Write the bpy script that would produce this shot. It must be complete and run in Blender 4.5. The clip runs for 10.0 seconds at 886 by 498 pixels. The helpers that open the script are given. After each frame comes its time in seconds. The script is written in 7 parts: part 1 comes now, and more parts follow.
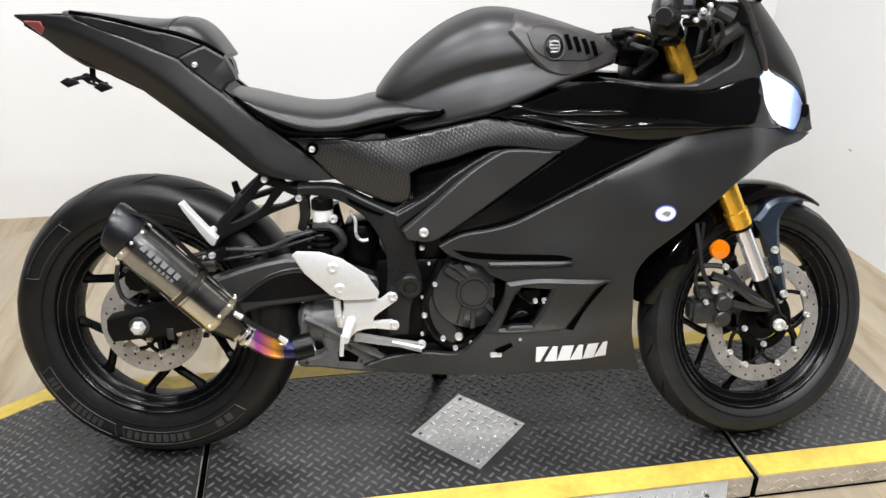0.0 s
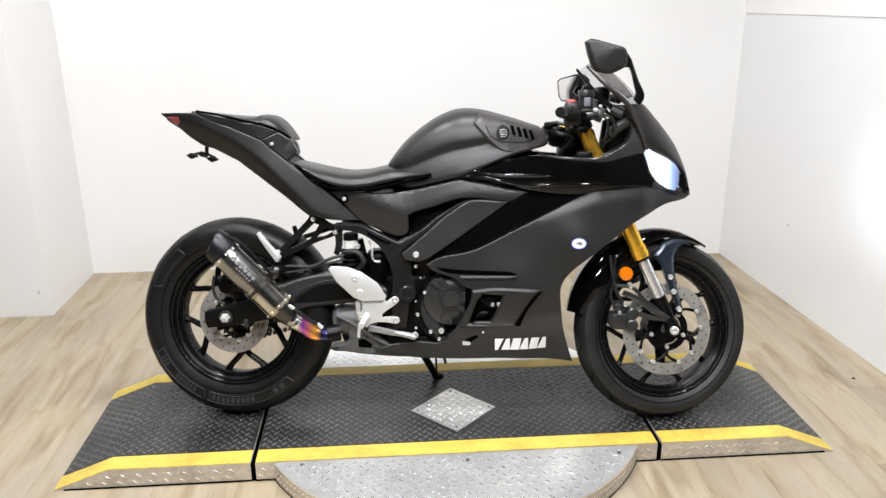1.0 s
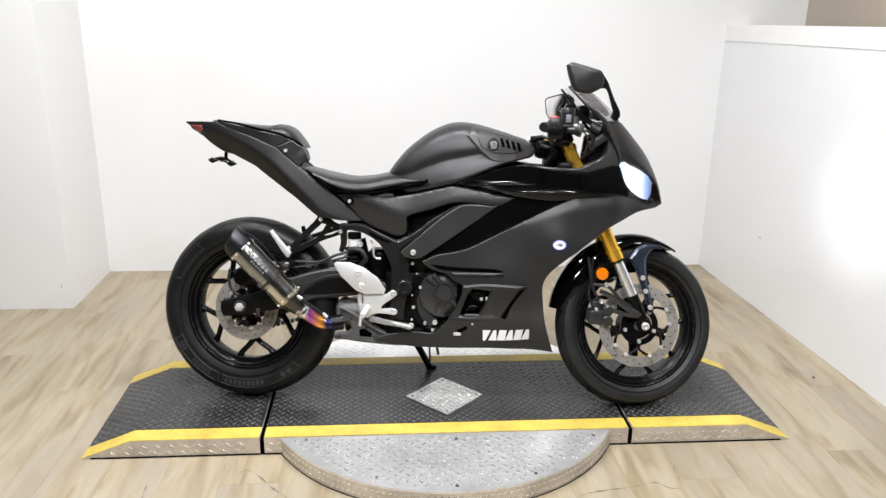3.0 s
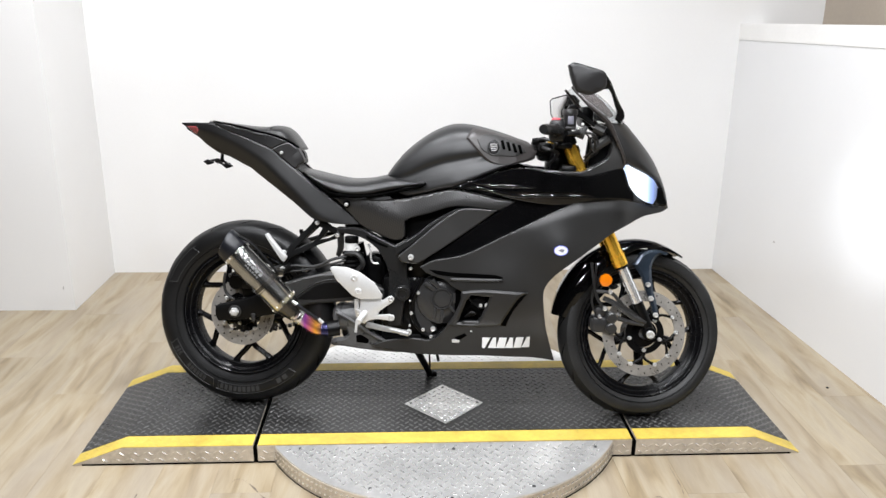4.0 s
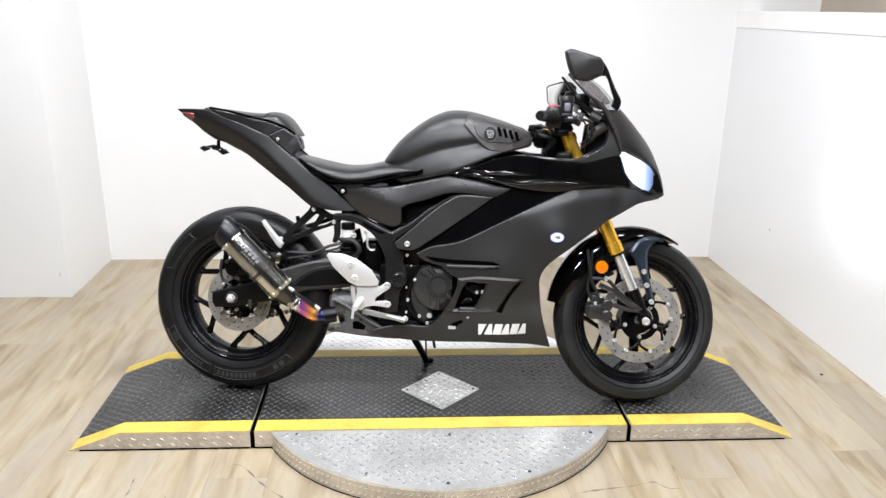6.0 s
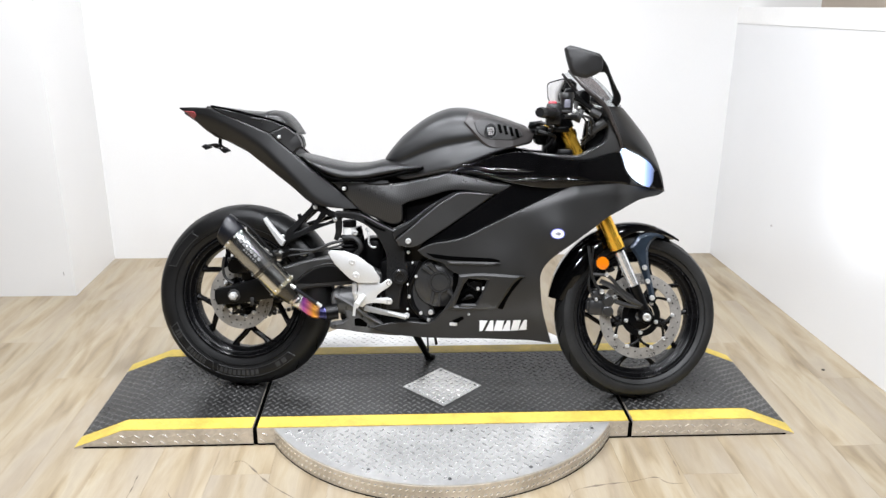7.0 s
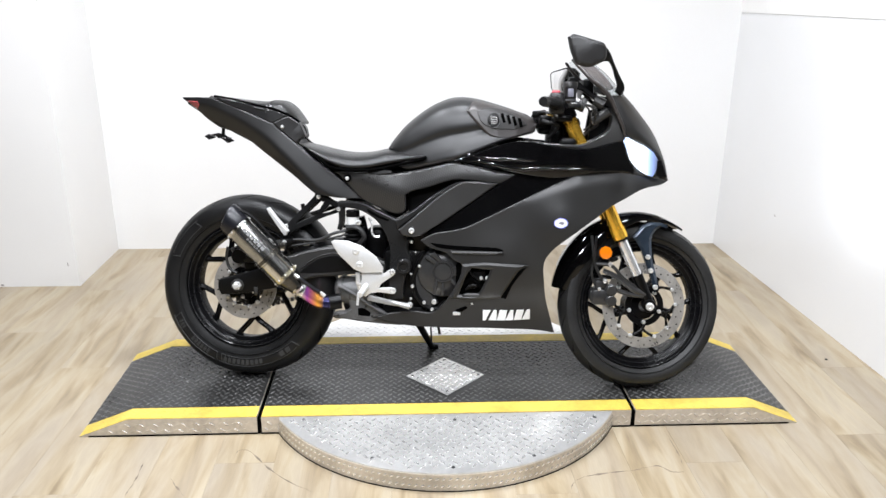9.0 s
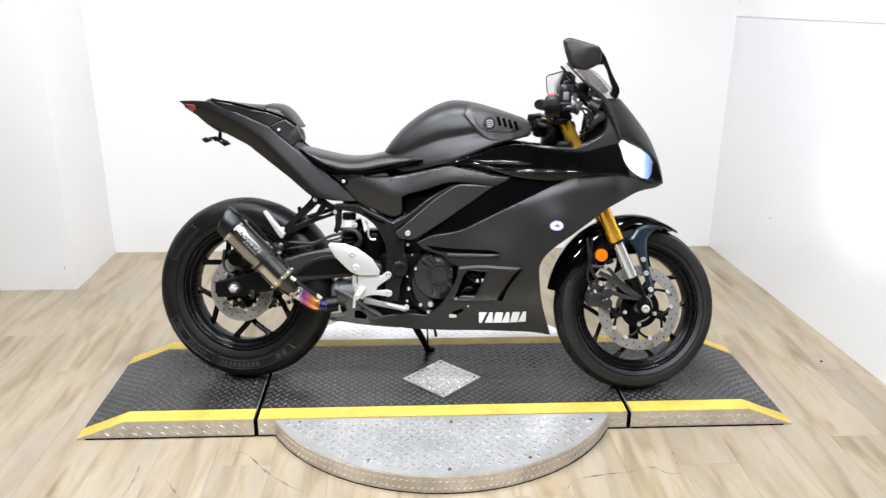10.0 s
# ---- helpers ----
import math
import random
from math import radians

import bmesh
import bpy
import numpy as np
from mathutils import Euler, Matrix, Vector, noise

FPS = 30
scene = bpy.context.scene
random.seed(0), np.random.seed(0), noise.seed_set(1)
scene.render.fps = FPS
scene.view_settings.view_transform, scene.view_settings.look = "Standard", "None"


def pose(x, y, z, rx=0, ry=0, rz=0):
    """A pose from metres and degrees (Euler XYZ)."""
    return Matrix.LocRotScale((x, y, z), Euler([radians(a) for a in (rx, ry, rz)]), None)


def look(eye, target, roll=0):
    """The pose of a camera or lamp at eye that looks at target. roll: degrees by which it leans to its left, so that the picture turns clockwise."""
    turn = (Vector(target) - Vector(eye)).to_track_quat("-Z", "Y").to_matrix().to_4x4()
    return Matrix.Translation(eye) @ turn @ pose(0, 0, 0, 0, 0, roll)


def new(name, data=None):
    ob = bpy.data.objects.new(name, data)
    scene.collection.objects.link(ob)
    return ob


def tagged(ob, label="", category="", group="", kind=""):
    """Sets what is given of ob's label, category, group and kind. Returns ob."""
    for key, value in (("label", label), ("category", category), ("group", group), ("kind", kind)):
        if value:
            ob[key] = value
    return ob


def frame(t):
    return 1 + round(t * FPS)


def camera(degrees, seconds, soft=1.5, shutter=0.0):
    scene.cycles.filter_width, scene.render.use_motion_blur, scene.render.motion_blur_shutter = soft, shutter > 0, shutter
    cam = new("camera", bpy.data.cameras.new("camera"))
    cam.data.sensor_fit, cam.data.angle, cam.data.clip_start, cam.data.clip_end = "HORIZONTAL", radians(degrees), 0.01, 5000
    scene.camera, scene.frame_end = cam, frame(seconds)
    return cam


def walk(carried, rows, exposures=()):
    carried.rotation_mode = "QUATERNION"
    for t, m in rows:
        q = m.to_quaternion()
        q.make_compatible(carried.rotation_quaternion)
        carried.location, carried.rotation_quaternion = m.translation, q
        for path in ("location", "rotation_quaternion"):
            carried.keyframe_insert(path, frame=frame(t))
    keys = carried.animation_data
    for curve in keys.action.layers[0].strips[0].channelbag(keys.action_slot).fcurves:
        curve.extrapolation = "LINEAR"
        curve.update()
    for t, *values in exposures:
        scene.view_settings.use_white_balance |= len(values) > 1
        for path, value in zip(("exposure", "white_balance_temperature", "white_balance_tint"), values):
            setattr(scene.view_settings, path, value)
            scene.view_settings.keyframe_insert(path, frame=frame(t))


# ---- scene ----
cam = camera(58.5, 10.0)
PATH = [
    (0, (0.348, -1.656, 1.293), (0.64, 0.106, 0.392), 0.5),
    (0.2, (0.387, -1.821, 1.323), (0.646, -0.012, 0.519), -1.1),
    (0.5, (0.47, -2.074, 1.36), (0.615, -0.232, 0.595), 1.0),
    (0.7, (0.464, -2.224, 1.391), (0.612, -0.358, 0.698), 1.7),
    (1, (0.457, -2.455, 1.389), (0.597, -0.569, 0.74), -0.4),
    (1.2, (0.447, -2.575, 1.402), (0.575, -0.690, 0.760), -0.1),
    (1.5, (0.438, -2.708, 1.421), (0.599, -0.805, 0.828), -0.2),
    (1.7, (0.430, -2.748, 1.423), (0.600, -0.852, 0.824), 0.5),
    (2, (0.423, -2.768, 1.422), (0.597, -0.869, 0.82), 1.1),
    (2.2, (0.425, -2.766, 1.422), (0.602, -0.871, 0.821), 1.4),
    (2.5, (0.429, -2.752, 1.42), (0.579, -0.85, 0.82), 0.9),
    (2.7, (0.434, -2.740, 1.419), (0.584, -0.844, 0.814), 0.8),
    (3.8, (0.515, -2.659, 1.411), (0.618, -0.760, 0.802), 0.6),
    (4, (0.522, -2.654, 1.414), (0.618, -0.752, 0.804), 0.6),
    (4.5, (0.522, -2.653, 1.411), (0.622, -0.754, 0.791), 0.5),
    (5, (0.521, -2.653, 1.407), (0.622, -0.756, 0.783), 0.5),
    (5.5, (0.52, -2.655, 1.409), (0.625, -0.76, 0.776), 0.8),
    (7, (0.532, -2.67, 1.407), (0.626, -0.777, 0.766), 0.4),
    (7.5, (0.531, -2.673, 1.404), (0.62, -0.782, 0.758), 0.2),
    (8, (0.528, -2.676, 1.402), (0.623, -0.786, 0.758), 0.1),
    (8.5, (0.529, -2.677, 1.402), (0.623, -0.788, 0.752), 0.3),
    (9, (0.53, -2.674, 1.402), (0.617, -0.789, 0.741), 0.3),
    (9.5, (0.534, -2.676, 1.4), (0.624, -0.791, 0.739), 0.2),
    (10, (0.533, -2.683, 1.401), (0.627, -0.795, 0.749), 0.3),
]
EXPOSURE = [(0, -0.12, 6620, 10), (0.5, -0.12, 6620, 10), (1.0, -0.14, 6620, 10), (1.5, -0.18, 6620, 10), (2.0, -0.18, 6610, 10), (2.5, -0.18, 6600, 10), (4.0, -0.16, 6520, 10), (5.0, -0.08, 6500, 10), (5.6, -0.04, 6470, 10), (7.0, -0.02, 6400, 10), (9.0, 0.02, 6380, 10), (10.0, -0.02, 6380, 10)]
walk(cam, [(t, look(eye, target, roll)) for t, eye, target, roll in PATH], EXPOSURE)

# ---- world and lights ----
world = bpy.data.worlds.new("world")
scene.world = world
world.use_nodes = True
world.node_tree.nodes["Background"].inputs[0].default_value = (0.9, 0.95, 1.0, 1)
world.node_tree.nodes["Background"].inputs[1].default_value = 0.03
scene.view_settings.exposure = 0.0
CEILING = 2.9


def ceiling_lamp(x, y, sx, sy, power, turn=0.0):
    data = bpy.data.lights.new("lamp", "AREA")
    data.shape, data.size, data.size_y, data.energy = "RECTANGLE", sx, sy, power
    data.color = (0.935, 0.955, 1.0)
    ob = new("ceiling_lamp", data)
    ob.matrix_world = pose(x, y, CEILING - 0.06, 0, 0, turn)
    return ob


LAMPS = [(-1.5, -0.3), (-0.4, -0.1), (0.65, -0.1), (1.6, -0.3), (-1.3, -1.5), (-0.4, -1.5), (0.65, -1.5), (1.6, -1.5), (0.1, -2.8), (1.2, -2.8)]
for lx, ly in LAMPS:
    ceiling_lamp(lx, ly, 0.2, 0.13, (38.5 if abs(lx - 0.3) < 1 else (24 if lx > 0 else 12.5)) * (0.96 if ly > -1 else 1.14))

# ---- materials ----


def surface(name, colour, rough=0.5, metal=0.0, vary=0.12, scale=6.0, fine=60.0, bump=0.0, coat=0.0, rough_vary=0.1, stretch=(1, 1, 1), spec=0.5):
    """Colour that varies at two scales, with uneven gloss and fine relief."""
    m = bpy.data.materials.new(name)
    m.use_nodes = True
    n, l = m.node_tree.nodes, m.node_tree.links
    bsdf = n["Principled BSDF"]
    place = n.new("ShaderNodeTexCoord")
    grow = n.new("ShaderNodeMapping")
    grow.inputs["Scale"].default_value = stretch
    l.new(place.outputs["Object"], grow.inputs[0])
    big, small = n.new("ShaderNodeTexNoise"), n.new("ShaderNodeTexNoise")
    big.inputs["Scale"].default_value, small.inputs["Scale"].default_value = scale, fine
    big.inputs["Detail"].default_value = small.inputs["Detail"].default_value = 4
    for t in (big, small):
        l.new(grow.outputs[0], t.inputs["Vector"])
    mix = n.new("ShaderNodeMath")
    mix.operation = "MULTIPLY_ADD"
    mix.inputs[1].default_value = 0.65
    l.new(big.outputs["Fac"], mix.inputs[0])
    half = n.new("ShaderNodeMath")
    half.operation = "MULTIPLY"
    half.inputs[1].default_value = 0.35
    l.new(small.outputs["Fac"], half.inputs[0])
    l.new(half.outputs[0], mix.inputs[2])
    ramp = n.new("ShaderNodeValToRGB")
    lo = [max(0.0, c * (1 - vary)) for c in colour]
    hi = [min(1.0, c * (1 + vary)) for c in colour]
    ramp.color_ramp.elements[0].position, ramp.color_ramp.elements[0].color = 0.36, (*lo, 1)
    ramp.color_ramp.elements[1].position, ramp.color_ramp.elements[1].color = 0.64, (*hi, 1)
    l.new(mix.outputs[0], ramp.inputs[0])
    l.new(ramp.outputs[0], bsdf.inputs["Base Color"])
    gloss = n.new("ShaderNodeMapRange")
    gloss.inputs["From Min"].default_value, gloss.inputs["From Max"].default_value = 0.3, 0.7
    gloss.inputs["To Min"].default_value, gloss.inputs["To Max"].default_value = max(0.02, rough - rough_vary / 2), min(1, rough + rough_vary / 2)
    l.new(mix.outputs[0], gloss.inputs[0])
    l.new(gloss.outputs[0], bsdf.inputs["Roughness"])
    bsdf.inputs["Metallic"].default_value = metal
    bsdf.inputs["Specular IOR Level"].default_value = spec
    bsdf.inputs["Coat Weight"].default_value = coat
    bsdf.inputs["Coat Roughness"].default_value = 0.05
    if bump:
        b = n.new("ShaderNodeBump")
        b.inputs["Strength"].default_value, b.inputs["Distance"].default_value = bump, 0.002
        l.new(small.outputs["Fac"], b.inputs["Height"])
        l.new(b.outputs[0], bsdf.inputs["Normal"])
    return m


MATTE = surface("matte_black_paint", (0.0182, 0.0180, 0.0178), 0.40, vary=0.15, fine=400, bump=0.03, spec=0.42)
TANKPAINT = surface("charcoal_tank_paint", (0.0150, 0.0150, 0.0153), 0.40, spec=0.42, vary=0.1, fine=400, bump=0.02)
TANKCOVER = surface("brown_grey_plastic", (0.033, 0.0292, 0.0278), 0.42, spec=0.5, vary=0.14, scale=14, fine=500, bump=0.06)
COVERFIELD = surface("charcoal_textured_plastic", (0.0235, 0.0225, 0.022), 0.44, spec=0.45, vary=0.14, fine=500, bump=0.08)
EMBLEMGREY = surface("pale_chrome_print", (0.46, 0.46, 0.46), 0.3, metal=0.5, vary=0.1)
WELL = surface("dark_grey_plastic", (0.012, 0.0115, 0.0115), 0.42, spec=0.4, vary=0.14, fine=500, bump=0.05)
GLOSS = surface("gloss_black_paint", (0.0025, 0.0025, 0.0028), 0.05, vary=0.1, rough_vary=0.03, spec=0.42)
PLASTIC = surface("black_plastic", (0.0022, 0.0022, 0.0024), 0.46, spec=0.18, vary=0.2, fine=500, bump=0.08)
GREYPLASTIC = surface("grey_plastic", (0.026, 0.0256, 0.0251), 0.34, spec=0.46, vary=0.14, fine=500, bump=0.06)
FRAMEPAINT = surface("satin_black_frame", (0.0105, 0.0105, 0.0107), 0.30, spec=0.46, vary=0.2, fine=300, bump=0.06)
ENGINE = surface("engine_black", (0.0016, 0.0016, 0.0018), 0.34, spec=0.2, vary=0.25, fine=200, bump=0.1)
CASTBLACK = surface("cast_grey_metal", (0.05, 0.05, 0.05), 0.45, metal=0.4, vary=0.2, fine=250, bump=0.1)
RUBBER = surface("tyre_rubber", (0.0062, 0.0062, 0.0063), 0.40, spec=0.32, vary=0.4, scale=9, fine=120, bump=0.15)
GREYRUBBER = surface("dusty_tyre_rubber", (0.0165, 0.0165, 0.0164), 0.46, spec=0.32, vary=0.35, scale=9, fine=120, bump=0.15)
LETTERRUBBER = surface("raised_rubber", (0.022, 0.022, 0.0222), 0.55, vary=0.15, fine=120)
RIMPAINT = surface("rim_black", (0.0022, 0.0022, 0.0026), 0.26, vary=0.2, spec=0.14)
# grey of the rim's thin highlight arcs, painted as a colour
RIMGLINT = surface("rim_glint", (0.022, 0.022, 0.023), 0.25, vary=0.3, spec=0.5)
VINYL = surface("seat_vinyl", (0.0075, 0.0075, 0.0075), 0.34, vary=0.2, fine=350, bump=0.25)
TAILBLACK = surface("matte_black_tail", (0.0088, 0.0087, 0.0088), 0.36, vary=0.15, fine=400, bump=0.03, spec=0.42)
STEEL = surface("bright_steel", (0.80, 0.80, 0.79), 0.28, metal=0.6, vary=0.08, fine=150)
DISCSTEEL = surface("brake_disc_steel", (0.53, 0.505, 0.47), 0.30, metal=0.65, vary=0.25, scale=14, fine=200)
SILVER = surface("silver_cast_aluminium", (0.72, 0.72, 0.71), 0.4, metal=0.45, vary=0.06, fine=200, bump=0.05)
CHROME = surface("satin_chrome", (0.84, 0.84, 0.84), 0.26, metal=0.75, vary=0.05)
GOLD = surface("gold_anodised", (0.92, 0.53, 0.06), 0.27, metal=0.75, vary=0.0, fine=20, rough_vary=0.0)
MUFFLERSKIN = surface("polished_smoky_steel", (0.33, 0.33, 0.32), 0.15, metal=0.95, vary=0.25, scale=12, fine=80, rough_vary=0.06)
# bright steel with the wood floor's warm reflection tinted into it
WARMSTEEL = surface("steel_floor_reflection", (0.66, 0.60, 0.42), 0.2, metal=0.9, vary=0.2, scale=30)
ORANGE = surface("orange_reflector", (0.92, 0.23, 0.004), 0.18, vary=0.16, fine=300, coat=0.5)
REDPLASTIC = surface("red_plastic", (0.50, 0.06, 0.08), 0.35, vary=0.1)
TAILRED = surface("red_lens", (0.26, 0.045, 0.05), 0.2, vary=0.1, coat=0.4)
WHITEDECAL = surface("white_decal", (0.82, 0.82, 0.82), 0.4, vary=0.03)
GREYDECAL = surface("grey_decal", (0.2, 0.2, 0.24), 0.4, vary=0.1)
MIRRORGLASS = surface("mirror_silver", (0.85, 0.85, 0.86), 0.03, metal=1.0, vary=0.01, rough_vary=0.01)
DARKSTEEL = surface("smoked_chrome", (0.58, 0.575, 0.55), 0.14, metal=1.0, vary=0.15, scale=12, rough_vary=0.06)
COVERCAST = surface("grey_engine_casting", (0.028, 0.028, 0.0284), 0.32, spec=0.5, vary=0.25, fine=250, bump=0.1)
GREYMARK = surface("grey_mark", (0.12, 0.12, 0.118), 0.42, vary=0.1)
RESERVOIR = surface("milky_reservoir", (0.6, 0.6, 0.58), 0.35, vary=0.06)
CABLE = surface("cable_rubber", (0.012, 0.012, 0.012), 0.5, vary=0.1)
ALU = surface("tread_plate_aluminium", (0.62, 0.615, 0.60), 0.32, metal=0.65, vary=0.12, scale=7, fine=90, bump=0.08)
# tan tint puts the floor's reflection into the plate's upright sides
ALUTAN = surface("tan_tread_plate_edge", (0.57, 0.515, 0.44), 0.42, metal=0.4, vary=0.22, scale=9, fine=90, bump=0.1)
# paler plate for the far half: the white wall's reflection put in the colour
LITALU = surface("tread_plate_wall_reflection", (0.84, 0.835, 0.82), 0.5, metal=0.25, vary=0.06, scale=7, fine=90, bump=0.05)
DECK = surface("worn_black_deck", (0.021, 0.0208, 0.0202), 0.36, vary=0.5, scale=3.4, fine=60, bump=0.1)
# deck lugs paler than the deck: worn tops, plus glints in the colour
DECKLUG = surface("worn_glint_deck_lug", (0.090, 0.0888, 0.086), 0.30, vary=0.45, scale=5, fine=90, spec=0.7)
# smoother lugs, paler than their plate: glints partly put into the colour
ALULUG = surface("polished_glint_lug", (0.88, 0.87, 0.85), 0.22, metal=0.75, vary=0.1, scale=9, fine=90)
YELLOW = surface("yellow_floor_tape", (0.56, 0.41, 0.070), 0.48, vary=0.2, scale=9, fine=70, bump=0.1)
WALLPAINT = surface("white_wall_paint", (0.755, 0.75, 0.74), 0.5, vary=0.02, scale=1.5, fine=220, bump=0.05)
GLOSSWALL = surface("white_gloss_wall_board", (0.715, 0.715, 0.715), 0.22, vary=0.02, scale=1.5, fine=220, bump=0.01)
BEIGE = surface("beige_wall_paint", (0.42, 0.36, 0.29), 0.7, vary=0.05, scale=1.5)
# unseen surfaces, kept dark so the motorcycle reflects black
CEILPAINT = surface("unseen_dark_ceiling", (0.03, 0.03, 0.03), 0.85, vary=0.1)
DARKWALL = surface("unseen_dark_wall", (0.035, 0.034, 0.0325), 0.7, vary=0.1)
# near-black that stands in for shade in gaps, slots and grooves
GAPSHADE = surface("gap_shade", (0.0006, 0.0006, 0.0006), 0.8, spec=0.02, vary=0.1)
TRIMWHITE = surface("white_trim", (0.78, 0.77, 0.75), 0.45, vary=0.03)


def glow(name, colour, strength, base=(0.8, 0.8, 0.8)):
    m = surface(name, base, 0.1)
    b = m.node_tree.nodes["Principled BSDF"]
    b.inputs["Emission Color"].default_value, b.inputs["Emission Strength"].default_value = (*colour, 1), strength
    return m


HEADGLOW = glow("headlight_glow", (0.78, 0.88, 1.0), 2.0, (0.06, 0.065, 0.08))
hn, hl = HEADGLOW.node_tree.nodes, HEADGLOW.node_tree.links
head_x, head_span, head_tone = hn.new("ShaderNodeSeparateXYZ"), hn.new("ShaderNodeMapRange"), hn.new("ShaderNodeValToRGB")
hl.new(hn["Texture Coordinate"].outputs["Object"], head_x.inputs[0])
hl.new(head_x.outputs["X"], head_span.inputs[0])
head_span.inputs["From Min"].default_value, head_span.inputs["From Max"].default_value = 1.27, 1.41
hl.new(head_span.outputs[0], head_tone.inputs[0])
while len(head_tone.color_ramp.elements) < 5:
    head_tone.color_ramp.elements.new(0.5)
for e, (p, c) in zip(head_tone.color_ramp.elements, [(0.0, (0.42, 0.58, 1.0)), (0.16, (0.85, 0.92, 1.0)), (0.48, (0.80, 0.90, 1.0)), (0.66, (0.25, 0.36, 0.70)), (0.84, (0.03, 0.04, 0.09))]):
    e.position, e.color = p, (*c, 1)
hl.new(head_tone.outputs[0], hn["Principled BSDF"].inputs["Emission Color"])

GLASS = bpy.data.materials.new("clear_screen")
GLASS.use_nodes = True
g = GLASS.node_tree.nodes["Principled BSDF"]
g.inputs["Base Color"].default_value = (0.75, 0.77, 0.78, 1)
g.inputs["Transmission Weight"].default_value, g.inputs["Roughness"].default_value, g.inputs["IOR"].default_value = 1.0, 0.03, 1.05

SMOKE = surface("smoky_screen_edge", (0.17, 0.15, 0.145), 0.10, vary=0.1)
SMOKE.node_tree.nodes["Principled BSDF"].inputs["Transmission Weight"].default_value = 0.55
SMOKE.node_tree.nodes["Principled BSDF"].inputs["IOR"].default_value = 1.12
SWITCHBLACK = surface("black_switch_plastic", (0.006, 0.006, 0.0062), 0.36, spec=0.45, vary=0.2, fine=400, bump=0.08)
SCREENRIM = surface("brown_black_screen_rim", (0.038, 0.033, 0.031), 0.3, vary=0.15)
# gloss black stay; the wall's bluish reflection is put into this colour
STAYGLOSS = surface("gloss_black_blue_reflection", (0.030, 0.043, 0.062), 0.24, metal=0.45, vary=0.2, spec=0.7)
BLUEINK = surface("blue_ink", (0.10, 0.12, 0.55), 0.4, vary=0.1)
PEDALMETAL = surface("grey_cast_metal", (0.36, 0.36, 0.355), 0.36, metal=0.5, vary=0.2, fine=200, bump=0.06)
STANDGREY = surface("worn_grey_cover", (0.078, 0.0775, 0.077), 0.40, vary=0.35, scale=14, fine=200, bump=0.12)
HEAT = surface("heat_blued_titanium", (0.5, 0.3, 0.4), 0.18, metal=0.7)
n, l = HEAT.node_tree.nodes, HEAT.node_tree.links
grad, pos = n.new("ShaderNodeValToRGB"), n.new("ShaderNodeSeparateXYZ")
span = n.new("ShaderNodeMapRange")
span.inputs["From Min"].default_value, span.inputs["From Max"].default_value = 0.222, 0.322
l.new(n["Texture Coordinate"].outputs["Object"], pos.inputs[0])
l.new(pos.outputs["X"], span.inputs[0])
l.new(span.outputs[0], grad.inputs[0])
while len(grad.color_ramp.elements) < 6:
    grad.color_ramp.elements.new(0.5)
for e, (p, c) in zip(grad.color_ramp.elements, [(0.0, (0.66, 0.62, 0.58)), (0.22, (0.62, 0.50, 0.52)), (0.38, (0.42, 0.08, 0.46)), (0.54, (0.72, 0.20, 0.22)), (0.70, (0.90, 0.40, 0.05)), (0.90, (0.02, 0.02, 0.07))]):
    e.position, e.color = p, (*c, 1)
l.new(grad.outputs[0], n["Principled BSDF"].inputs["Base Color"])

# carbon weave: a small twill of two greys with relief
STRAPMETAL = surface("dark_bronze_metal", (0.085, 0.080, 0.070), 0.24, metal=0.85, vary=0.2, scale=14)
CAPBLACK = surface("black_gloss_composite", (0.006, 0.0065, 0.009), 0.30, vary=0.2, spec=0.45)
CARBON = surface("carbon_weave", (0.024, 0.023, 0.023), 0.30, vary=0.2, spec=0.5)
n, l = CARBON.node_tree.nodes, CARBON.node_tree.links
wave = n.new("ShaderNodeTexWave")
wave.wave_type, wave.bands_direction = "BANDS", "X"
wave.inputs["Scale"].default_value, wave.inputs["Distortion"].default_value = 38, 0.4
turned = n.new("ShaderNodeMapping")
turned.inputs["Rotation"].default_value = (0, radians(20), 0)
turned.inputs["Scale"].default_value = (1, 0.0, 1)
l.new(n["Texture Coordinate"].outputs["Object"], turned.inputs[0])
l.new(turned.outputs[0], wave.inputs["Vector"])
weave = n.new("ShaderNodeValToRGB")
weave.color_ramp.elements[0].color, weave.color_ramp.elements[1].color = (0.012, 0.0118, 0.0117, 1), (0.038, 0.0370, 0.0362, 1)
cross = n.new("ShaderNodeTexWave")
cross.wave_type, cross.bands_direction = "BANDS", "Z"
cross.inputs["Scale"].default_value, cross.inputs["Distortion"].default_value = 24, 0.4
l.new(turned.outputs[0], cross.inputs["Vector"])
apart, size = n.new("ShaderNodeMath"), n.new("ShaderNodeMath")
apart.operation, size.operation = "SUBTRACT", "ABSOLUTE"
l.new(wave.outputs["Fac"], apart.inputs[0])
l.new(cross.outputs["Fac"], apart.inputs[1])
l.new(apart.outputs[0], size.inputs[0])
l.new(size.outputs[0], weave.inputs[0])
l.new(weave.outputs[0], n["Principled BSDF"].inputs["Base Color"])
cb = n.new("ShaderNodeBump")
cb.inputs["Strength"].default_value, cb.inputs["Distance"].default_value = 0.3, 0.0006
l.new(size.outputs[0], cb.inputs["Height"])
l.new(cb.outputs[0], n["Principled BSDF"].inputs["Normal"])

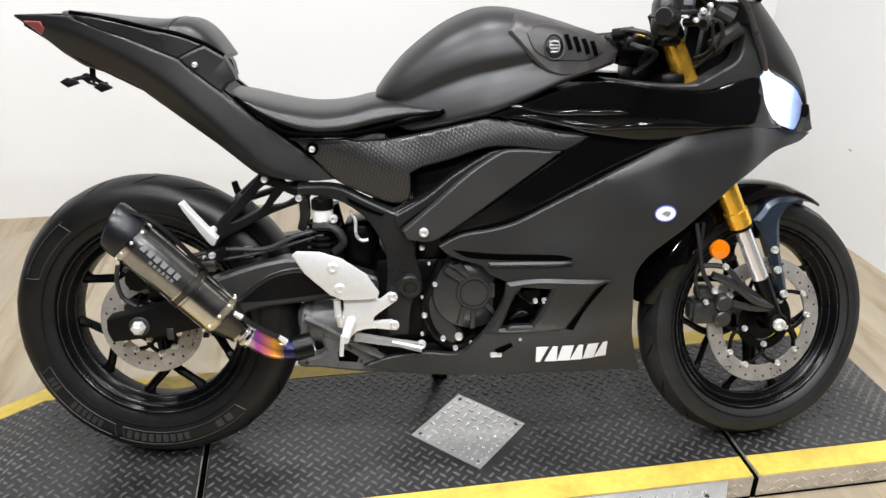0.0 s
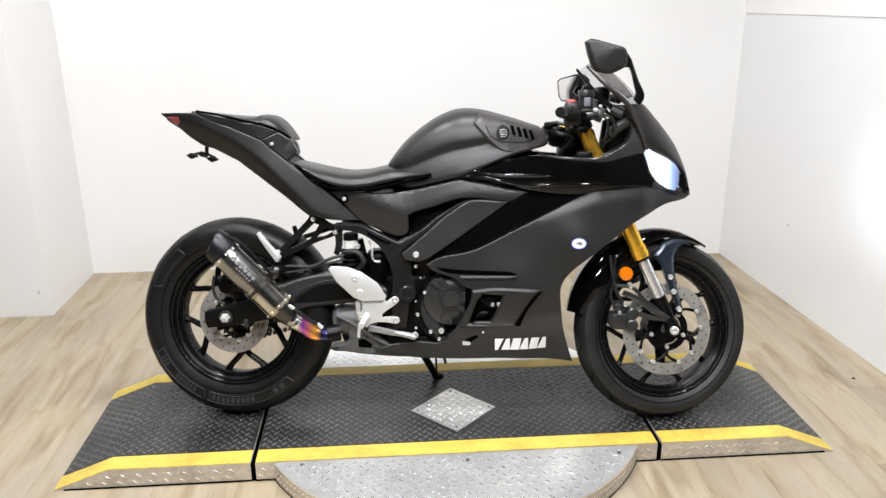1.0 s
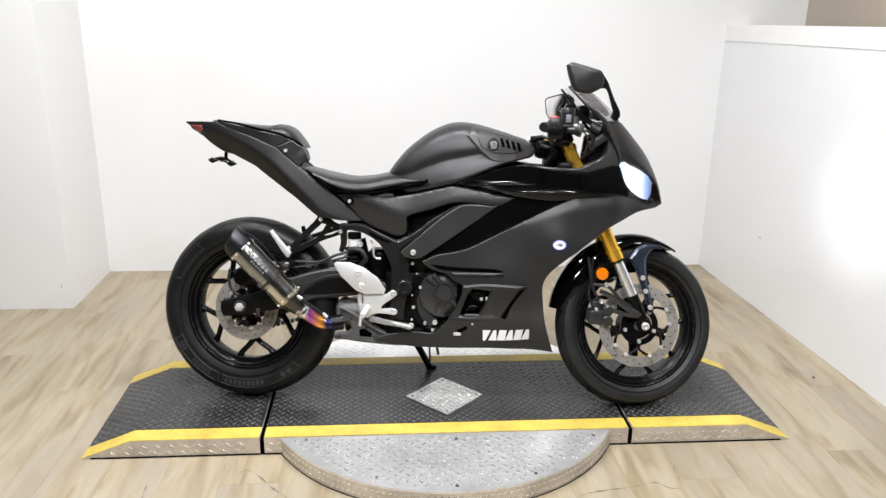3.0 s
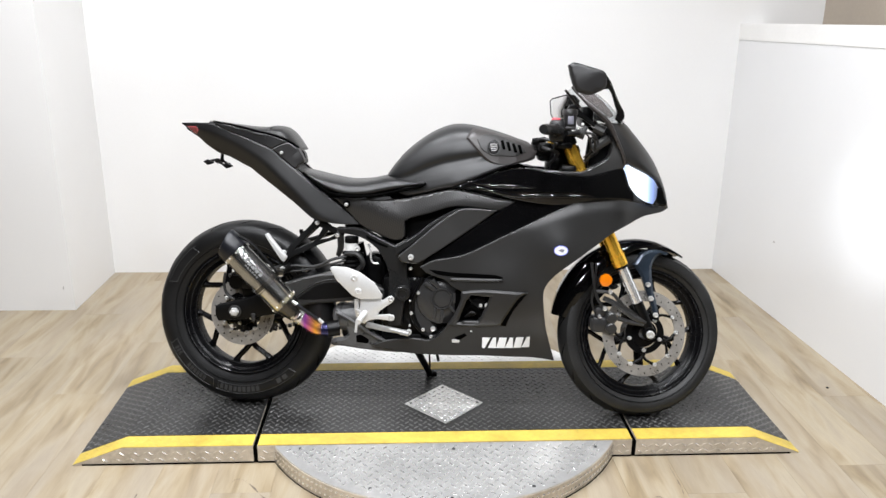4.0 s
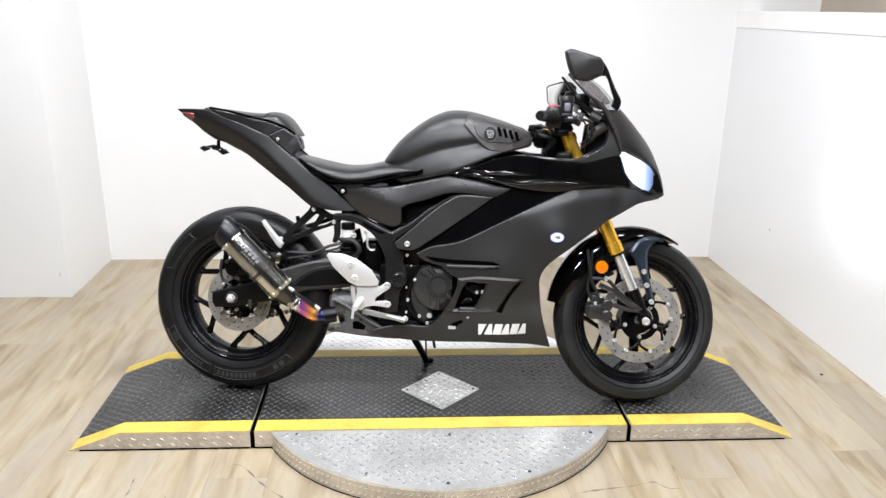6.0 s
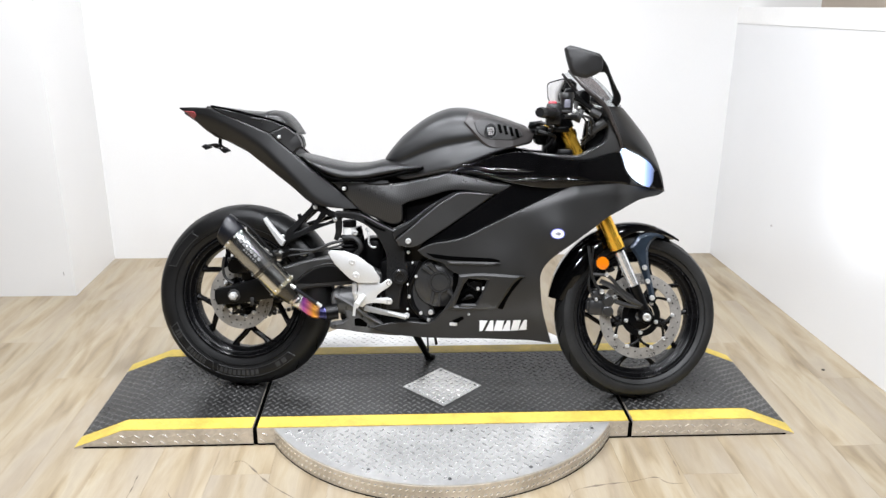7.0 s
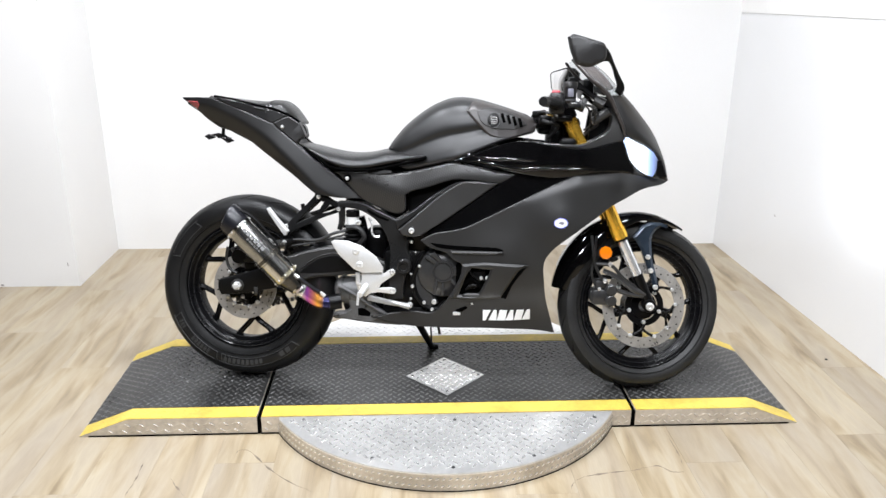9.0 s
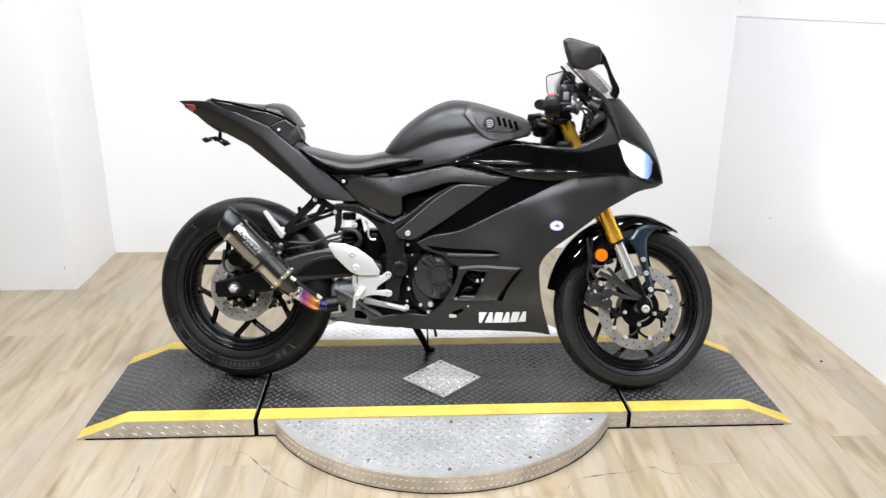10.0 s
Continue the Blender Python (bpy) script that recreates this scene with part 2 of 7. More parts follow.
# wood-look vinyl planks, each with its own tone and figure
WOOD = bpy.data.materials.new("wood_plank")
WOOD.use_nodes = True
n, l = WOOD.node_tree.nodes, WOOD.node_tree.links
bs = n["Principled BSDF"]
tc, info, shift = n.new("ShaderNodeTexCoord"), n.new("ShaderNodeObjectInfo"), n.new("ShaderNodeVectorMath")
lots = n.new("ShaderNodeMath")
lots.operation, lots.inputs[1].default_value = "MULTIPLY", 37.0
l.new(info.outputs["Random"], lots.inputs[0])
shift.operation = "ADD"
l.new(tc.outputs["Object"], shift.inputs[0])
l.new(lots.outputs[0], shift.inputs[1])
long_map = n.new("ShaderNodeMapping")
long_map.inputs["Scale"].default_value = (17.0, 2.4, 17.0)
l.new(shift.outputs[0], long_map.inputs[0])
figure, grain, cloud = (n.new("ShaderNodeTexNoise") for _ in range(3))
figure.inputs["Scale"].default_value, figure.inputs["Detail"].default_value, figure.inputs["Distortion"].default_value = 1.0, 7, 0.7
l.new(long_map.outputs[0], figure.inputs["Vector"])
cloud.inputs["Scale"].default_value, cloud.inputs["Detail"].default_value = 0.42, 3
l.new(long_map.outputs[0], cloud.inputs["Vector"])
grain_map = n.new("ShaderNodeMapping")
grain_map.inputs["Scale"].default_value = (75, 4, 75)
l.new(shift.outputs[0], grain_map.inputs[0])
l.new(grain_map.outputs[0], grain.inputs["Vector"])
tone = n.new("ShaderNodeValToRGB")
while len(tone.color_ramp.elements) < 5:
    tone.color_ramp.elements.new(0.5)
for e, (p, c) in zip(tone.color_ramp.elements, [(0.28, (0.186, 0.140, 0.083)), (0.40, (0.277, 0.216, 0.133)), (0.5, (0.335, 0.272, 0.180)), (0.6, (0.368, 0.311, 0.221)), (0.76, (0.305, 0.256, 0.187))]):
    e.position, e.color = p, (*c, 1)
l.new(figure.outputs["Fac"], tone.inputs[0])
tone2 = n.new("ShaderNodeMix")
tone2.data_type = "RGBA"
tone2.inputs[7].default_value = (0.295, 0.25, 0.195, 1)
cloudy = n.new("ShaderNodeMapRange")
cloudy.inputs["From Min"].default_value, cloudy.inputs["From Max"].default_value, cloudy.inputs["To Max"].default_value = 0.42, 0.70, 0.7
l.new(cloud.outputs["Fac"], cloudy.inputs[0])
l.new(cloudy.outputs[0], tone2.inputs[0])
l.new(tone.outputs[0], tone2.inputs[6])
dim = n.new("ShaderNodeMapRange")
dim.inputs["To Min"].default_value, dim.inputs["To Max"].default_value = 0.95, 1.05
l.new(info.outputs["Random"], dim.inputs[0])
dim2 = n.new("ShaderNodeMapRange")
dim2.inputs["To Min"].default_value, dim2.inputs["To Max"].default_value = 0.88, 1.10
l.new(grain.outputs["Fac"], dim2.inputs[0])
both = n.new("ShaderNodeMath")
both.operation = "MULTIPLY"
l.new(dim.outputs[0], both.inputs[0])
l.new(dim2.outputs[0], both.inputs[1])
tint = n.new("ShaderNodeVectorMath")
tint.operation = "SCALE"
l.new(tone2.outputs[2], tint.inputs[0])
l.new(both.outputs[0], tint.inputs["Scale"])
l.new(tint.outputs[0], bs.inputs["Base Color"])
bs.inputs["Roughness"].default_value = 0.42
wb = n.new("ShaderNodeBump")
wb.inputs["Strength"].default_value, wb.inputs["Distance"].default_value = 0.12, 0.001
l.new(grain.outputs["Fac"], wb.inputs["Height"])
l.new(wb.outputs[0], bs.inputs["Normal"])

# ---- building helpers ----


def part(name, bm, material, parent=None, label="", smooth=35):
    mesh = bpy.data.meshes.new(name)
    bm.to_mesh(mesh)
    bm.free()
    mesh.materials.append(material)
    if smooth:
        mesh.shade_smooth()
        mesh.set_sharp_from_angle(angle=radians(smooth))
    ob = new(name, mesh)
    if parent:
        ob.parent = parent
    if label:
        ob["label"] = label
    return ob


def root(name, m, label, category, group=""):
    ob = new(name)
    ob.empty_display_size = 0.1
    ob.matrix_world = m
    return tagged(ob, label, category, group)


def box(bm, lo, hi, bevel=0.0, segments=2):
    made = bmesh.ops.create_cube(bm, size=1.0)["verts"]
    for v in made:
        v.co = Vector([lo[i] + (v.co[i] + 0.5) * (hi[i] - lo[i]) for i in range(3)])
    if bevel:
        edges = list({e for v in made for e in v.link_edges})
        bmesh.ops.bevel(bm, geom=edges, offset=bevel, segments=segments, affect="EDGES", profile=0.5)
    return bm


def solid_box(lo, hi, bevel=0.0):
    return box(bmesh.new(), lo, hi, bevel)


def rings(bm, loops, closed=True, cap=True):
    """Skin a row of loops that have equally many points."""
    rows = [[bm.verts.new(p) for p in loop] for loop in loops]
    k = len(rows[0])
    for a, b in zip(rows, rows[1:]):
        for i in range(k if closed else k - 1):
            j = (i + 1) % k
            bm.faces.new((a[i], a[j], b[j], b[i]))
    if cap and closed:
        bm.faces.new(rows[0])
        bm.faces.new(rows[-1])
    bmesh.ops.recalc_face_normals(bm, faces=bm.faces[:])
    return bm


def spin(bm, profile, centre, segments=48, close=True):
    """Turn a profile of (radius, y) about the y axis through centre."""
    cx, cy, cz = centre
    loops = []
    for r, y in profile:
        loops.append([(cx + r * math.cos(2 * math.pi * i / segments), cy + y, cz + r * math.sin(2 * math.pi * i / segments)) for i in range(segments)])
    if close:
        loops.append(loops[0])
    rows = [[bm.verts.new(p) for p in loop] for loop in (loops[:-1] if close else loops)]
    pairs = list(zip(rows, rows[1:] + rows[:1] if close else rows[1:]))
    for a, b in pairs[: len(rows) if close else len(rows) - 1]:
        for i in range(segments):
            j = (i + 1) % segments
            bm.faces.new((a[i], a[j], b[j], b[i]))
    if not close:
        bm.faces.new(rows[0])
        bm.faces.new(rows[-1])
    bmesh.ops.recalc_face_normals(bm, faces=bm.faces[:])
    return bm


def curve_points(points, steps=6):
    """A smooth line through points."""
    p = [Vector(q) for q in points]
    out = []
    for i in range(len(p) - 1):
        a, b, c, d = p[max(i - 1, 0)], p[i], p[i + 1], p[min(i + 2, len(p) - 1)]
        for s in range(steps):
            t = s / steps
            out.append(0.5 * (2 * b + (c - a) * t + (2 * a - 5 * b + 4 * c - d) * t * t + (3 * b - a - 3 * c + d) * t ** 3))
    out.append(p[-1])
    return out


def tube(bm, points, radius, sides=10, steps=6, straight=False):
    """A round bar along points; radius is one number or one for each point."""
    line = [Vector(q) for q in points] if straight else curve_points(points, steps)
    count = len(line)
    radii = radius if isinstance(radius, (list, tuple)) else [radius] * len(points)
    loops = []
    side = None
    for i, q in enumerate(line):
        way = (line[min(i + 1, count - 1)] - line[max(i - 1, 0)]).normalized()
        if side is None:
            side = way.orthogonal().normalized()
        side = (side - way * side.dot(way)).normalized()
        up = way.cross(side)
        f = i / (count - 1) * (len(radii) - 1)
        j = min(int(f), len(radii) - 2) if len(radii) > 1 else 0
        r = radii[j] + (radii[j + 1] - radii[j]) * (f - j)
        loops.append([q + r * (math.cos(2 * math.pi * s / sides) * side + math.sin(2 * math.pi * s / sides) * up) for s in range(sides)])
    return rings(bm, loops)


def bolt(bm, x, y, z, r, depth=0.006, sides=12):
    """A round-headed bolt whose head faces -y."""
    return spin(bm, [(r, depth), (r, 0.0), (r * 0.8, -depth * 0.5), (r * 0.45, -depth * 0.6), (r * 0.4, -depth * 0.2)], (x, y, z), sides, close=False)


def rounded(points, steps=4, sharp=48):
    """An outline made smooth but at its sharp corners."""
    p = [Vector(q) for q in points]
    k = len(p)
    corner = []
    for i in range(k):
        a, b = (p[i] - p[i - 1]), (p[(i + 1) % k] - p[i])
        corner.append(abs(math.degrees(a.angle_signed(b))) > sharp)
    out = []
    for i in range(k):
        j = (i + 1) % k
        b, c = p[i], p[j]
        a = b - (c - b) if corner[i] else p[i - 1]
        d = c + (c - b) if corner[j] else p[(j + 1) % k]
        for s in range(steps):
            t = s / steps
            ta, td = (c - a) * 0.5, (d - b) * 0.5
            limit = (c - b).length
            ta = ta if ta.length < limit else ta.normalized() * limit
            td = td if td.length < limit else td.normalized() * limit
            h1, h2, h3, h4 = 2 * t ** 3 - 3 * t * t + 1, -2 * t ** 3 + 3 * t * t, t ** 3 - 2 * t * t + t, t ** 3 - t * t
            out.append(h1 * b + h2 * c + h3 * ta + h4 * td)
    return out


def fold(u, above, below, soft):
    """How far a surface falls back at a distance u above a soft crease, by its slopes above and below it."""
    size = math.sqrt(u * u + soft * soft) - soft
    return 0.5 * (above - below) * u + 0.5 * (above + below) * size


def depth_at(x, z, depths):
    if callable(depths):
        return depths(x, z)
    w = [1 / ((x - a) ** 2 + (z - b) ** 2 + 0.0012) for a, b, c in depths]
    return sum(q * d[2] for q, d in zip(w, depths)) / sum(w)


def panel(outline, depths, thick=0.012, step=0.03, roll=0.004, side=-1, holes=(), lift=0.0, sharp=48):
    """A curved panel: an outline in side view (x, z), with its distance from the bike's middle plane given at some places."""
    bm = bmesh.new()
    inner = []
    for number, loop in enumerate((outline, *holes)):
        q = rounded(loop, 4, sharp)
        k = len(q)
        area = sum(q[i - 1].x * q[i].y - q[i].x * q[i - 1].y for i in range(k))
        turn = (1 if area > 0 else -1) * (1 if number == 0 else -1)
        outer_v, inner_v = [], []
        for i in range(k):
            a, b = (q[i] - q[i - 1]).normalized(), (q[(i + 1) % k] - q[i]).normalized()
            na, nb = Vector((-a.y, a.x)) * turn, Vector((-b.y, b.x)) * turn
            nrm = (na + nb)
            nrm = nrm / max(nrm.length_squared / 2, 0.6)
            outer_v.append(bm.verts.new((q[i].x, roll * 0.8, q[i].y)))
            inner_v.append(bm.verts.new((q[i].x + nrm.x * roll, 0, q[i].y + nrm.y * roll)))
        for i in range(k):
            j = (i + 1) % k
            bm.faces.new((outer_v[i], outer_v[j], inner_v[j], inner_v[i]))
            e = bm.edges.get((inner_v[i], inner_v[j]))
            inner.append(e)
    bmesh.ops.triangle_fill(bm, use_beauty=True, use_dissolve=False, edges=inner)
    for axis in (0, 2):
        lo, hi = min(v.co[axis] for v in bm.verts), max(v.co[axis] for v in bm.verts)
        for i in range(1, int((hi - lo) / step) + 1):
            co, no = Vector((0, 0, 0)), Vector((0, 0, 0))
            co[axis], no[axis] = lo + i * step, 1
            bmesh.ops.bisect_plane(bm, geom=bm.verts[:] + bm.edges[:] + bm.faces[:], plane_co=co, plane_no=no, dist=1e-5)
    for v in bm.verts:
        v.co.y = side * (depth_at(v.co.x, v.co.z, depths) + lift - v.co.y)
    rim = [e for e in bm.edges if e.is_boundary]
    made = bmesh.ops.extrude_edge_only(bm, edges=rim)["geom"]
    for v in made:
        if isinstance(v, bmesh.types.BMVert):
            v.co.y -= side * thick
    bmesh.ops.recalc_face_normals(bm, faces=bm.faces[:])
    if sum(f.normal.y * f.calc_area() for f in bm.faces) * side < 0:
        bmesh.ops.reverse_faces(bm, faces=bm.faces[:])
    return bm


def slab(outline, y0, y1, bevel=0.003, steps=4, sharp=48):
    """A plate of that outline in side view, from y0 to y1, with broken edges."""
    bm = bmesh.new()
    q = rounded(outline, steps, sharp)
    f = bm.faces.new([bm.verts.new((v.x, y0, v.y)) for v in q])
    made = bmesh.ops.extrude_face_region(bm, geom=[f])["geom"]
    for v in made:
        if isinstance(v, bmesh.types.BMVert):
            v.co.y = y1
    bmesh.ops.recalc_face_normals(bm, faces=bm.faces[:])
    if bevel:
        long_edges = [e for e in bm.edges if abs(e.verts[0].co.y - e.verts[1].co.y) < 1e-6]
        bmesh.ops.bevel(bm, geom=long_edges, offset=bevel, segments=2, affect="EDGES", profile=0.5)
    return bm


def lugs(spots, length, width, height, surface_z=None, flat=True, y=0.0):
    """Raised lozenges of a tread plate, joined; flat: on the ground plane, else on an upright face at y."""
    verts, faces = [], []
    for u, v, turn in spots:
        c, s = math.cos(turn), math.sin(turn)
        base = len(verts)
        for k, (f, h) in enumerate(((1.0, 0.0), (0.62, 1.0))):
            for a, b in ((-0.5, 0), (-0.22, -0.42), (0.22, -0.42), (0.5, 0), (0.22, 0.42), (-0.22, 0.42)):
                a, b = a * length * (0.8 if k else 1), b * width * f
                p, q, z = u + a * c - b * s, v + a * s + b * c, h * height
                verts.append((p, q, z + (surface_z(p) if surface_z else 0)) if flat else (p, y - z, q))
        order = [(base + i, base + (i + 1) % 6, base + 6 + (i + 1) % 6, base + 6 + i) for i in range(6)]
        faces += order + [tuple(base + 6 + i for i in range(6))]
    mesh = bpy.data.meshes.new("lugs")
    mesh.from_pydata(verts, [], faces)
    bm = bmesh.new()
    bm.from_mesh(mesh)
    bmesh.ops.recalc_face_normals(bm, faces=bm.faces[:])
    bpy.data.meshes.remove(mesh)
    return bm


# ---- the room ----
def wall(name, lo, hi, material, label, turn=0.0, about=(0, 0, 0)):
    ob = part(name, solid_box(lo, hi), material)
    ob.matrix_world = Matrix.Translation(about) @ pose(0, 0, 0, 0, 0, turn) @ Matrix.Translation([-c for c in about])
    return tagged(ob, label, "wall", kind="structure")


SEAM = surface("floor_seam", (0.17, 0.135, 0.09), 0.6, vary=0.1)
BACK, LEFT, FRONTWALL = 1.375, -1.012, 0.851
tagged(part("floor", solid_box((-4.2, -7.6, -0.12), (3.4, 1.6, -0.0012)), SEAM), "wood-look plank floor in pale beige and brown", "floor", kind="structure")
wall("wall_back", (LEFT - 0.12, BACK, 0), (2.9, BACK + 0.12, CEILING), WALLPAINT, "plain white painted back wall")
wall("wall_return", (LEFT - 0.12, FRONTWALL + 0.1, 0), (LEFT, BACK, CEILING), WALLPAINT, "short white wall that joins two walls")
wall("wall_left", (-4.2, FRONTWALL, 0), (LEFT, FRONTWALL + 0.1, CEILING), WALLPAINT, "white wall beside the motorcycle bay with small scuffs")
RIGHT_TURN = 2.6
RIGHT_PLACE = Matrix.Translation((2.204, BACK, 0)) @ pose(0, 0, 0, 0, 0, RIGHT_TURN) @ Matrix.Translation((-2.204, -BACK, 0))


def sloped_block(x0, x1, z0, z1, fall0, fall1):
    """A long block beside the bay whose lower and upper faces rise by fall0 and fall1 a metre towards the room."""
    loops = []
    for y in (BACK + 0.05, -0.55):
        a, b = z0 + fall0 * (BACK - y), z1 + fall1 * (BACK - y)
        loops.append([(x0, y, a), (x1, y, a), (x1, y, b), (x0, y, b)])
    return rings(bmesh.new(), loops)


partition = part("wall_right", sloped_block(2.204, 2.304, 0.0, 1.219, 0.0, 0.0255), GLOSSWALL)
partition.matrix_world = RIGHT_PLACE
tagged(partition, "half-height glossy white partition wall", "wall", kind="structure")
ledge = part("trim", sloped_block(2.2005, 2.319, 1.219, 1.297, 0.0255, 0.0265), TRIMWHITE)
ledge.matrix_world = RIGHT_PLACE
tagged(ledge, "white wooden cap board along the partition top", "trim", kind="structure")
wall("wall_far", (2.62, -0.5, 0), (2.74, BACK + 0.05, CEILING), BEIGE, "beige wall beyond the white partition")
# unseen walls and ceiling added to close the room and darken reflections
wall("wall_end", (2.62, -7.6, 0), (2.74, -0.503, CEILING), DARKWALL, "unseen dark wall added past the partition for dark reflections")
wall("wall_behind", (-4.2, -7.6, 0), (2.62, -7.48, CEILING), DARKWALL, "unseen dark wall added behind the camera for dark reflections")
wall("wall_side", (-4.3, -7.6, 0), (-4.2, FRONTWALL + 0.1, CEILING), DARKWALL, "unseen dark side wall added for dark reflections")
tagged(part("ceiling", solid_box((-4.3, -7.6, CEILING), (2.9, 1.6, CEILING + 0.1)), CEILPAINT), "unseen ceiling with small lamps, dark to darken reflections", "ceiling", kind="structure")
for lx, ly in LAMPS:
    fitting = root("light_fixture", pose(lx, ly, CEILING), "small white square ceiling light fitting", "light fixture", "ceiling lights")
    part("housing", solid_box((-0.13, -0.09, -0.055), (0.13, 0.09, 0.0), 0.006), TRIMWHITE, fitting)



def speck(name, x, y, z, r, squash, material, label, category, kind=""):
    bm = bmesh.new()
    bmesh.ops.create_icosphere(bm, subdivisions=2, radius=r)
    for v in bm.verts:
        v.co = Vector([c * k for c, k in zip(v.co, squash)]) * (1 + 0.25 * noise.noise(v.co * 150))
    ob = part(name, bm, material)
    ob.location = (x, y, z)
    return tagged(ob, label, category, kind=kind)


SCUFF = surface("grey_scuff", (0.32, 0.30, 0.29), 0.7, vary=0.2)
speck("floor_crumb", 2.132, -0.008, 0.0015, 0.0055, (1.2, 1, 0.5), RUBBER, "small dark crumb lying on the floor", "debris")
speck("wall_scuff", 2.2312, 0.775, 0.341, 0.008, (0.05, 1.5, 0.5), SCUFF, "small grey scuff on the glossy partition", "scuff", "structure")
speck("wall_scuff", -1.055, FRONTWALL - 0.0002, 0.11, 0.006, (0.4, 0.06, 1.6), SCUFF, "small grey scuff on a white wall", "scuff", "structure")
speck("wall_scuff", -1.37, FRONTWALL - 0.0002, 0.008, 0.008, (1.0, 0.06, 0.6), SCUFF, "small grey scuff on a white wall", "scuff", "structure")

CRACK = surface("floor_crack", (0.17, 0.135, 0.10), 0.7, vary=0.3, scale=30)
for line in ([(0.002, -0.58), (-0.004, -0.544), (0.031, -0.546), (0.068, -0.591), (0.117, -0.653), (0.182, -0.712), (0.248, -0.761)], [(-0.276, -0.756), (-0.272, -0.662), (-0.275, -0.604)], [(-0.172, -0.682), (-0.143, -0.723), (-0.108, -0.77)],
             [(0.985, -0.8), (1.008, -0.738), (1.072, -0.708), (1.172, -0.694), (1.271, -0.671), (1.3, -0.699), (1.347, -0.705)], [(1.355, -0.484), (1.357, -0.587), (1.352, -0.674)]):
    seam = curve_points([(x, y, 0.0) for x, y in line], 6)
    flat = [q + 0.004 * Vector((noise.noise(q * 31), noise.noise(q * 27 + Vector((5, 0, 0))), 0)) for q in seam]
    wide = [max(0.00004, 0.0042 * math.sin(math.pi * i / (len(flat) - 1)) * (0.15 + 2.0 * noise.noise(flat[i] * 38))) for i in range(len(flat))]
    strips = []
    for i, q in enumerate(flat):
        along = (flat[min(i + 1, len(flat) - 1)] - flat[max(i - 1, 0)]).normalized()
        across = Vector((-along.y, along.x, 0)) * wide[i]
        strips.append([q + across + Vector((0, 0, 0.0002)), q + across + Vector((0, 0, 0.0006)), q - across + Vector((0, 0, 0.0006)), q - across + Vector((0, 0, 0.0002))])
    tagged(part("floor_crack", rings(bmesh.new(), strips), CRACK), "hairline dark crack in the wood-look floor", "crack", kind="structure")

# ---- the platform ----
HIGH, FRONT, REAR = 0.06, -0.45, 0.127
JOIN_L, JOIN_R, TIP_L, TIP_R, KNEE_L, KNEE_R = 0.048, 1.256, -0.522, 1.808, -0.365, 1.655


def rise(x):
    if x < KNEE_L:
        return HIGH * max(0.0, (x - TIP_L) / (KNEE_L - TIP_L))
    if x > KNEE_R:
        return HIGH * max(0.0, (TIP_R - x) / (TIP_R - KNEE_R))
    return HIGH


def strip(x0, x1, y0, y1, up, y0_end=None):
    """A thin covering that follows the platform's top."""
    xs = sorted({x0, x1, *(k for k in (KNEE_L, KNEE_R) if x0 < k < x1)})
    loops = [[(x, y0, rise(x) + 0.0005), (x, y1, rise(x) + 0.0005), (x, y1, rise(x) + up), (x, y0, rise(x) + up)] for x in xs]
    return rings(bmesh.new(), loops)


def spots_in(x0, x1, y0, y1, pitch, keep=None):
    """Places of tread lugs: rows that lean one way and the other by turns, each lug pointing at the flank of the next."""
    out = []
    across, row = pitch * math.sqrt(2), pitch / math.sqrt(2)
    for j in range(int((y1 - y0) / row)):
        y = y0 + (j + 0.5) * row
        for i in range(int((x1 - x0) / across) + 1):
            x = x0 + (i + (0.25 if j % 2 else 0.75)) * across
            if x < x1 and (keep is None or keep(x, y)):
                out.append((x, y, radians(45 if j % 2 else -45)))
    return out


PLATE_X, PLATE_Y, PLATE_R = 0.655, -0.2, 0.137


def off_plate(x, y):
    return abs(x - PLATE_X) + abs(y - PLATE_Y) > PLATE_R + 0.012


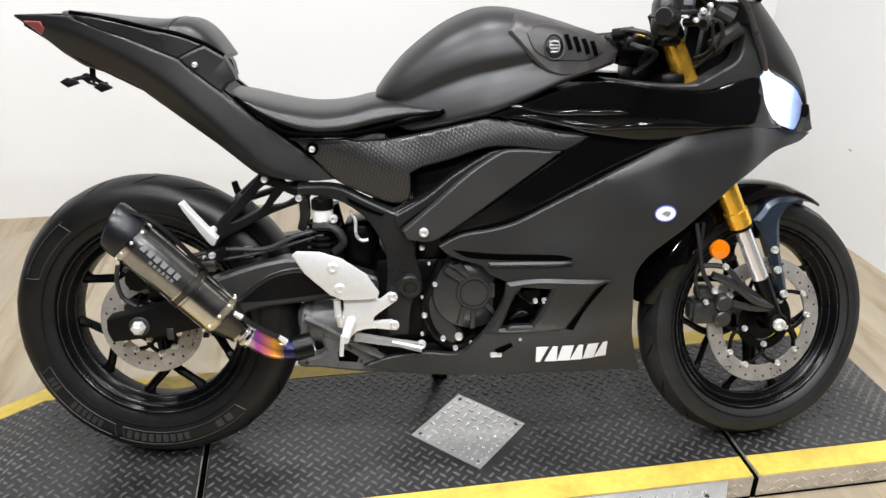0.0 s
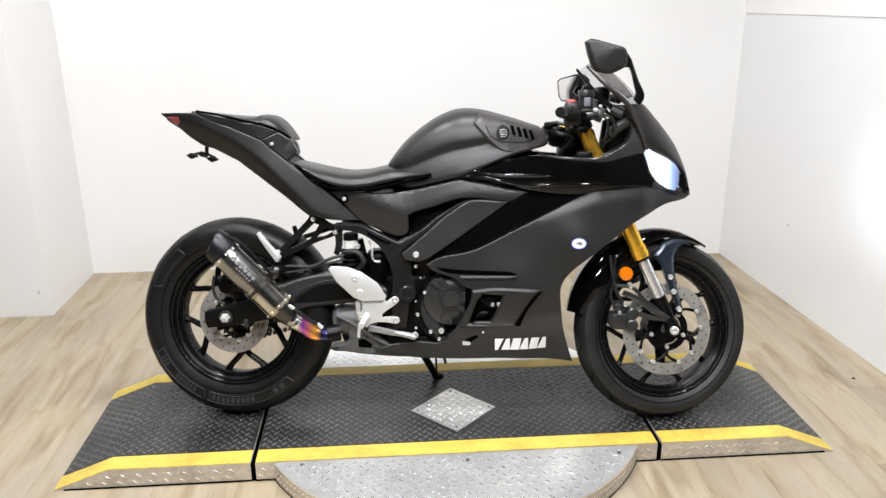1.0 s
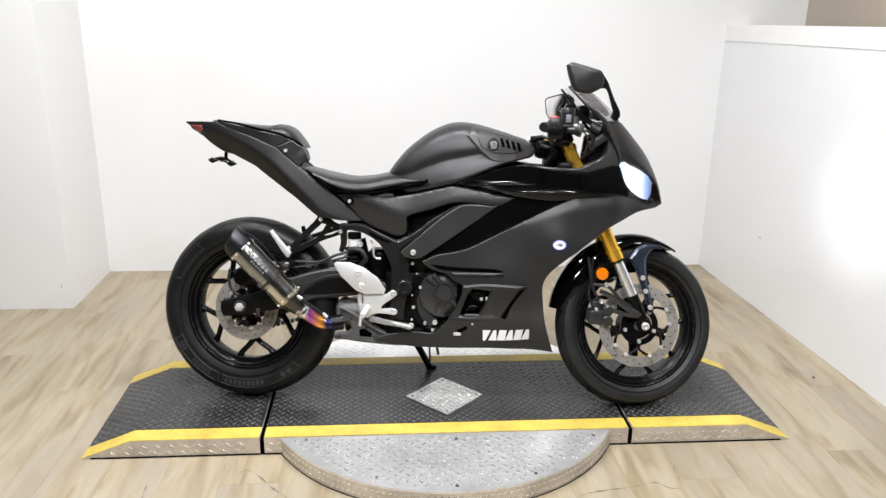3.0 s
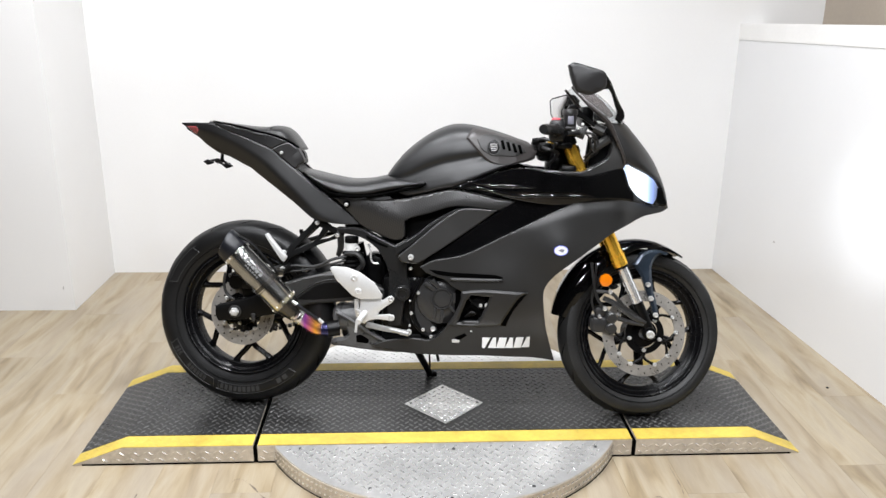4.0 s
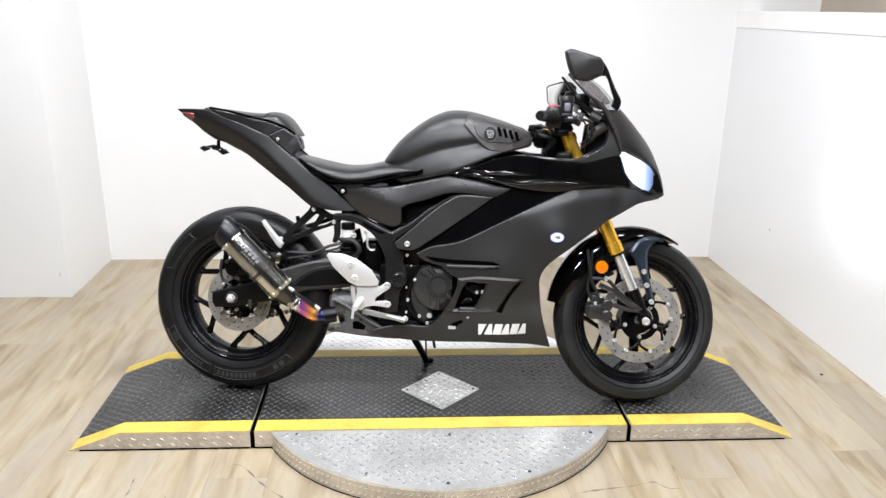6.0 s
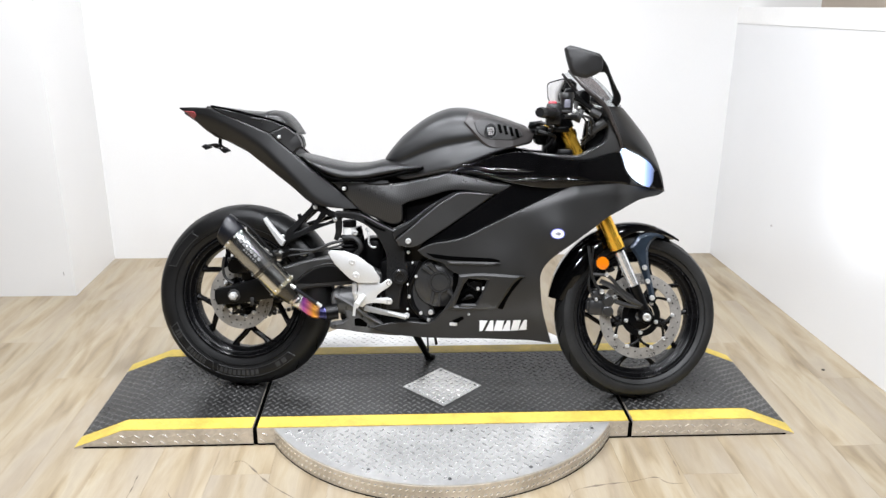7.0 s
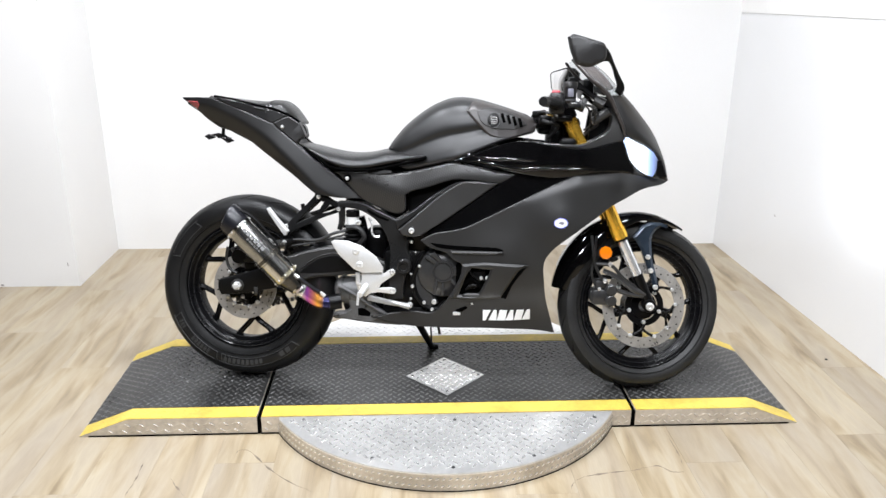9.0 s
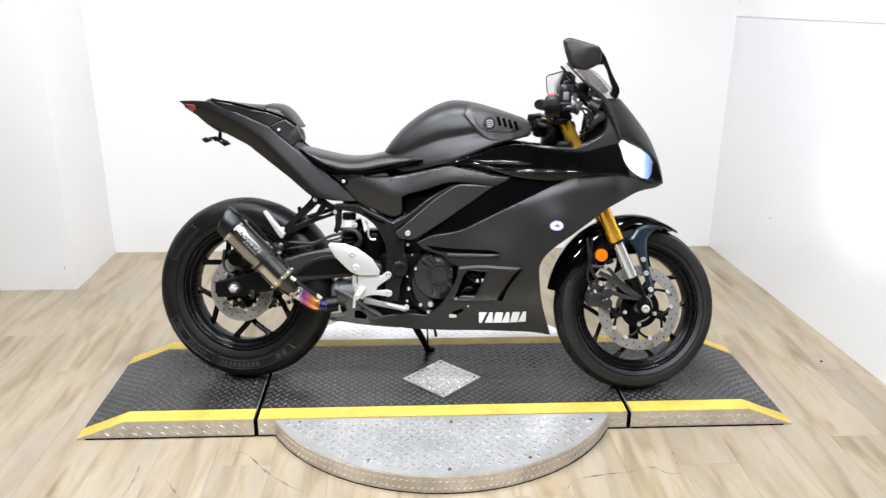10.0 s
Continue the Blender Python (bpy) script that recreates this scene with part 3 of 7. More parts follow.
def platform_section(name, x0, x1, label):
    thing = root(name, pose(0, 0, 0), label, "platform", "display platform sections")
    xs = sorted({x0, x1, *(k for k in (KNEE_L, KNEE_R) if x0 < k < x1)})
    loops = [[(x, FRONT, 0.0), (x, REAR, 0.0), (x, REAR, max(rise(x), 0.002)), (x, FRONT, max(rise(x), 0.002))] for x in xs]
    part("body", rings(bmesh.new(), loops), ALUTAN, thing)
    # black strip draws the dark gap line where the section meets the floor
    part("base_gap_strip", solid_box((x0 + (0.03 if x0 < -0.1 else 0.0), FRONT - 0.0015, 0.0), (x1 - (0.03 if x1 > 1.5 else 0.0), FRONT + 0.01, 0.005)), GAPSHADE, thing, "thin black strip for the dark gap at the base")
    part("deck", strip(x0 + 0.001, x1 - 0.001, FRONT + 0.068, REAR - 0.062, 0.002), DECK, thing, "worn black painted tread deck")
    for y0, y1 in ((FRONT, FRONT + 0.066), (REAR - 0.06, REAR)):
        part("edge_stripe", strip(x0 + 0.001, x1 - 0.001, y0 + 0.001, y1 - 0.001, 0.0026), YELLOW, thing, "yellow safety stripe")
    tread = lugs(spots_in(x0 + 0.006, x1 - 0.006, FRONT + 0.07, REAR - 0.064, 0.0215, off_plate), 0.0215, 0.0076, 0.0022, lambda x: rise(x) + 0.002)
    tagged(part("deck_tread", tread, DECKLUG, thing, "raised tread lugs", smooth=0), kind="stuff")
    tread = lugs(spots_in(x0 + 0.006, x1 - 0.006, FRONT + 0.004, FRONT + 0.066, 0.0235), 0.0225, 0.0078, 0.0007, lambda x: rise(x) + 0.0024)
    tagged(part("stripe_tread", tread, YELLOW, thing, smooth=0), kind="stuff")
    edge = []
    for row, z in enumerate((0.0165, 0.0385)):
        for k in range(int((x1 - x0) / 0.044)):
            for lean, shift in ((-0.62, 0.0), (0.62, 0.022)):
                x = x0 + 0.014 + 0.044 * k + shift + 0.011 * row
                if x < x1 - 0.012 and z + 0.012 < rise(x):
                    edge.append((x, z, lean))
    # one lean is brighter and taller: the light's direction is built in
    for lean, high, skin in ((-0.62, 0.0020, ALULUG), (0.62, 0.0008, ALUTAN)):
        tread = lugs([e for e in edge if e[2] == lean], 0.0215, 0.0056, high, None, False, FRONT)
        tagged(part("side_tread", tread, skin, thing, "raised lugs on bare metal", smooth=0), kind="stuff")
    return thing


platform_section("ramp", TIP_L, JOIN_L - 0.007, "black and yellow tread-plate ramp under the rear wheel")
platform_section("ramp", JOIN_R + 0.007, TIP_R, "black and yellow tread-plate ramp under the front wheel")
middle = platform_section("platform", JOIN_L + 0.007, JOIN_R - 0.007, "black and yellow tread-plate platform over a round turntable")
# black bars put the shade of the open joints into colour
for x in (JOIN_L, JOIN_R):
    part("joint_strip", solid_box((x - 0.0068, FRONT + 0.001, 0.0), (x + 0.0068, REAR - 0.001, HIGH - 0.006)), GAPSHADE, middle, "black bar for the shade between the platform sections")
inset = bmesh.new()
corners = [(PLATE_X + PLATE_R * dx, PLATE_Y + PLATE_R * dy) for dx, dy in ((1, 0), (0, 1), (-1, 0), (0, -1))]
rings(inset, [[(x, y, HIGH + 0.0005) for x, y in corners], [(x, y, HIGH + 0.0045) for x, y in corners]])
inset_ob = part("cover_plate", inset, ALU, middle, "bare diamond-shaped aluminium tread plate")
tagged(part("cover_plate_tread", lugs(spots_in(PLATE_X - 0.14, PLATE_X + 0.14, PLATE_Y - 0.14, PLATE_Y + 0.14, 0.0235, lambda x, y: abs(x - PLATE_X) + abs(y - PLATE_Y) < PLATE_R - 0.016), 0.022, 0.008, 0.0016, lambda x: HIGH + 0.0045), ALULUG, inset_ob, smooth=0), kind="stuff")
for dx, dy in ((1, 0), (0, 1), (-1, 0), (0, -1)):
    b = bmesh.new()
    bmesh.ops.create_cone(b, cap_ends=True, segments=10, radius1=0.0042, radius2=0.003, depth=0.003, matrix=Matrix.Translation((PLATE_X + 0.115 * dx, PLATE_Y + 0.115 * dy, HIGH + 0.006)))
    part("screw", b, CASTBLACK, inset_ob)

STAIN = surface("oily_stain", (0.010, 0.010, 0.010), 0.35, vary=0.3, scale=40)
for sx, sy, size in ((0.83, -0.238, 0.022), (0.862, -0.246, 0.014), (0.805, -0.226, 0.010), (0.682, -0.372, 0.009)):
    blot = bmesh.new()
    for k in range(9):
        a = 2.4 * k
        q = size * 0.5 * math.sqrt(k / 9) * 2
        bmesh.ops.create_cone(blot, cap_ends=True, segments=9, radius1=size * (0.32 + 0.2 * noise.noise((sx * 9, k, 0))), radius2=size * 0.2, depth=0.0006, matrix=Matrix.Translation((sx + 1.5 * q * math.cos(a), sy + 0.7 * q * math.sin(a), HIGH + 0.0024)))
    tagged(part("oil_stain", blot, STAIN, middle, "dark oily stain"), kind="stuff")

DISC_X, DISC_Y, DISC_R = 0.648, -0.162, 0.612
turntable = root("turntable", pose(0, 0, 0), "round bare aluminium tread-plate turntable under the platform", "turntable")


def disc_piece(y0, y1, r, z0, z1):
    front = y0 < DISC_Y - r
    edge = y1 if front else y0
    h = math.sqrt(r * r - (edge - DISC_Y) ** 2)
    a0 = math.atan2(edge - DISC_Y, h)
    a1 = math.pi - a0
    if front:
        a0, a1 = math.atan2(edge - DISC_Y, -h), math.atan2(edge - DISC_Y, h)
    steps = 72
    loop = [(DISC_X + r * math.cos(a0 + (a1 - a0) * i / steps), DISC_Y + r * math.sin(a0 + (a1 - a0) * i / steps)) for i in range(steps + 1)]
    bm = rings(bmesh.new(), [[(x, y, z0) for x, y in loop], [(x, y, z1) for x, y in loop]])
    return bm


for y0, y1 in ((-2, FRONT - 0.002), (REAR + 0.002, 2)):
    part("skirt", disc_piece(y0, y1, DISC_R, 0.0, HIGH - 0.004), ALUTAN, turntable, "tan rounded turntable rim", smooth=30)
    # the same black gap line under the turntable rim
    part("base_gap_strip", disc_piece(y0, y1, DISC_R + 0.0012, 0.0, 0.0035), GAPSHADE, turntable, "thin black strip for the dark gap at the base")
    # far top plate takes the copy with wall light in its colour
    part("top_plate", disc_piece(y0, y1, DISC_R - 0.002, HIGH - 0.0038, HIGH), ALU if y0 < 0 else LITALU, turntable, "bare tread plate", smooth=30)


def on_disc(x, y):
    return (x - DISC_X) ** 2 + (y - DISC_Y) ** 2 < (DISC_R - 0.022) ** 2 and (y < FRONT - 0.016 or y > REAR + 0.016)


places = spots_in(0.0, 1.3, -0.8, 0.46, 0.0262, on_disc)
# far lugs carry the back wall's light in their paler colour
for near, skin, high in ((True, ALULUG, 0.0030), (False, LITALU, 0.0020)):
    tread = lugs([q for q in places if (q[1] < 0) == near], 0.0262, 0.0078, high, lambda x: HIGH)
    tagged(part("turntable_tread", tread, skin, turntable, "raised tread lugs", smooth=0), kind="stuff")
for sx, sy in ((0.192, -0.47), (0.671, -0.487), (0.418, -0.689), (0.652, -0.742), (1.12, -0.488), (0.893, -0.692)):
    b = bmesh.new()
    bmesh.ops.create_cone(b, cap_ends=True, segments=10, radius1=0.006, radius2=0.0045, depth=0.003, matrix=Matrix.Translation((sx, sy, HIGH + 0.001)))
    part("screw", b, CASTBLACK, turntable, "small dark screw head")
rim_spots = []
for i in range(70):
    a = -math.pi + 0.5 + (math.pi - 1.0) * i / 69
    rim_spots.append(a)
skirt = bmesh.new()
for k, a in enumerate(rim_spots):
    for row in range(2):
        base = Matrix.Translation((DISC_X, DISC_Y, 0.017 + 0.024 * row)) @ Matrix.Rotation(a + (0.007 if row else 0), 4, "Z") @ Matrix.Translation((DISC_R, 0, 0)) @ Matrix.Rotation(radians(40 if row else 48), 4, "X")
        bmesh.ops.create_cone(skirt, cap_ends=True, segments=6, radius1=0.0052, radius2=0.0022, depth=0.0024, matrix=base @ Matrix.Rotation(radians(90), 4, "Y") @ Matrix.Scale(1.9, 4, (0, 1, 0)))
tagged(part("skirt_tread", skirt, ALULUG, turntable, smooth=0), kind="stuff")

# ---- the motorcycle: x forward along the bike, y to its left, z up; the origin lies under the rear axle ----
bike = root("motorcycle", pose(-0.05, -0.115, HIGH + 0.004, -9, 0, -5.7), "matte and gloss black sport motorcycle leaning on its side stand", "motorcycle")
REAR_AXLE, FRONT_AXLE = (0.026, -0.012, 0.308), (1.3645, -0.0082, 0.2715)


def tyre_profile(r, half, rim):
    pts = [(rim, -half * 0.62), (rim + 0.006, -half * 0.78), (rim + (r - rim) * 0.35, -half * 0.97), (rim + (r - rim) * 0.55, -half), (rim + (r - rim) * 0.74, -half * 0.9), (r - 0.012, -half * 0.62), (r - 0.003, -half * 0.32), (r, 0)]
    return pts + [(a, -b) for a, b in reversed(pts[:-1])]


def wheel(name, centre, r, half, spokes_at, spread, rim_r, label, marks=True):
    """Cast wheel with five forked spokes, and its tyre."""
    bm = bmesh.new()
    w = half * 0.72
    spin(bm, [(rim_r + 0.006, -w), (rim_r + 0.004, -w + 0.008), (rim_r - 0.012, -w + 0.014), (rim_r - 0.02, -w * 0.45), (rim_r - 0.024, 0), (rim_r - 0.02, w * 0.45), (rim_r - 0.012, w - 0.014), (rim_r + 0.004, w - 0.008), (rim_r + 0.006, w),
              (rim_r - 0.004, w), (rim_r - 0.009, w - 0.006), (rim_r - 0.013, w - 0.007), (rim_r - 0.021, w - 0.016), (rim_r - 0.027, w * 0.48), (rim_r - 0.032, w * 0.40), (rim_r - 0.034, 0), (rim_r - 0.032, -w * 0.40), (rim_r - 0.027, -w * 0.48), (rim_r - 0.021, -w + 0.016), (rim_r - 0.013, -w + 0.007), (rim_r - 0.009, -w + 0.006), (rim_r - 0.004, -w)], centre, 72)
    rim = part(name, bm, RIMPAINT, bike, label)
    # raised rings in lighter grey draw the highlights along the rim
    for r0, y0 in ((rim_r - 0.003, -w), (rim_r - 0.0165, -w + 0.011), (rim_r - 0.0295, -w * 0.44)):
        lip = bmesh.new()
        spin(lip, [(r0 - 0.0011, y0 - 0.0002), (r0, y0 - 0.0014), (r0 + 0.0011, y0 - 0.0002), (r0, y0 + 0.001)], centre, 72)
        part("rim_lip", lip, RIMGLINT, rim, "thin grey ring for the rim's highlight")
    hub = bmesh.new()
    spin(hub, [(0.045, -0.05), (0.05, -0.03), (0.042, 0), (0.05, 0.03), (0.045, 0.05), (0.02, 0.055), (0.02, -0.055)], centre, 28)
    part("hub", hub, RIMPAINT, rim)
    for k in range(5):
        a = radians(spokes_at + 72 * k)
        fork = bmesh.new()

        def at(rad, ang, y=0.0):
            return (centre[0] + rad * math.cos(ang), centre[1] + y, centre[2] + rad * math.sin(ang))
        for s in (-1, 1):
            d = radians(spread) * s
            line = [at(0.035, a + d * 0.5), at(0.10, a + d * 0.16), at(0.125, a + d * 0.3), at(rim_r - 0.048, a + d * 0.87), at(rim_r - 0.026, a + d)]
            tube(fork, line, [q * (1.3 if marks else 1.0) for q in (0.014, 0.0105, 0.0078, 0.0074, 0.012)], 8, 5)
        part("spoke", fork, RIMPAINT, rim)
    tyre = bmesh.new()
    spin(tyre, tyre_profile(r, half, rim_r), centre, 96)
    tyre = part("tyre", tyre, RUBBER if marks else GREYRUBBER, rim, "black road tyre with raised sidewall lettering bars" if marks else "dusty dark grey road tyre")
    line = bmesh.new()
    for rr in (0.24,):
        q = rim_r + (r - rim_r) * rr
        spin(line, [(q - 0.0012, -half * (0.955 if rr < 0.5 else 0.955)), (q, -half * 0.985 - 0.0012), (q + 0.0012, -half * 0.955)], centre, 96, close=True)
    part("sidewall_ring", line, RUBBER, tyre)
    # grooves are thin black strips on the tread, their shade in the colour
    cuts = 18
    for k in range(cuts):
        for s in (-1, 1):
            groove = bmesh.new()
            loops = []
            for i in range(7):
                f = i / 6
                ang = 2 * math.pi * (k + (0.25 if s > 0 else 0.0)) / cuts + (0.05 + 0.20 * f) * (1 if name == "rear_wheel" else -1)
                y = s * half * (0.12 + 0.60 * f)
                fall = float(np.interp(abs(y) / half, [0.0, 0.32, 0.62, 0.9], [0.0, 0.003, 0.012, (r - rim_r) * 0.26]))
                rad = r - fall
                w2 = 0.0022 / rad * math.sin(math.pi * min(max(f, 0.08), 0.92))
                loops.append([at_wheel(centre, q, ang + d, y) for q, d in ((rad - 0.002, -w2), (rad + 0.0006, -w2), (rad + 0.0006, w2), (rad - 0.002, w2))])
            rings(groove, loops)
            part("tread_groove", groove, GAPSHADE, tyre)
    if not marks:
        return rim
    q0, q1 = rim_r + (r - rim_r) * 0.37, rim_r + (r - rim_r) * 0.64
    for start, end in ((-156, -112), (-108, -46), (128, 158)):
        rim_band = bmesh.new()
        for edge_r in (q0, q1):
            tube(rim_band, [at_wheel(centre, edge_r, radians(start + (end - start) * i / 16), -half * (0.99 if edge_r == q0 else 0.985)) for i in range(17)], 0.0013, 6, 1)
        for a_end in (start, end):
            tube(rim_band, [at_wheel(centre, q0, radians(a_end), -half * 0.99), at_wheel(centre, (q0 + q1) / 2, radians(a_end + 1), -half * 1.0), at_wheel(centre, q1, radians(a_end + 2), -half * 0.985)], 0.0013, 6, 1)
        part("sidewall_band", rim_band, LETTERRUBBER, tyre, "raised outline of a sidewall panel")
    letters = bmesh.new()
    q = rim_r + (r - rim_r) * 0.5
    for start, count, size in ((-104, 9, 0.013), (-58, 2, 0.02), (-134, 6, 0.011), (-150, 3, 0.009)):
        for i in range(count):
            ang = radians(start) + i * (size * 1.25) / q
            m = Matrix.Translation(at_wheel(centre, q, ang, -half - 0.0002)) @ Matrix.Rotation(-ang - math.pi / 2 + math.pi, 4, "Y")
            box_at(letters, m, (size * 0.82, 0.0016, 0.017))
    tagged(part("sidewall_mark", letters, LETTERRUBBER, tyre, "raised grey rubber bars in place of lettering"), kind="stuff")
    return rim


def tilted(ob, centre, rx, rz):
    """Lean and steer a thing about a point."""
    ob.matrix_local = Matrix.Translation(centre) @ pose(0, 0, 0, rx, 0, rz) @ Matrix.Translation([-c for c in centre])


def at_wheel(centre, rad, ang, y):
    return (centre[0] + rad * math.cos(ang), centre[1] + y, centre[2] + rad * math.sin(ang))


def box_at(bm, m, size):
    made = bmesh.ops.create_cube(bm, size=1.0)["verts"]
    for v in made:
        v.co = m @ Vector([v.co[i] * size[i] for i in range(3)])


def brake_disc(wheel_ob, centre, y, outer, inner, carrier, bolts, phase):
    bm = bmesh.new()
    spin(bm, [(outer, y - 0.0025), (outer, y + 0.0025), (inner, y + 0.0025), (inner, y - 0.0025)], centre, 72)
    disc = part("brake_disc", bm, DISCSTEEL, wheel_ob, "drilled steel brake disc")
    dots = bmesh.new()
    for ring in range(2):
        for k in range(18):
            a = 2 * math.pi * (k + ring / 2) / 18
            rr = inner + (outer - inner) * (0.35 + 0.35 * ring)
            spin(dots, [(0.0027, y - 0.003), (0.0024, y - 0.0029)], at_wheel(centre, rr, a, 0), 8, close=False)
    tagged(part("drilled_hole", dots, GAPSHADE, disc), kind="stuff")
    if carrier:
        ring = bmesh.new()
        spin(ring, [(carrier * 0.66, y - 0.006), (carrier * 0.66, y + 0.004), (carrier * 0.48, y + 0.004), (carrier * 0.48, y - 0.006)], centre, 40)
        ring = part("carrier", ring, ENGINE, disc, "black disc carrier")
        for k in range(bolts):
            a = radians(phase) + 2 * math.pi * k / bolts
            for turn in (-0.24, 0.24):
                arm = bmesh.new()
                tube(arm, [at_wheel(centre, carrier * 0.66, a + turn * 2.9, y - 0.002), at_wheel(centre, carrier * 0.86, a + turn * 2.1, y - 0.002), at_wheel(centre, inner + 0.004, a + turn, y - 0.002)], [0.007, 0.0042, 0.0055], 8, 3)
                part("carrier_arm", arm, ENGINE, disc)
        for k in range(bolts * 2):
            a = radians(phase) + 2 * math.pi * (k // 2) / bolts + (0.24 if k % 2 else -0.24)
            b = bmesh.new()
            p = at_wheel(centre, inner + 0.003, a, 0)
            bolt(b, p[0], p[1] + y - 0.008, p[2], 0.007)
            part("bobbin", b, STEEL, disc, "bright disc bobbin")
        for k in range(bolts):
            a = radians(phase) + 2 * math.pi * (k + 0.5) / bolts
            b = bmesh.new()
            p = at_wheel(centre, carrier * 0.54, a, 0)
            bolt(b, p[0], p[1] + y - 0.010, p[2], 0.007)
            part("bolt", b, STEEL, disc, "bright bolt head")
    return disc


rear_wheel = wheel("rear_wheel", REAR_AXLE, 0.3135, 0.064, 277, 20, 0.212, "black cast rear wheel with forked spokes")
front_wheel = wheel("front_wheel", FRONT_AXLE, 0.282, 0.050, 270, 21, 0.213, "black cast front wheel with forked spokes", False)
brake_disc(rear_wheel, REAR_AXLE, -0.05, 0.112, 0.068, 0.068, 5, 10)
brake_disc(front_wheel, FRONT_AXLE, -0.050, 0.143, 0.107, 0.102, 5, 14)
tilted(rear_wheel, REAR_AXLE, -6, -6)
tilted(front_wheel, FRONT_AXLE, -9, 11)


def add(name, bm, material, label="", parent=None, smooth=35):
    return part(name, bm, material, parent or bike, label, smooth)


def pair(name, outline, depths, material, label="", mirror=True, **kw):
    """A body panel on the right side, and its twin on the left."""
    first = add(name, panel(outline, depths, side=-1, **kw), material, label)
    if mirror:
        add(name, panel(outline, depths, side=1, **kw), material, label)
    return first


# --- fairing ---
FAIR_POINTS = [(0.632, 0.504, 0.17), (0.857, 0.591, 0.185), (1.083, 0.692, 0.19), (1.244, 0.728, 0.16), (1.437, 0.697, 0.01), (1.35, 0.671, 0.08), (1.196, 0.595, 0.17), (1.074, 0.574, 0.222),
          (1.03, 0.441, 0.2), (1.059, 0.227, 0.125), (0.847, 0.23, 0.16), (0.585, 0.227, 0.14), (0.762, 0.396, 0.19), (0.896, 0.439, 0.205)]


FAIR_TOP = [(0.632, 0.504), (0.732, 0.538), (0.857, 0.591), (0.997, 0.664), (1.083, 0.705), (1.140, 0.727), (1.195, 0.734), (1.262, 0.731), (1.367, 0.709), (1.436, 0.698)]


def FAIR_D(x, z):
    """Smooth half width of the lower fairing, folded inwards along a facet under its upper edge."""
    w = [1 / ((x - p) ** 2 + (z - q) ** 2 + 0.006) ** 1.5 for p, q, d in FAIR_POINTS]
    flat = sum(k * d[2] for k, d in zip(w, FAIR_POINTS)) / sum(w)
    top = float(np.interp(x, [p for p, q in FAIR_TOP], [q for p, q in FAIR_TOP]))
    facet = float(np.interp(x, [0.9, 1.02, 1.15, 1.30, 1.40], [0.0, 0.012, 0.036, 0.034, 0.012]))
    over = facet - (top - z)
    return flat - 0.55 * min(0.5 * (over + math.sqrt(over * over + 0.0001)) - 0.0004, facet)


LOWER = [(0.632, 0.504), (0.677, 0.527), (0.732, 0.538), (0.782, 0.553), (0.857, 0.591), (0.997, 0.664), (1.083, 0.705), (1.140, 0.727), (1.195, 0.734), (1.262, 0.731), (1.367, 0.709), (1.436, 0.698), (1.408, 0.685), (1.349, 0.675), (1.290, 0.649),
         (1.232, 0.622), (1.188, 0.588), (1.143, 0.556), (1.093, 0.521), (1.059, 0.493), (1.036, 0.466), (1.025, 0.437), (1.027, 0.393), (1.037, 0.323), (1.055, 0.256), (1.073, 0.198), (0.977, 0.211), (0.866, 0.216), (0.736, 0.214), (0.623, 0.210),
         (0.547, 0.218), (0.474, 0.236), (0.529, 0.253), (0.604, 0.262), (0.670, 0.262), (0.707, 0.296), (0.740, 0.347), (0.762, 0.396), (0.766, 0.432), (0.733, 0.449), (0.715, 0.466), (0.678, 0.476), (0.650, 0.487)]
VENT = [(0.797, 0.422), (0.857, 0.418), (0.847, 0.388), (0.822, 0.339), (0.804, 0.329), (0.757, 0.330), (0.780, 0.396)]
lower = pair("lower_fairing", LOWER, FAIR_D, MATTE, "large matte black lower side fairing", holes=(VENT,), roll=0.0022, step=0.010)
SCOOP = [(0.766, 0.432), (0.842, 0.441), (0.977, 0.435), (0.947, 0.416), (0.920, 0.372), (0.892, 0.322), (0.827, 0.316), (0.726, 0.317), (0.744, 0.353), (0.762, 0.396)]
add("air_scoop", panel(SCOOP, FAIR_D, holes=(VENT,), lift=0.009, roll=0.007), MATTE, "raised air scoop panel with an opening")
add("scoop_slot", panel([(0.954, 0.422), (0.970, 0.429), (0.930, 0.372), (0.909, 0.320), (0.890, 0.324), (0.921, 0.382)], FAIR_D, lift=0.0045, roll=0.002), GAPSHADE, "narrow dark slot")
add("crease", panel([(0.729, 0.474), (0.823, 0.476), (0.886, 0.477), (0.897, 0.474), (0.859, 0.467), (0.729, 0.465)], FAIR_D, lift=0.008, roll=0.004), MATTE, "raised lip along the fairing")
add("crease_groove", panel([(0.66, 0.497), (0.74, 0.491), (0.87, 0.489), (0.897, 0.482), (0.886, 0.478), (0.76, 0.478), (0.69, 0.482)], FAIR_D, lift=0.0015, roll=0.001), GAPSHADE, "dark groove above the lip")



def UPPER_D(x, z):
    """Half width of the upper fairing: nearly upright, drawn in towards the nose, with a soft crease low down."""
    at = [x + 0.012 * k for k in range(-3, 4)]
    yc = float(np.mean(np.interp(at, [0.70, 0.733, 0.80, 0.888, 1.02, 1.152, 1.21, 1.264, 1.32, 1.369, 1.40], [0.144, 0.15, 0.158, 0.167, 0.176, 0.171, 0.156, 0.134, 0.100, 0.060, 0.03])))
    return yc - fold(z - 0.752, 0.03, 0.22, 0.012)


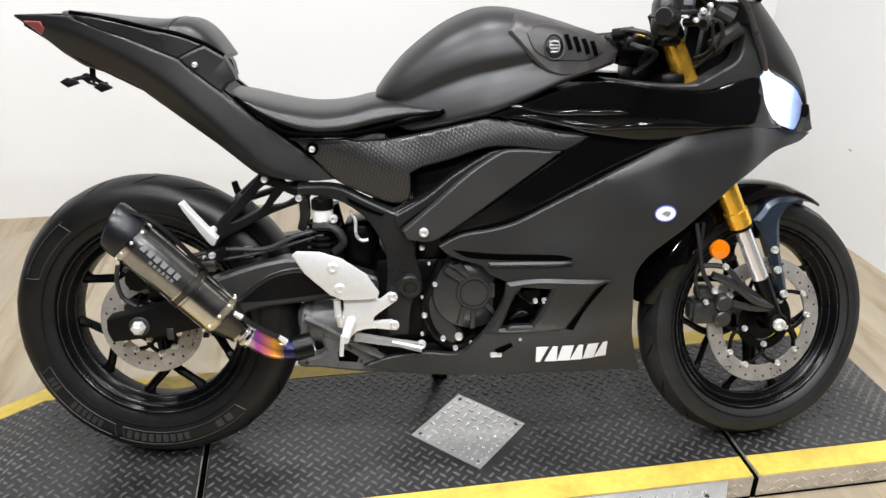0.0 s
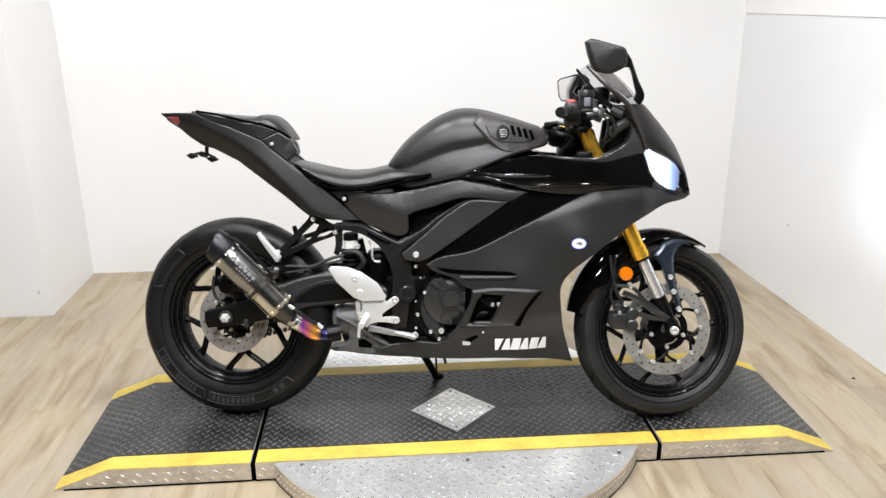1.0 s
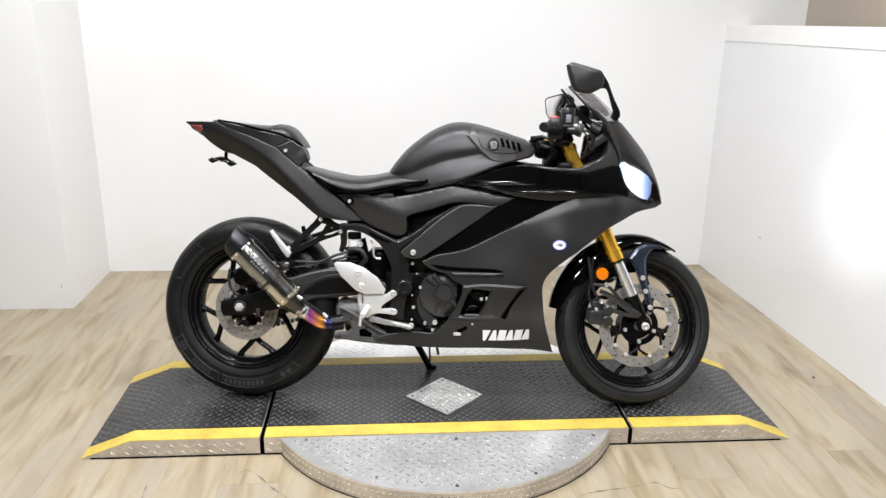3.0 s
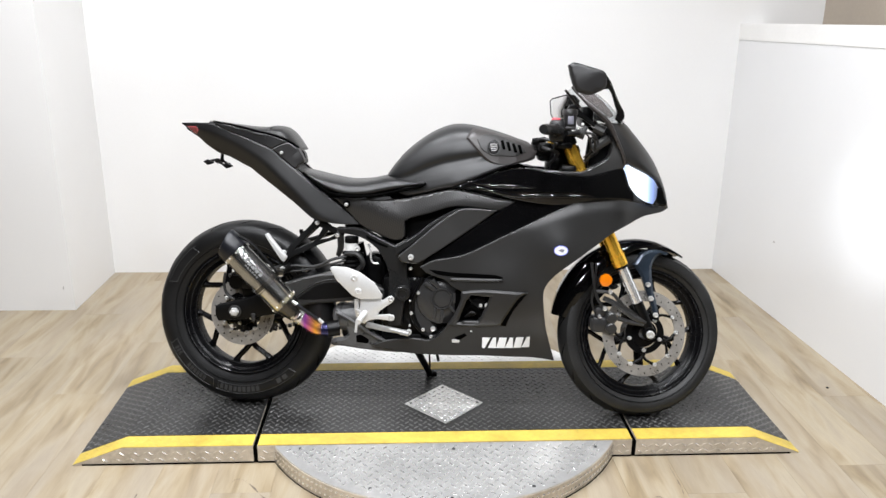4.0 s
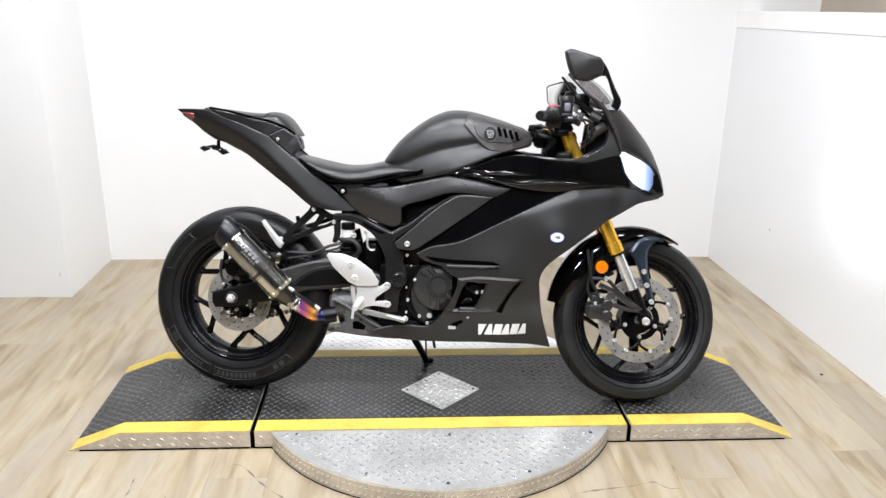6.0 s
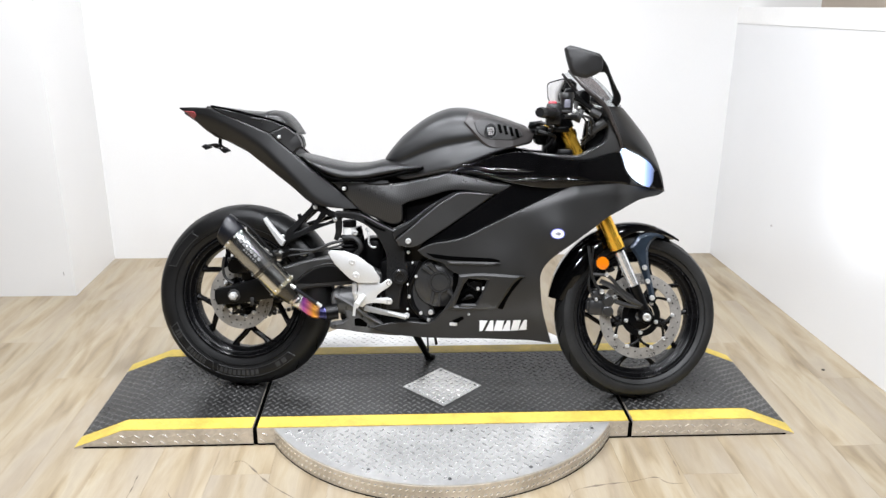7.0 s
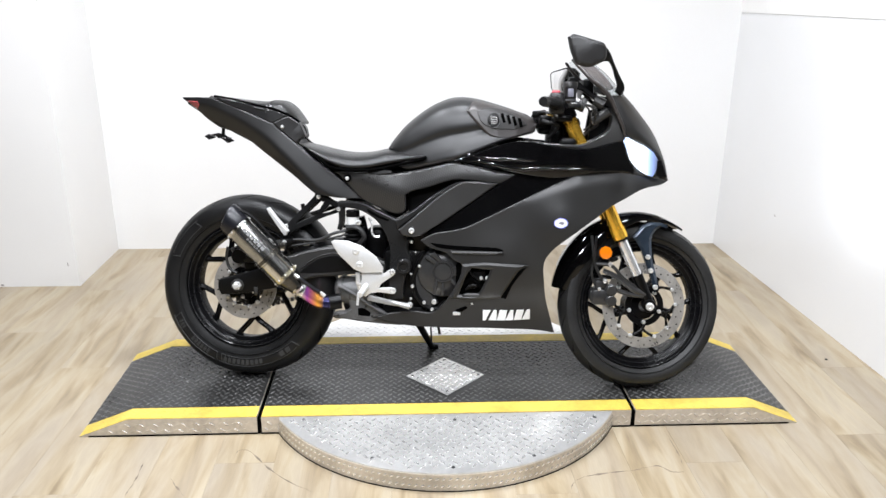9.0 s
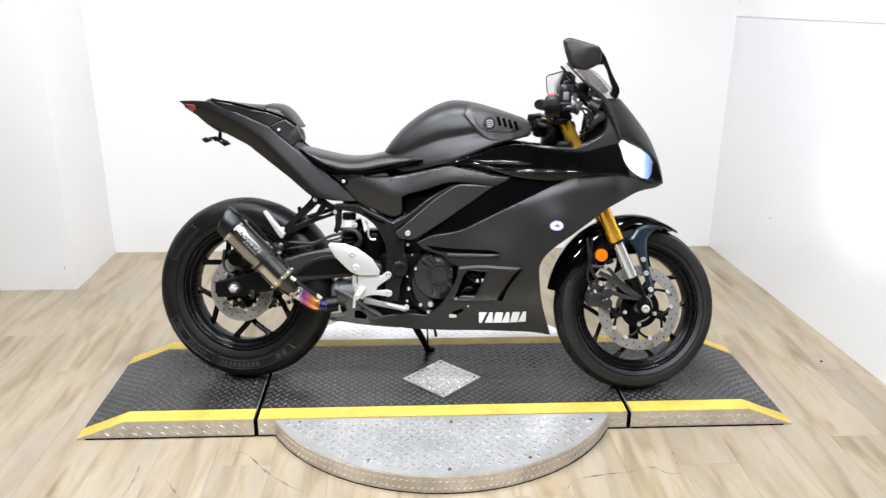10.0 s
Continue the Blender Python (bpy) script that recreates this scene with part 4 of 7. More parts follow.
UPPER = [(0.733, 0.758), (0.816, 0.788), (0.887, 0.814), (0.950, 0.824), (1.020, 0.814), (1.099, 0.803), (1.152, 0.801), (1.207, 0.814), (1.264, 0.831), (1.276, 0.806), (1.291, 0.770), (1.321, 0.738), (1.369, 0.709), (1.267, 0.727), (1.192, 0.731),
         (1.138, 0.722), (1.086, 0.711), (1.014, 0.713), (0.934, 0.724), (0.871, 0.739), (0.817, 0.750)]
pair("upper_fairing", UPPER, UPPER_D, GLOSS, "gloss black upper side fairing", roll=0.002, step=0.014)
# tubes added along the highlight rows so lamp glints show there
ridge = bmesh.new()
tube(ridge, [(x, -depth_at(x, z, UPPER_D) + 0.003, z) for x, z in ((0.735, 0.759), (0.80, 0.760), (0.85, 0.752), (0.90, 0.742), (0.951, 0.737), (1.013, 0.740), (1.101, 0.739), (1.172, 0.736), (1.25, 0.732))], [0.002, 0.004, 0.007, 0.0085, 0.0075, 0.008, 0.007, 0.005, 0.002], 12, 5)
add("fairing_ridge", ridge, GLOSS, "gloss black ridge placed to catch lamp glints")
ridge = bmesh.new()
tube(ridge, [(x, -depth_at(x, z, UPPER_D) + 0.0035, z) for x, z in ((0.772, 0.779), (0.853, 0.766), (0.906, 0.767), (0.96, 0.766), (1.05, 0.764))], [0.003, 0.006, 0.007, 0.006, 0.002], 12, 5)
add("fairing_ridge", ridge, GLOSS, "gloss black ridge placed to catch lamp glints")
INSERT_D = [(0.934, 0.725, 0.15), (1.137, 0.723, 0.165), (0.857, 0.595, 0.16), (0.658, 0.525, 0.15)]
pair("fairing_insert", [(0.934, 0.727), (1.015, 0.720), (1.085, 0.718), (1.141, 0.728), (1.086, 0.699), (0.999, 0.655), (0.857, 0.582), (0.785, 0.545), (0.731, 0.530), (0.667, 0.519), (0.636, 0.508), (0.658, 0.534), (0.730, 0.582), (0.820, 0.645), (0.903, 0.703)], INSERT_D, GLOSS, "gloss black recessed strip in the fairing")
COWL_D = [(0.959, 0.824, 0.12), (1.1, 0.81, 0.15), (1.259, 0.833, 0.14), (1.221, 0.92, 0.13)]
pair("inner_cowl", [(0.959, 0.824), (1.021, 0.818), (1.100, 0.815), (1.139, 0.817), (1.180, 0.837), (1.214, 0.859), (1.225, 0.894), (1.217, 0.929), (1.231, 0.927), (1.254, 0.877), (1.269, 0.837), (1.263, 0.829), (1.207, 0.813), (1.154, 0.800), (1.100, 0.803), (1.022, 0.811)], COWL_D, GREYPLASTIC, "matte grey inner cowl edge", thick=0.05)

# nose cowl and screen: ribs from one side edge over the middle line to the other
def shell(middles, sides, widths, thick, steps=14):
    outer, inner = [], []
    mids, edges = curve_points([(a, 0, b) for a, b in middles], 4), curve_points([(a, 0, b) for a, b in sides], 4)
    ws = curve_points([(w, 0, 0) for w in widths], 4)
    for m, e, w in zip(mids, edges, ws):
        rib, back = [], []
        for i in range(steps * 2 + 1):
            a = math.pi / 2 * (i - steps) / steps
            p = e + (m - e) * math.cos(a)
            y = w.x * math.sin(a)
            rib.append(Vector((p.x, y, p.z)))
            back.append(Vector((p.x - thick * math.cos(a), y * (1 - thick / max(w.x, 0.02)), p.z - thick * 0.3)))
        outer.append(rib + back[::-1])
    return rings(bmesh.new(), outer)


add("windscreen", shell([(1.128, 1.092), (1.206, 1.050), (1.282, 0.968)], [(1.100, 1.074), (1.150, 1.022), (1.206, 0.972)], [0.10, 0.13, 0.14], 0.003), GLASS, "clear curved windscreen")
add("nose_cowl", shell([(1.284, 0.966), (1.325, 0.920), (1.374, 0.858), (1.406, 0.798), (1.427, 0.745), (1.440, 0.697)], [(1.208, 0.970), (1.232, 0.926), (1.256, 0.876), (1.285, 0.838), (1.372, 0.795), (1.417, 0.708)], [0.142, 0.148, 0.15, 0.135, 0.07, 0.02], 0.006), MATTE, "matte black nose cowl over the headlights")
for s in (-1, 1):
    frame_line = bmesh.new()
    tube(frame_line, [(1.097, s * 0.102, 1.078), (1.15, s * 0.133, 1.022), (1.208, s * 0.144, 0.970), (1.232, s * 0.15, 0.926), (1.256, s * 0.152, 0.876), (1.268, s * 0.146, 0.84)], [0.004, 0.0065, 0.008, 0.006, 0.005, 0.004], 8)
    add("screen_surround", frame_line, SCREENRIM, "brown-black screen edge")
HEAD_D = [(1.268, 0.837, 0.14), (1.316, 0.74, 0.125), (1.363, 0.716, 0.09), (1.413, 0.715, 0.03), (1.384, 0.776, 0.06), (1.328, 0.823, 0.1)]
HEAD = [(1.269, 0.833), (1.294, 0.840), (1.328, 0.823), (1.364, 0.799), (1.388, 0.768), (1.406, 0.730), (1.412, 0.711), (1.364, 0.716), (1.318, 0.740), (1.294, 0.769), (1.275, 0.811)]
pair("headlight", HEAD, HEAD_D, HEADGLOW, "lit white headlight lens", lift=0.004)
add("headlight_surround", panel([(1.385, 0.765), (1.401, 0.765), (1.424, 0.712), (1.412, 0.706), (1.372, 0.712), (1.384, 0.735)], HEAD_D, lift=0.007, roll=0.002), GLOSS, "dark lens corner")

pair("screen_stay", [(1.085, 1.006), (1.094, 1.024), (1.110, 1.026), (1.134, 1.000), (1.178, 0.966), (1.214, 0.932), (1.207, 0.929), (1.171, 0.955), (1.134, 0.981), (1.112, 0.989)], [(1.1, 1.0, 0.095), (1.2, 0.95, 0.11)], PLASTIC, "black stay under the screen", thick=0.03)
pair("inner_fairing", [(1.174, 0.919), (1.222, 0.937), (1.242, 0.893), (1.239, 0.847), (1.182, 0.825), (1.163, 0.824), (1.168, 0.873)], [(1.2, 0.88, 0.06)], PLASTIC, "black inner fairing", thick=0.02)
pair("screen_edge", [(1.097, 1.078), (1.122, 1.075), (1.160, 1.060), (1.198, 1.026), (1.226, 0.990), (1.212, 0.984), (1.175, 1.012), (1.128, 1.048)], [(1.1, 1.07, 0.104), (1.15, 1.03, 0.130), (1.22, 0.98, 0.146)], SMOKE, "smoky brown edge of the screen", thick=0.004, roll=0.002, mirror=False)

# --- decals ---
MARK_Z = (0.2425, 0.2785)
for k, (wide_top, wide_foot) in enumerate(((0.026, 0.009), (0.010, 0.026), (0.024, 0.027), (0.010, 0.026), (0.024, 0.025), (0.010, 0.026))):
    x, lean = 0.8445 + 0.0272 * k, 0.004
    rise_x = 0.0035 * k / 5
    outline = [(x - wide_top / 2 + lean, MARK_Z[1] + rise_x), (x + wide_top / 2 + lean, MARK_Z[1] + rise_x), (x + wide_foot / 2 - lean, MARK_Z[0] + rise_x), (x - wide_foot / 2 - lean, MARK_Z[0] + rise_x)]
    add("side_logo_bar", panel(outline, FAIR_D, thick=0.001, roll=0.0005, lift=0.0022, step=0.2), WHITEDECAL, "plain white slanted block")
ring = [(1.073 + 0.0215 * math.cos(a * math.pi / 8), 0.574 + 0.0155 * math.sin(a * math.pi / 8)) for a in range(16)]
sticker = add("round_sticker", panel(ring, FAIR_D, thick=0.001, roll=0.0005, lift=0.002), WHITEDECAL, "small white oval sticker")
add("sticker_mark", panel([(1.064, 0.574), (1.074, 0.579), (1.084, 0.576), (1.079, 0.568)], FAIR_D, thick=0.0008, roll=0.0003, lift=0.0034), GREYDECAL, "grey emblem shape", sticker)

edge = bmesh.new()
tube(edge, [(x, -FAIR_D(x, z) - 0.0025, z) for x, z in ring + ring[:1]], 0.0012, 6, 1)
part("sticker_edge", edge, BLUEINK, sticker, "thin blue sticker rim")

# --- tank, seats, tail ---
def body(stations, material, name, label, shape, steps=5):
    """A closed body from stations (x, top z, bottom z, half width); shape gives (width, height) fractions from the skirt to the crown."""
    half = curve_points([(a, b, 0) for a, b in shape], 5)
    line = [curve_points([(s[0], s[i], 0) for s in stations], steps) for i in (1, 2, 3)]
    loops = []
    for top, bottom, wide in zip(*line):
        x, zt, zb, w = top.x, top.y, bottom.y, wide.y
        right = [(x, -w * p.x, zb + (zt - zb) * p.y) for p in half]
        left = [(x, w * p.x, zb + (zt - zb) * p.y) for p in reversed(half[:-1])]
        loops.append(right + left)
    return add(name, rings(bmesh.new(), loops), material, label, smooth=50)


TANK = [(0.512, 0.795, 0.775, 0.05), (0.535, 0.828, 0.745, 0.085), (0.575, 0.872, 0.722, 0.112), (0.64, 0.922, 0.733, 0.132), (0.70, 0.951, 0.748, 0.143), (0.745, 0.959, 0.758, 0.147), (0.80, 0.954, 0.780, 0.142), (0.87, 0.936, 0.812, 0.132), (0.93, 0.917, 0.832, 0.11), (0.985, 0.893, 0.846, 0.075)]
TANK_SHAPE = [(0.85, 0.0), (1.0, 0.05), (0.985, 0.16), (0.92, 0.30), (0.848, 0.42), (0.874, 0.52), (0.852, 0.62), (0.785, 0.74), (0.645, 0.865), (0.40, 0.955), (0.0, 1.0)]
tank = body(TANK, TANKPAINT, "fuel_tank", "satin charcoal sculpted fuel tank", TANK_SHAPE)


def COVER_D(x, z):
    """Half width of the tank's outside at x, z, with the recess below the crown filled in."""
    cols = list(zip(*TANK))
    zt, zb, w = (float(np.interp(x, cols[0], cols[i])) for i in (1, 2, 3))
    v = min(max((z - zb) / (zt - zb), 0.0), 0.985)
    return w * float(np.interp(v, [0.0, 0.3, 0.6, 0.72, 0.8, 0.88, 0.94, 0.98, 1.0], [1.0, 0.93, 0.875, 0.82, 0.76, 0.66, 0.50, 0.36, 0.2])) + 0.002

cover = pair("tank_cover", [(0.769, 0.914), (0.790, 0.949), (0.831, 0.941), (0.905, 0.923), (0.969, 0.903), (0.997, 0.876), (0.990, 0.851), (0.961, 0.842), (0.897, 0.828), (0.851, 0.835), (0.824, 0.855), (0.799, 0.881)], COVER_D, TANKCOVER, "brown-grey front tank cover with vents", lift=0.004, roll=0.006, step=0.015)
add("cover_well", panel([(0.803, 0.913), (0.832, 0.927), (0.876, 0.924), (0.916, 0.908), (0.950, 0.889), (0.962, 0.872), (0.928, 0.859), (0.886, 0.859), (0.850, 0.862), (0.818, 0.880)], COVER_D, lift=0.0062, roll=0.002, thick=0.004, step=0.015), COVERFIELD, "charcoal textured field around the emblem")
for k in range(4):
    x = 0.886 + 0.0185 * k
    z = 0.893 - 0.0045 * k
    add("vent_slot", panel([(x - 0.009, z + 0.0145), (x + 0.001, z + 0.0155), (x + 0.009, z - 0.012), (x - 0.000, z - 0.0135)], COVER_D, lift=0.0088, roll=0.0008, thick=0.005, step=0.01), GAPSHADE, "dark slanted vent slot")
ring = [(0.857 + 0.0195 * math.cos(a * math.pi / 8), 0.886 + 0.023 * math.sin(a * math.pi / 8)) for a in range(16)]
emblem = add("tank_emblem", panel(ring, COVER_D, lift=0.0085, roll=0.003, thick=0.004, step=0.01), ENGINE, "round dark emblem with grey rim")
rim_line = bmesh.new()
tube(rim_line, [(x, -depth_at(x, z, COVER_D) - 0.0095, z) for x, z in ring + ring[:1]], 0.0014, 6, 2)
part("emblem_rim", rim_line, CASTBLACK, emblem)
for k in range(4):
    z = 0.886 + 0.010 * (k - 1.5) * 0.62
    spoke = bmesh.new()
    tube(spoke, [(x, -COVER_D(x, z) - 0.0088, z) for x in (0.849 - 0.001 * k, 0.863 + 0.001 * k)], 0.0017, 6, 1)
    part("emblem_bar", spoke, EMBLEMGREY, emblem)
loop = bmesh.new()
tube(loop, [(0.857 + 0.010 * math.cos(a * math.pi / 8), -COVER_D(0.857, 0.886) - 0.009, 0.886 + 0.012 * math.sin(a * math.pi / 8)) for a in range(17)], 0.001, 6, 1)
part("emblem_ring", loop, EMBLEMGREY, emblem)

seat = body([(0.226, 0.800, 0.793, 0.075), (0.265, 0.793, 0.772, 0.10), (0.32, 0.781, 0.742, 0.118), (0.385, 0.771, 0.722, 0.125), (0.45, 0.774, 0.724, 0.125), (0.51, 0.787, 0.735, 0.115), (0.565, 0.787, 0.748, 0.112), (0.605, 0.781, 0.757, 0.125), (0.628, 0.778, 0.763, 0.135), (0.641, 0.773, 0.769, 0.139)],
            VINYL, "rider_seat", "black vinyl rider seat", [(0.88, 0.0), (0.99, 0.12), (1.0, 0.35), (0.92, 0.62), (0.72, 0.85), (0.4, 0.96), (0.0, 0.99)])
base = bmesh.new()
box(base, (0.30, -0.085, 0.685), (0.60, 0.085, 0.752), 0.015)
add("seat_base", base, GAPSHADE, "black pan under the rider seat")
# black tube in place of the shade below the seat edge
seam = bmesh.new()
tube(seam, [(0.24, -0.088, 0.79), (0.30, -0.118, 0.752), (0.345, -0.124, 0.726), (0.45, -0.128, 0.722), (0.53, -0.117, 0.735), (0.60, -0.127, 0.752), (0.628, -0.139, 0.760), (0.645, -0.142, 0.769)], 0.0045, 8)
add("seat_edge", seam, GAPSHADE, "black line for the shade under the seat edge")
body([(-0.088, 0.953, 0.941, 0.035), (-0.04, 0.949, 0.933, 0.062), (0.04, 0.94, 0.914, 0.088), (0.10, 0.937, 0.900, 0.10), (0.13, 0.940, 0.893, 0.10), (0.16, 0.939, 0.886, 0.096), (0.185, 0.925, 0.876, 0.088), (0.205, 0.902, 0.868, 0.075), (0.224, 0.872, 0.862, 0.06)],
           VINYL, "pillion_seat", "black vinyl pillion seat with a raised front", [(0.9, 0.0), (1.0, 0.2), (0.97, 0.5), (0.8, 0.8), (0.45, 0.96), (0.0, 1.0)])
strap = bmesh.new()
tube(strap, [(0.118, -0.101, 0.900), (0.124, -0.092, 0.922), (0.134, -0.05, 0.936), (0.134, 0.05, 0.936), (0.124, 0.092, 0.922), (0.118, 0.101, 0.900)], 0.004, 8)
add("seat_strap", strap, VINYL, "black strap over the pillion seat")

TAIL_CREASE = [(-0.19, 0.938), (-0.072, 0.918), (-0.03, 0.903), (0.014, 0.883), (0.068, 0.854), (0.126, 0.814), (0.172, 0.769), (0.224, 0.719), (0.295, 0.646), (0.43, 0.60)]
TAIL_TOP = [(-0.187, 0.946), (-0.125, 0.947), (-0.066, 0.944), (-0.010, 0.924), (0.053, 0.902), (0.110, 0.880), (0.143, 0.869), (0.162, 0.849), (0.214, 0.808), (0.280, 0.751), (0.354, 0.695), (0.430, 0.630)]
TAIL_BOTTOM = [(-0.187, 0.943), (-0.168, 0.929), (-0.137, 0.909), (-0.096, 0.873), (-0.057, 0.849), (-0.005, 0.836), (0.047, 0.815), (0.090, 0.781), (0.130, 0.752), (0.207, 0.697), (0.262, 0.650), (0.280, 0.638), (0.353, 0.628), (0.396, 0.626), (0.430, 0.628)]


def eased(x, line, reach=0.012):
    """Height of a polyline at x, its corners rounded off."""
    at = [x + reach * k / 3 for k in range(-3, 4)]
    return float(np.mean(np.interp(at, [p for p, q in line], [q for p, q in line])))


def TAIL_D(x, z):
    """Half width of the tail: the face below a crease that runs down towards the frame turns inwards."""
    yc = eased(x, [(-0.19, 0.006), (-0.12, 0.049), (-0.05, 0.079), (0.05, 0.103), (0.14, 0.117), (0.23, 0.122), (0.30, 0.115), (0.43, 0.102)], 0.03)
    return yc - fold(z - eased(x, TAIL_CREASE, 0.02), 0.20, 0.62, 0.006)


def tail_side(side):
    """One side of the tail, built in rows along its crease, with rolled edges and a return flange."""
    bm, columns = bmesh.new(), []
    for i in range(89):
        x = -0.187 + 0.617 * i / 88
        low, high = eased(x, TAIL_BOTTOM, 0.006), eased(x, TAIL_TOP, 0.005)
        crease = min(max(eased(x, TAIL_CREASE, 0.02), low + 0.3 * (high - low) * (x > 0.26)), high - 0.15 * (high - low))
        crease = max(crease, low + 0.1 * (high - low))
        zs = [low + (crease - low) * k / 5 for k in range(5)] + [crease + (high - crease) * k / 7 for k in range(8)]
        rim = min(0.0025, 0.1 * (high - low))
        rows = [(low, 0.014), (low, 0.0022), (low + rim, 0.0)] + [(z, 0.0) for z in zs[1:-1]] + [(high - rim, 0.0), (high, 0.0022), (high, 0.014)]
        columns.append([bm.verts.new((x, side * (TAIL_D(x, z) - back), z)) for z, back in rows])
    for a, b in zip(columns, columns[1:]):
        for k in range(len(a) - 1):
            bm.faces.new((a[k], b[k], b[k + 1], a[k + 1]) if side < 0 else (a[k], a[k + 1], b[k + 1], b[k]))
    return bm


TAIL_UP_D = [(-0.07, 0.938, 0.06), (0.077, 0.905, 0.092), (0.2, 0.875, 0.10), (0.245, 0.82, 0.09), (0.142, 0.865, 0.116), (0.21, 0.812, 0.118), (0.0, 0.905, 0.09)]
for side in (-1, 1):
    add("tail_panel", tail_side(side), TAILBLACK, "matte black tail side panel", smooth=50)
pair("tail_upper", [(-0.060, 0.950), (0.027, 0.935), (0.101, 0.917), (0.148, 0.908), (0.190, 0.891), (0.172, 0.882), (0.143, 0.868), (0.110, 0.879), (0.053, 0.901), (-0.010, 0.923), (-0.050, 0.941)], TAIL_UP_D, TAILBLACK, "matte black upper tail panel", lift=0.002, thick=0.03, mirror=False, sharp=14, roll=0.003)
add("seat_lock_cover", panel([(0.145, 0.868), (0.173, 0.882), (0.194, 0.890), (0.228, 0.869), (0.241, 0.844), (0.247, 0.826), (0.230, 0.818), (0.218, 0.803), (0.163, 0.848)], TAIL_UP_D, lift=0.005, thick=0.03, sharp=14, roll=0.004), WELL, "charcoal cover beside the pillion seat")
# black tube draws the shadow line beneath the pillion pad
gap = bmesh.new()
tube(gap, [(x, -depth_at(x, z, TAIL_UP_D) + 0.002, z) for x, z in ((-0.060, 0.951), (0.027, 0.937), (0.101, 0.920), (0.148, 0.911), (0.194, 0.893), (0.228, 0.871))], 0.0042, 8)
add("pillion_gap", gap, GAPSHADE, "black line for the shade under the pillion seat")
b = bmesh.new()
bolt(b, 0.175, -0.118, 0.856, 0.0055)
add("bolt", b, STEEL, "bright bolt head")
add("tail_upper", panel([(-0.06, 0.93), (0.077, 0.895), (0.165, 0.875), (0.205, 0.855), (0.215, 0.82), (0.201, 0.80), (0.142, 0.85), (0.014, 0.89)], TAIL_UP_D, side=1, thick=0.03), MATTE, "matte black upper tail panel")
core = rings(bmesh.new(), [[(x, -w, zb), (x, -w, zt), (x, w, zt), (x, w, zb)] for x, zb, zt, w in ((-0.17, 0.925, 0.942, 0.015), (-0.06, 0.86, 0.93, 0.045), (0.07, 0.80, 0.90, 0.075), (0.20, 0.71, 0.82, 0.07), (0.33, 0.65, 0.70, 0.07), (0.5, 0.63, 0.72, 0.08))])
add("tail_core", core, PLASTIC, "black undertail")
pair("tail_light", [(-0.168, 0.935), (-0.126, 0.934), (-0.118, 0.921), (-0.131, 0.908), (-0.148, 0.918)], TAIL_D, TAILRED, "dull red tail light lens", lift=0.003, roll=0.002)
holder = bmesh.new()
tube(holder, [(-0.055, 0.0, 0.85), (-0.057, 0.0, 0.825), (-0.052, 0.0, 0.815)], 0.006, 8)
tube(holder, [(-0.10, -0.012, 0.818), (-0.075, -0.006, 0.824), (-0.055, 0, 0.82), (-0.03, 0.0, 0.806)], 0.004, 8)
tube(holder, [(-0.07, 0.0, 0.815), (-0.05, 0.0, 0.808), (-0.03, 0.0, 0.812)], 0.003, 8)
mount = add("plate_bracket", holder, PLASTIC, "small black plate bracket with stubby signals")
for x, y, z in ((-0.093, -0.03, 0.816), (-0.033, -0.02, 0.805), (-0.093, 0.07, 0.816)):
    lamp = slab([(x - 0.017, z + 0.002), (x - 0.004, z + 0.010), (x + 0.014, z + 0.003), (x + 0.018, z - 0.002), (x - 0.002, z - 0.009)], y - 0.008, y + 0.008, 0.002)
    part("turn_signal", lamp, PLASTIC, mount, "small black turn signal")

# --- side covers and frame ---
def CARBON_D(x, z):
    """Half width of the side covers: a crease runs down from the seat and on along the lower edge."""
    at = [x - 0.024, x - 0.012, x, x + 0.012, x + 0.024]
    zc = float(np.mean(np.interp(at, [0.34, 0.37, 0.455, 0.546, 0.577, 0.655, 0.73, 0.79, 0.88, 0.93], [0.716, 0.709, 0.688, 0.655, 0.652, 0.682, 0.707, 0.708, 0.700, 0.712])))
    yc = float(np.interp(x, [0.34, 0.455, 0.546, 0.577, 0.655, 0.736, 0.917], [0.107, 0.121, 0.133, 0.136, 0.142, 0.147, 0.152]))
    return yc - fold(min(z - zc, 0.06), 0.30, 0.20, 0.014)


pair("side_cover", [(0.341, 0.712), (0.431, 0.716), (0.526, 0.710), (0.581, 0.718), (0.654, 0.735), (0.736, 0.753), (0.785, 0.745), (0.857, 0.729), (0.933, 0.718), (0.903, 0.701), (0.873, 0.688), (0.782, 0.698), (0.728, 0.697), (0.655, 0.673), (0.600, 0.658), (0.577, 0.645), (0.577, 0.598), (0.562, 0.583), (0.533, 0.583), (0.472, 0.606), (0.430, 0.628), (0.389, 0.671), (0.356, 0.705)], CARBON_D, CARBON, "carbon-look side cover under the seat", roll=0.003, step=0.009)
pair("seat_latch", [(0.45, 0.716), (0.49, 0.724), (0.53, 0.722), (0.535, 0.712), (0.50, 0.708), (0.465, 0.708)], CARBON_D, PLASTIC, "small black trim under the seat", lift=0.004, roll=0.003)
STRUT_D = [(0.768, 0.693, 0.16), (0.603, 0.535, 0.17)]
pair("frame_cover", [(0.768, 0.693), (0.872, 0.689), (0.819, 0.649), (0.731, 0.586), (0.668, 0.543), (0.619, 0.515), (0.572, 0.518), (0.561, 0.536), (0.622, 0.588), (0.685, 0.643), (0.729, 0.674)], STRUT_D, GREYPLASTIC, "grey slanting frame cover", roll=0.003, thick=0.03)
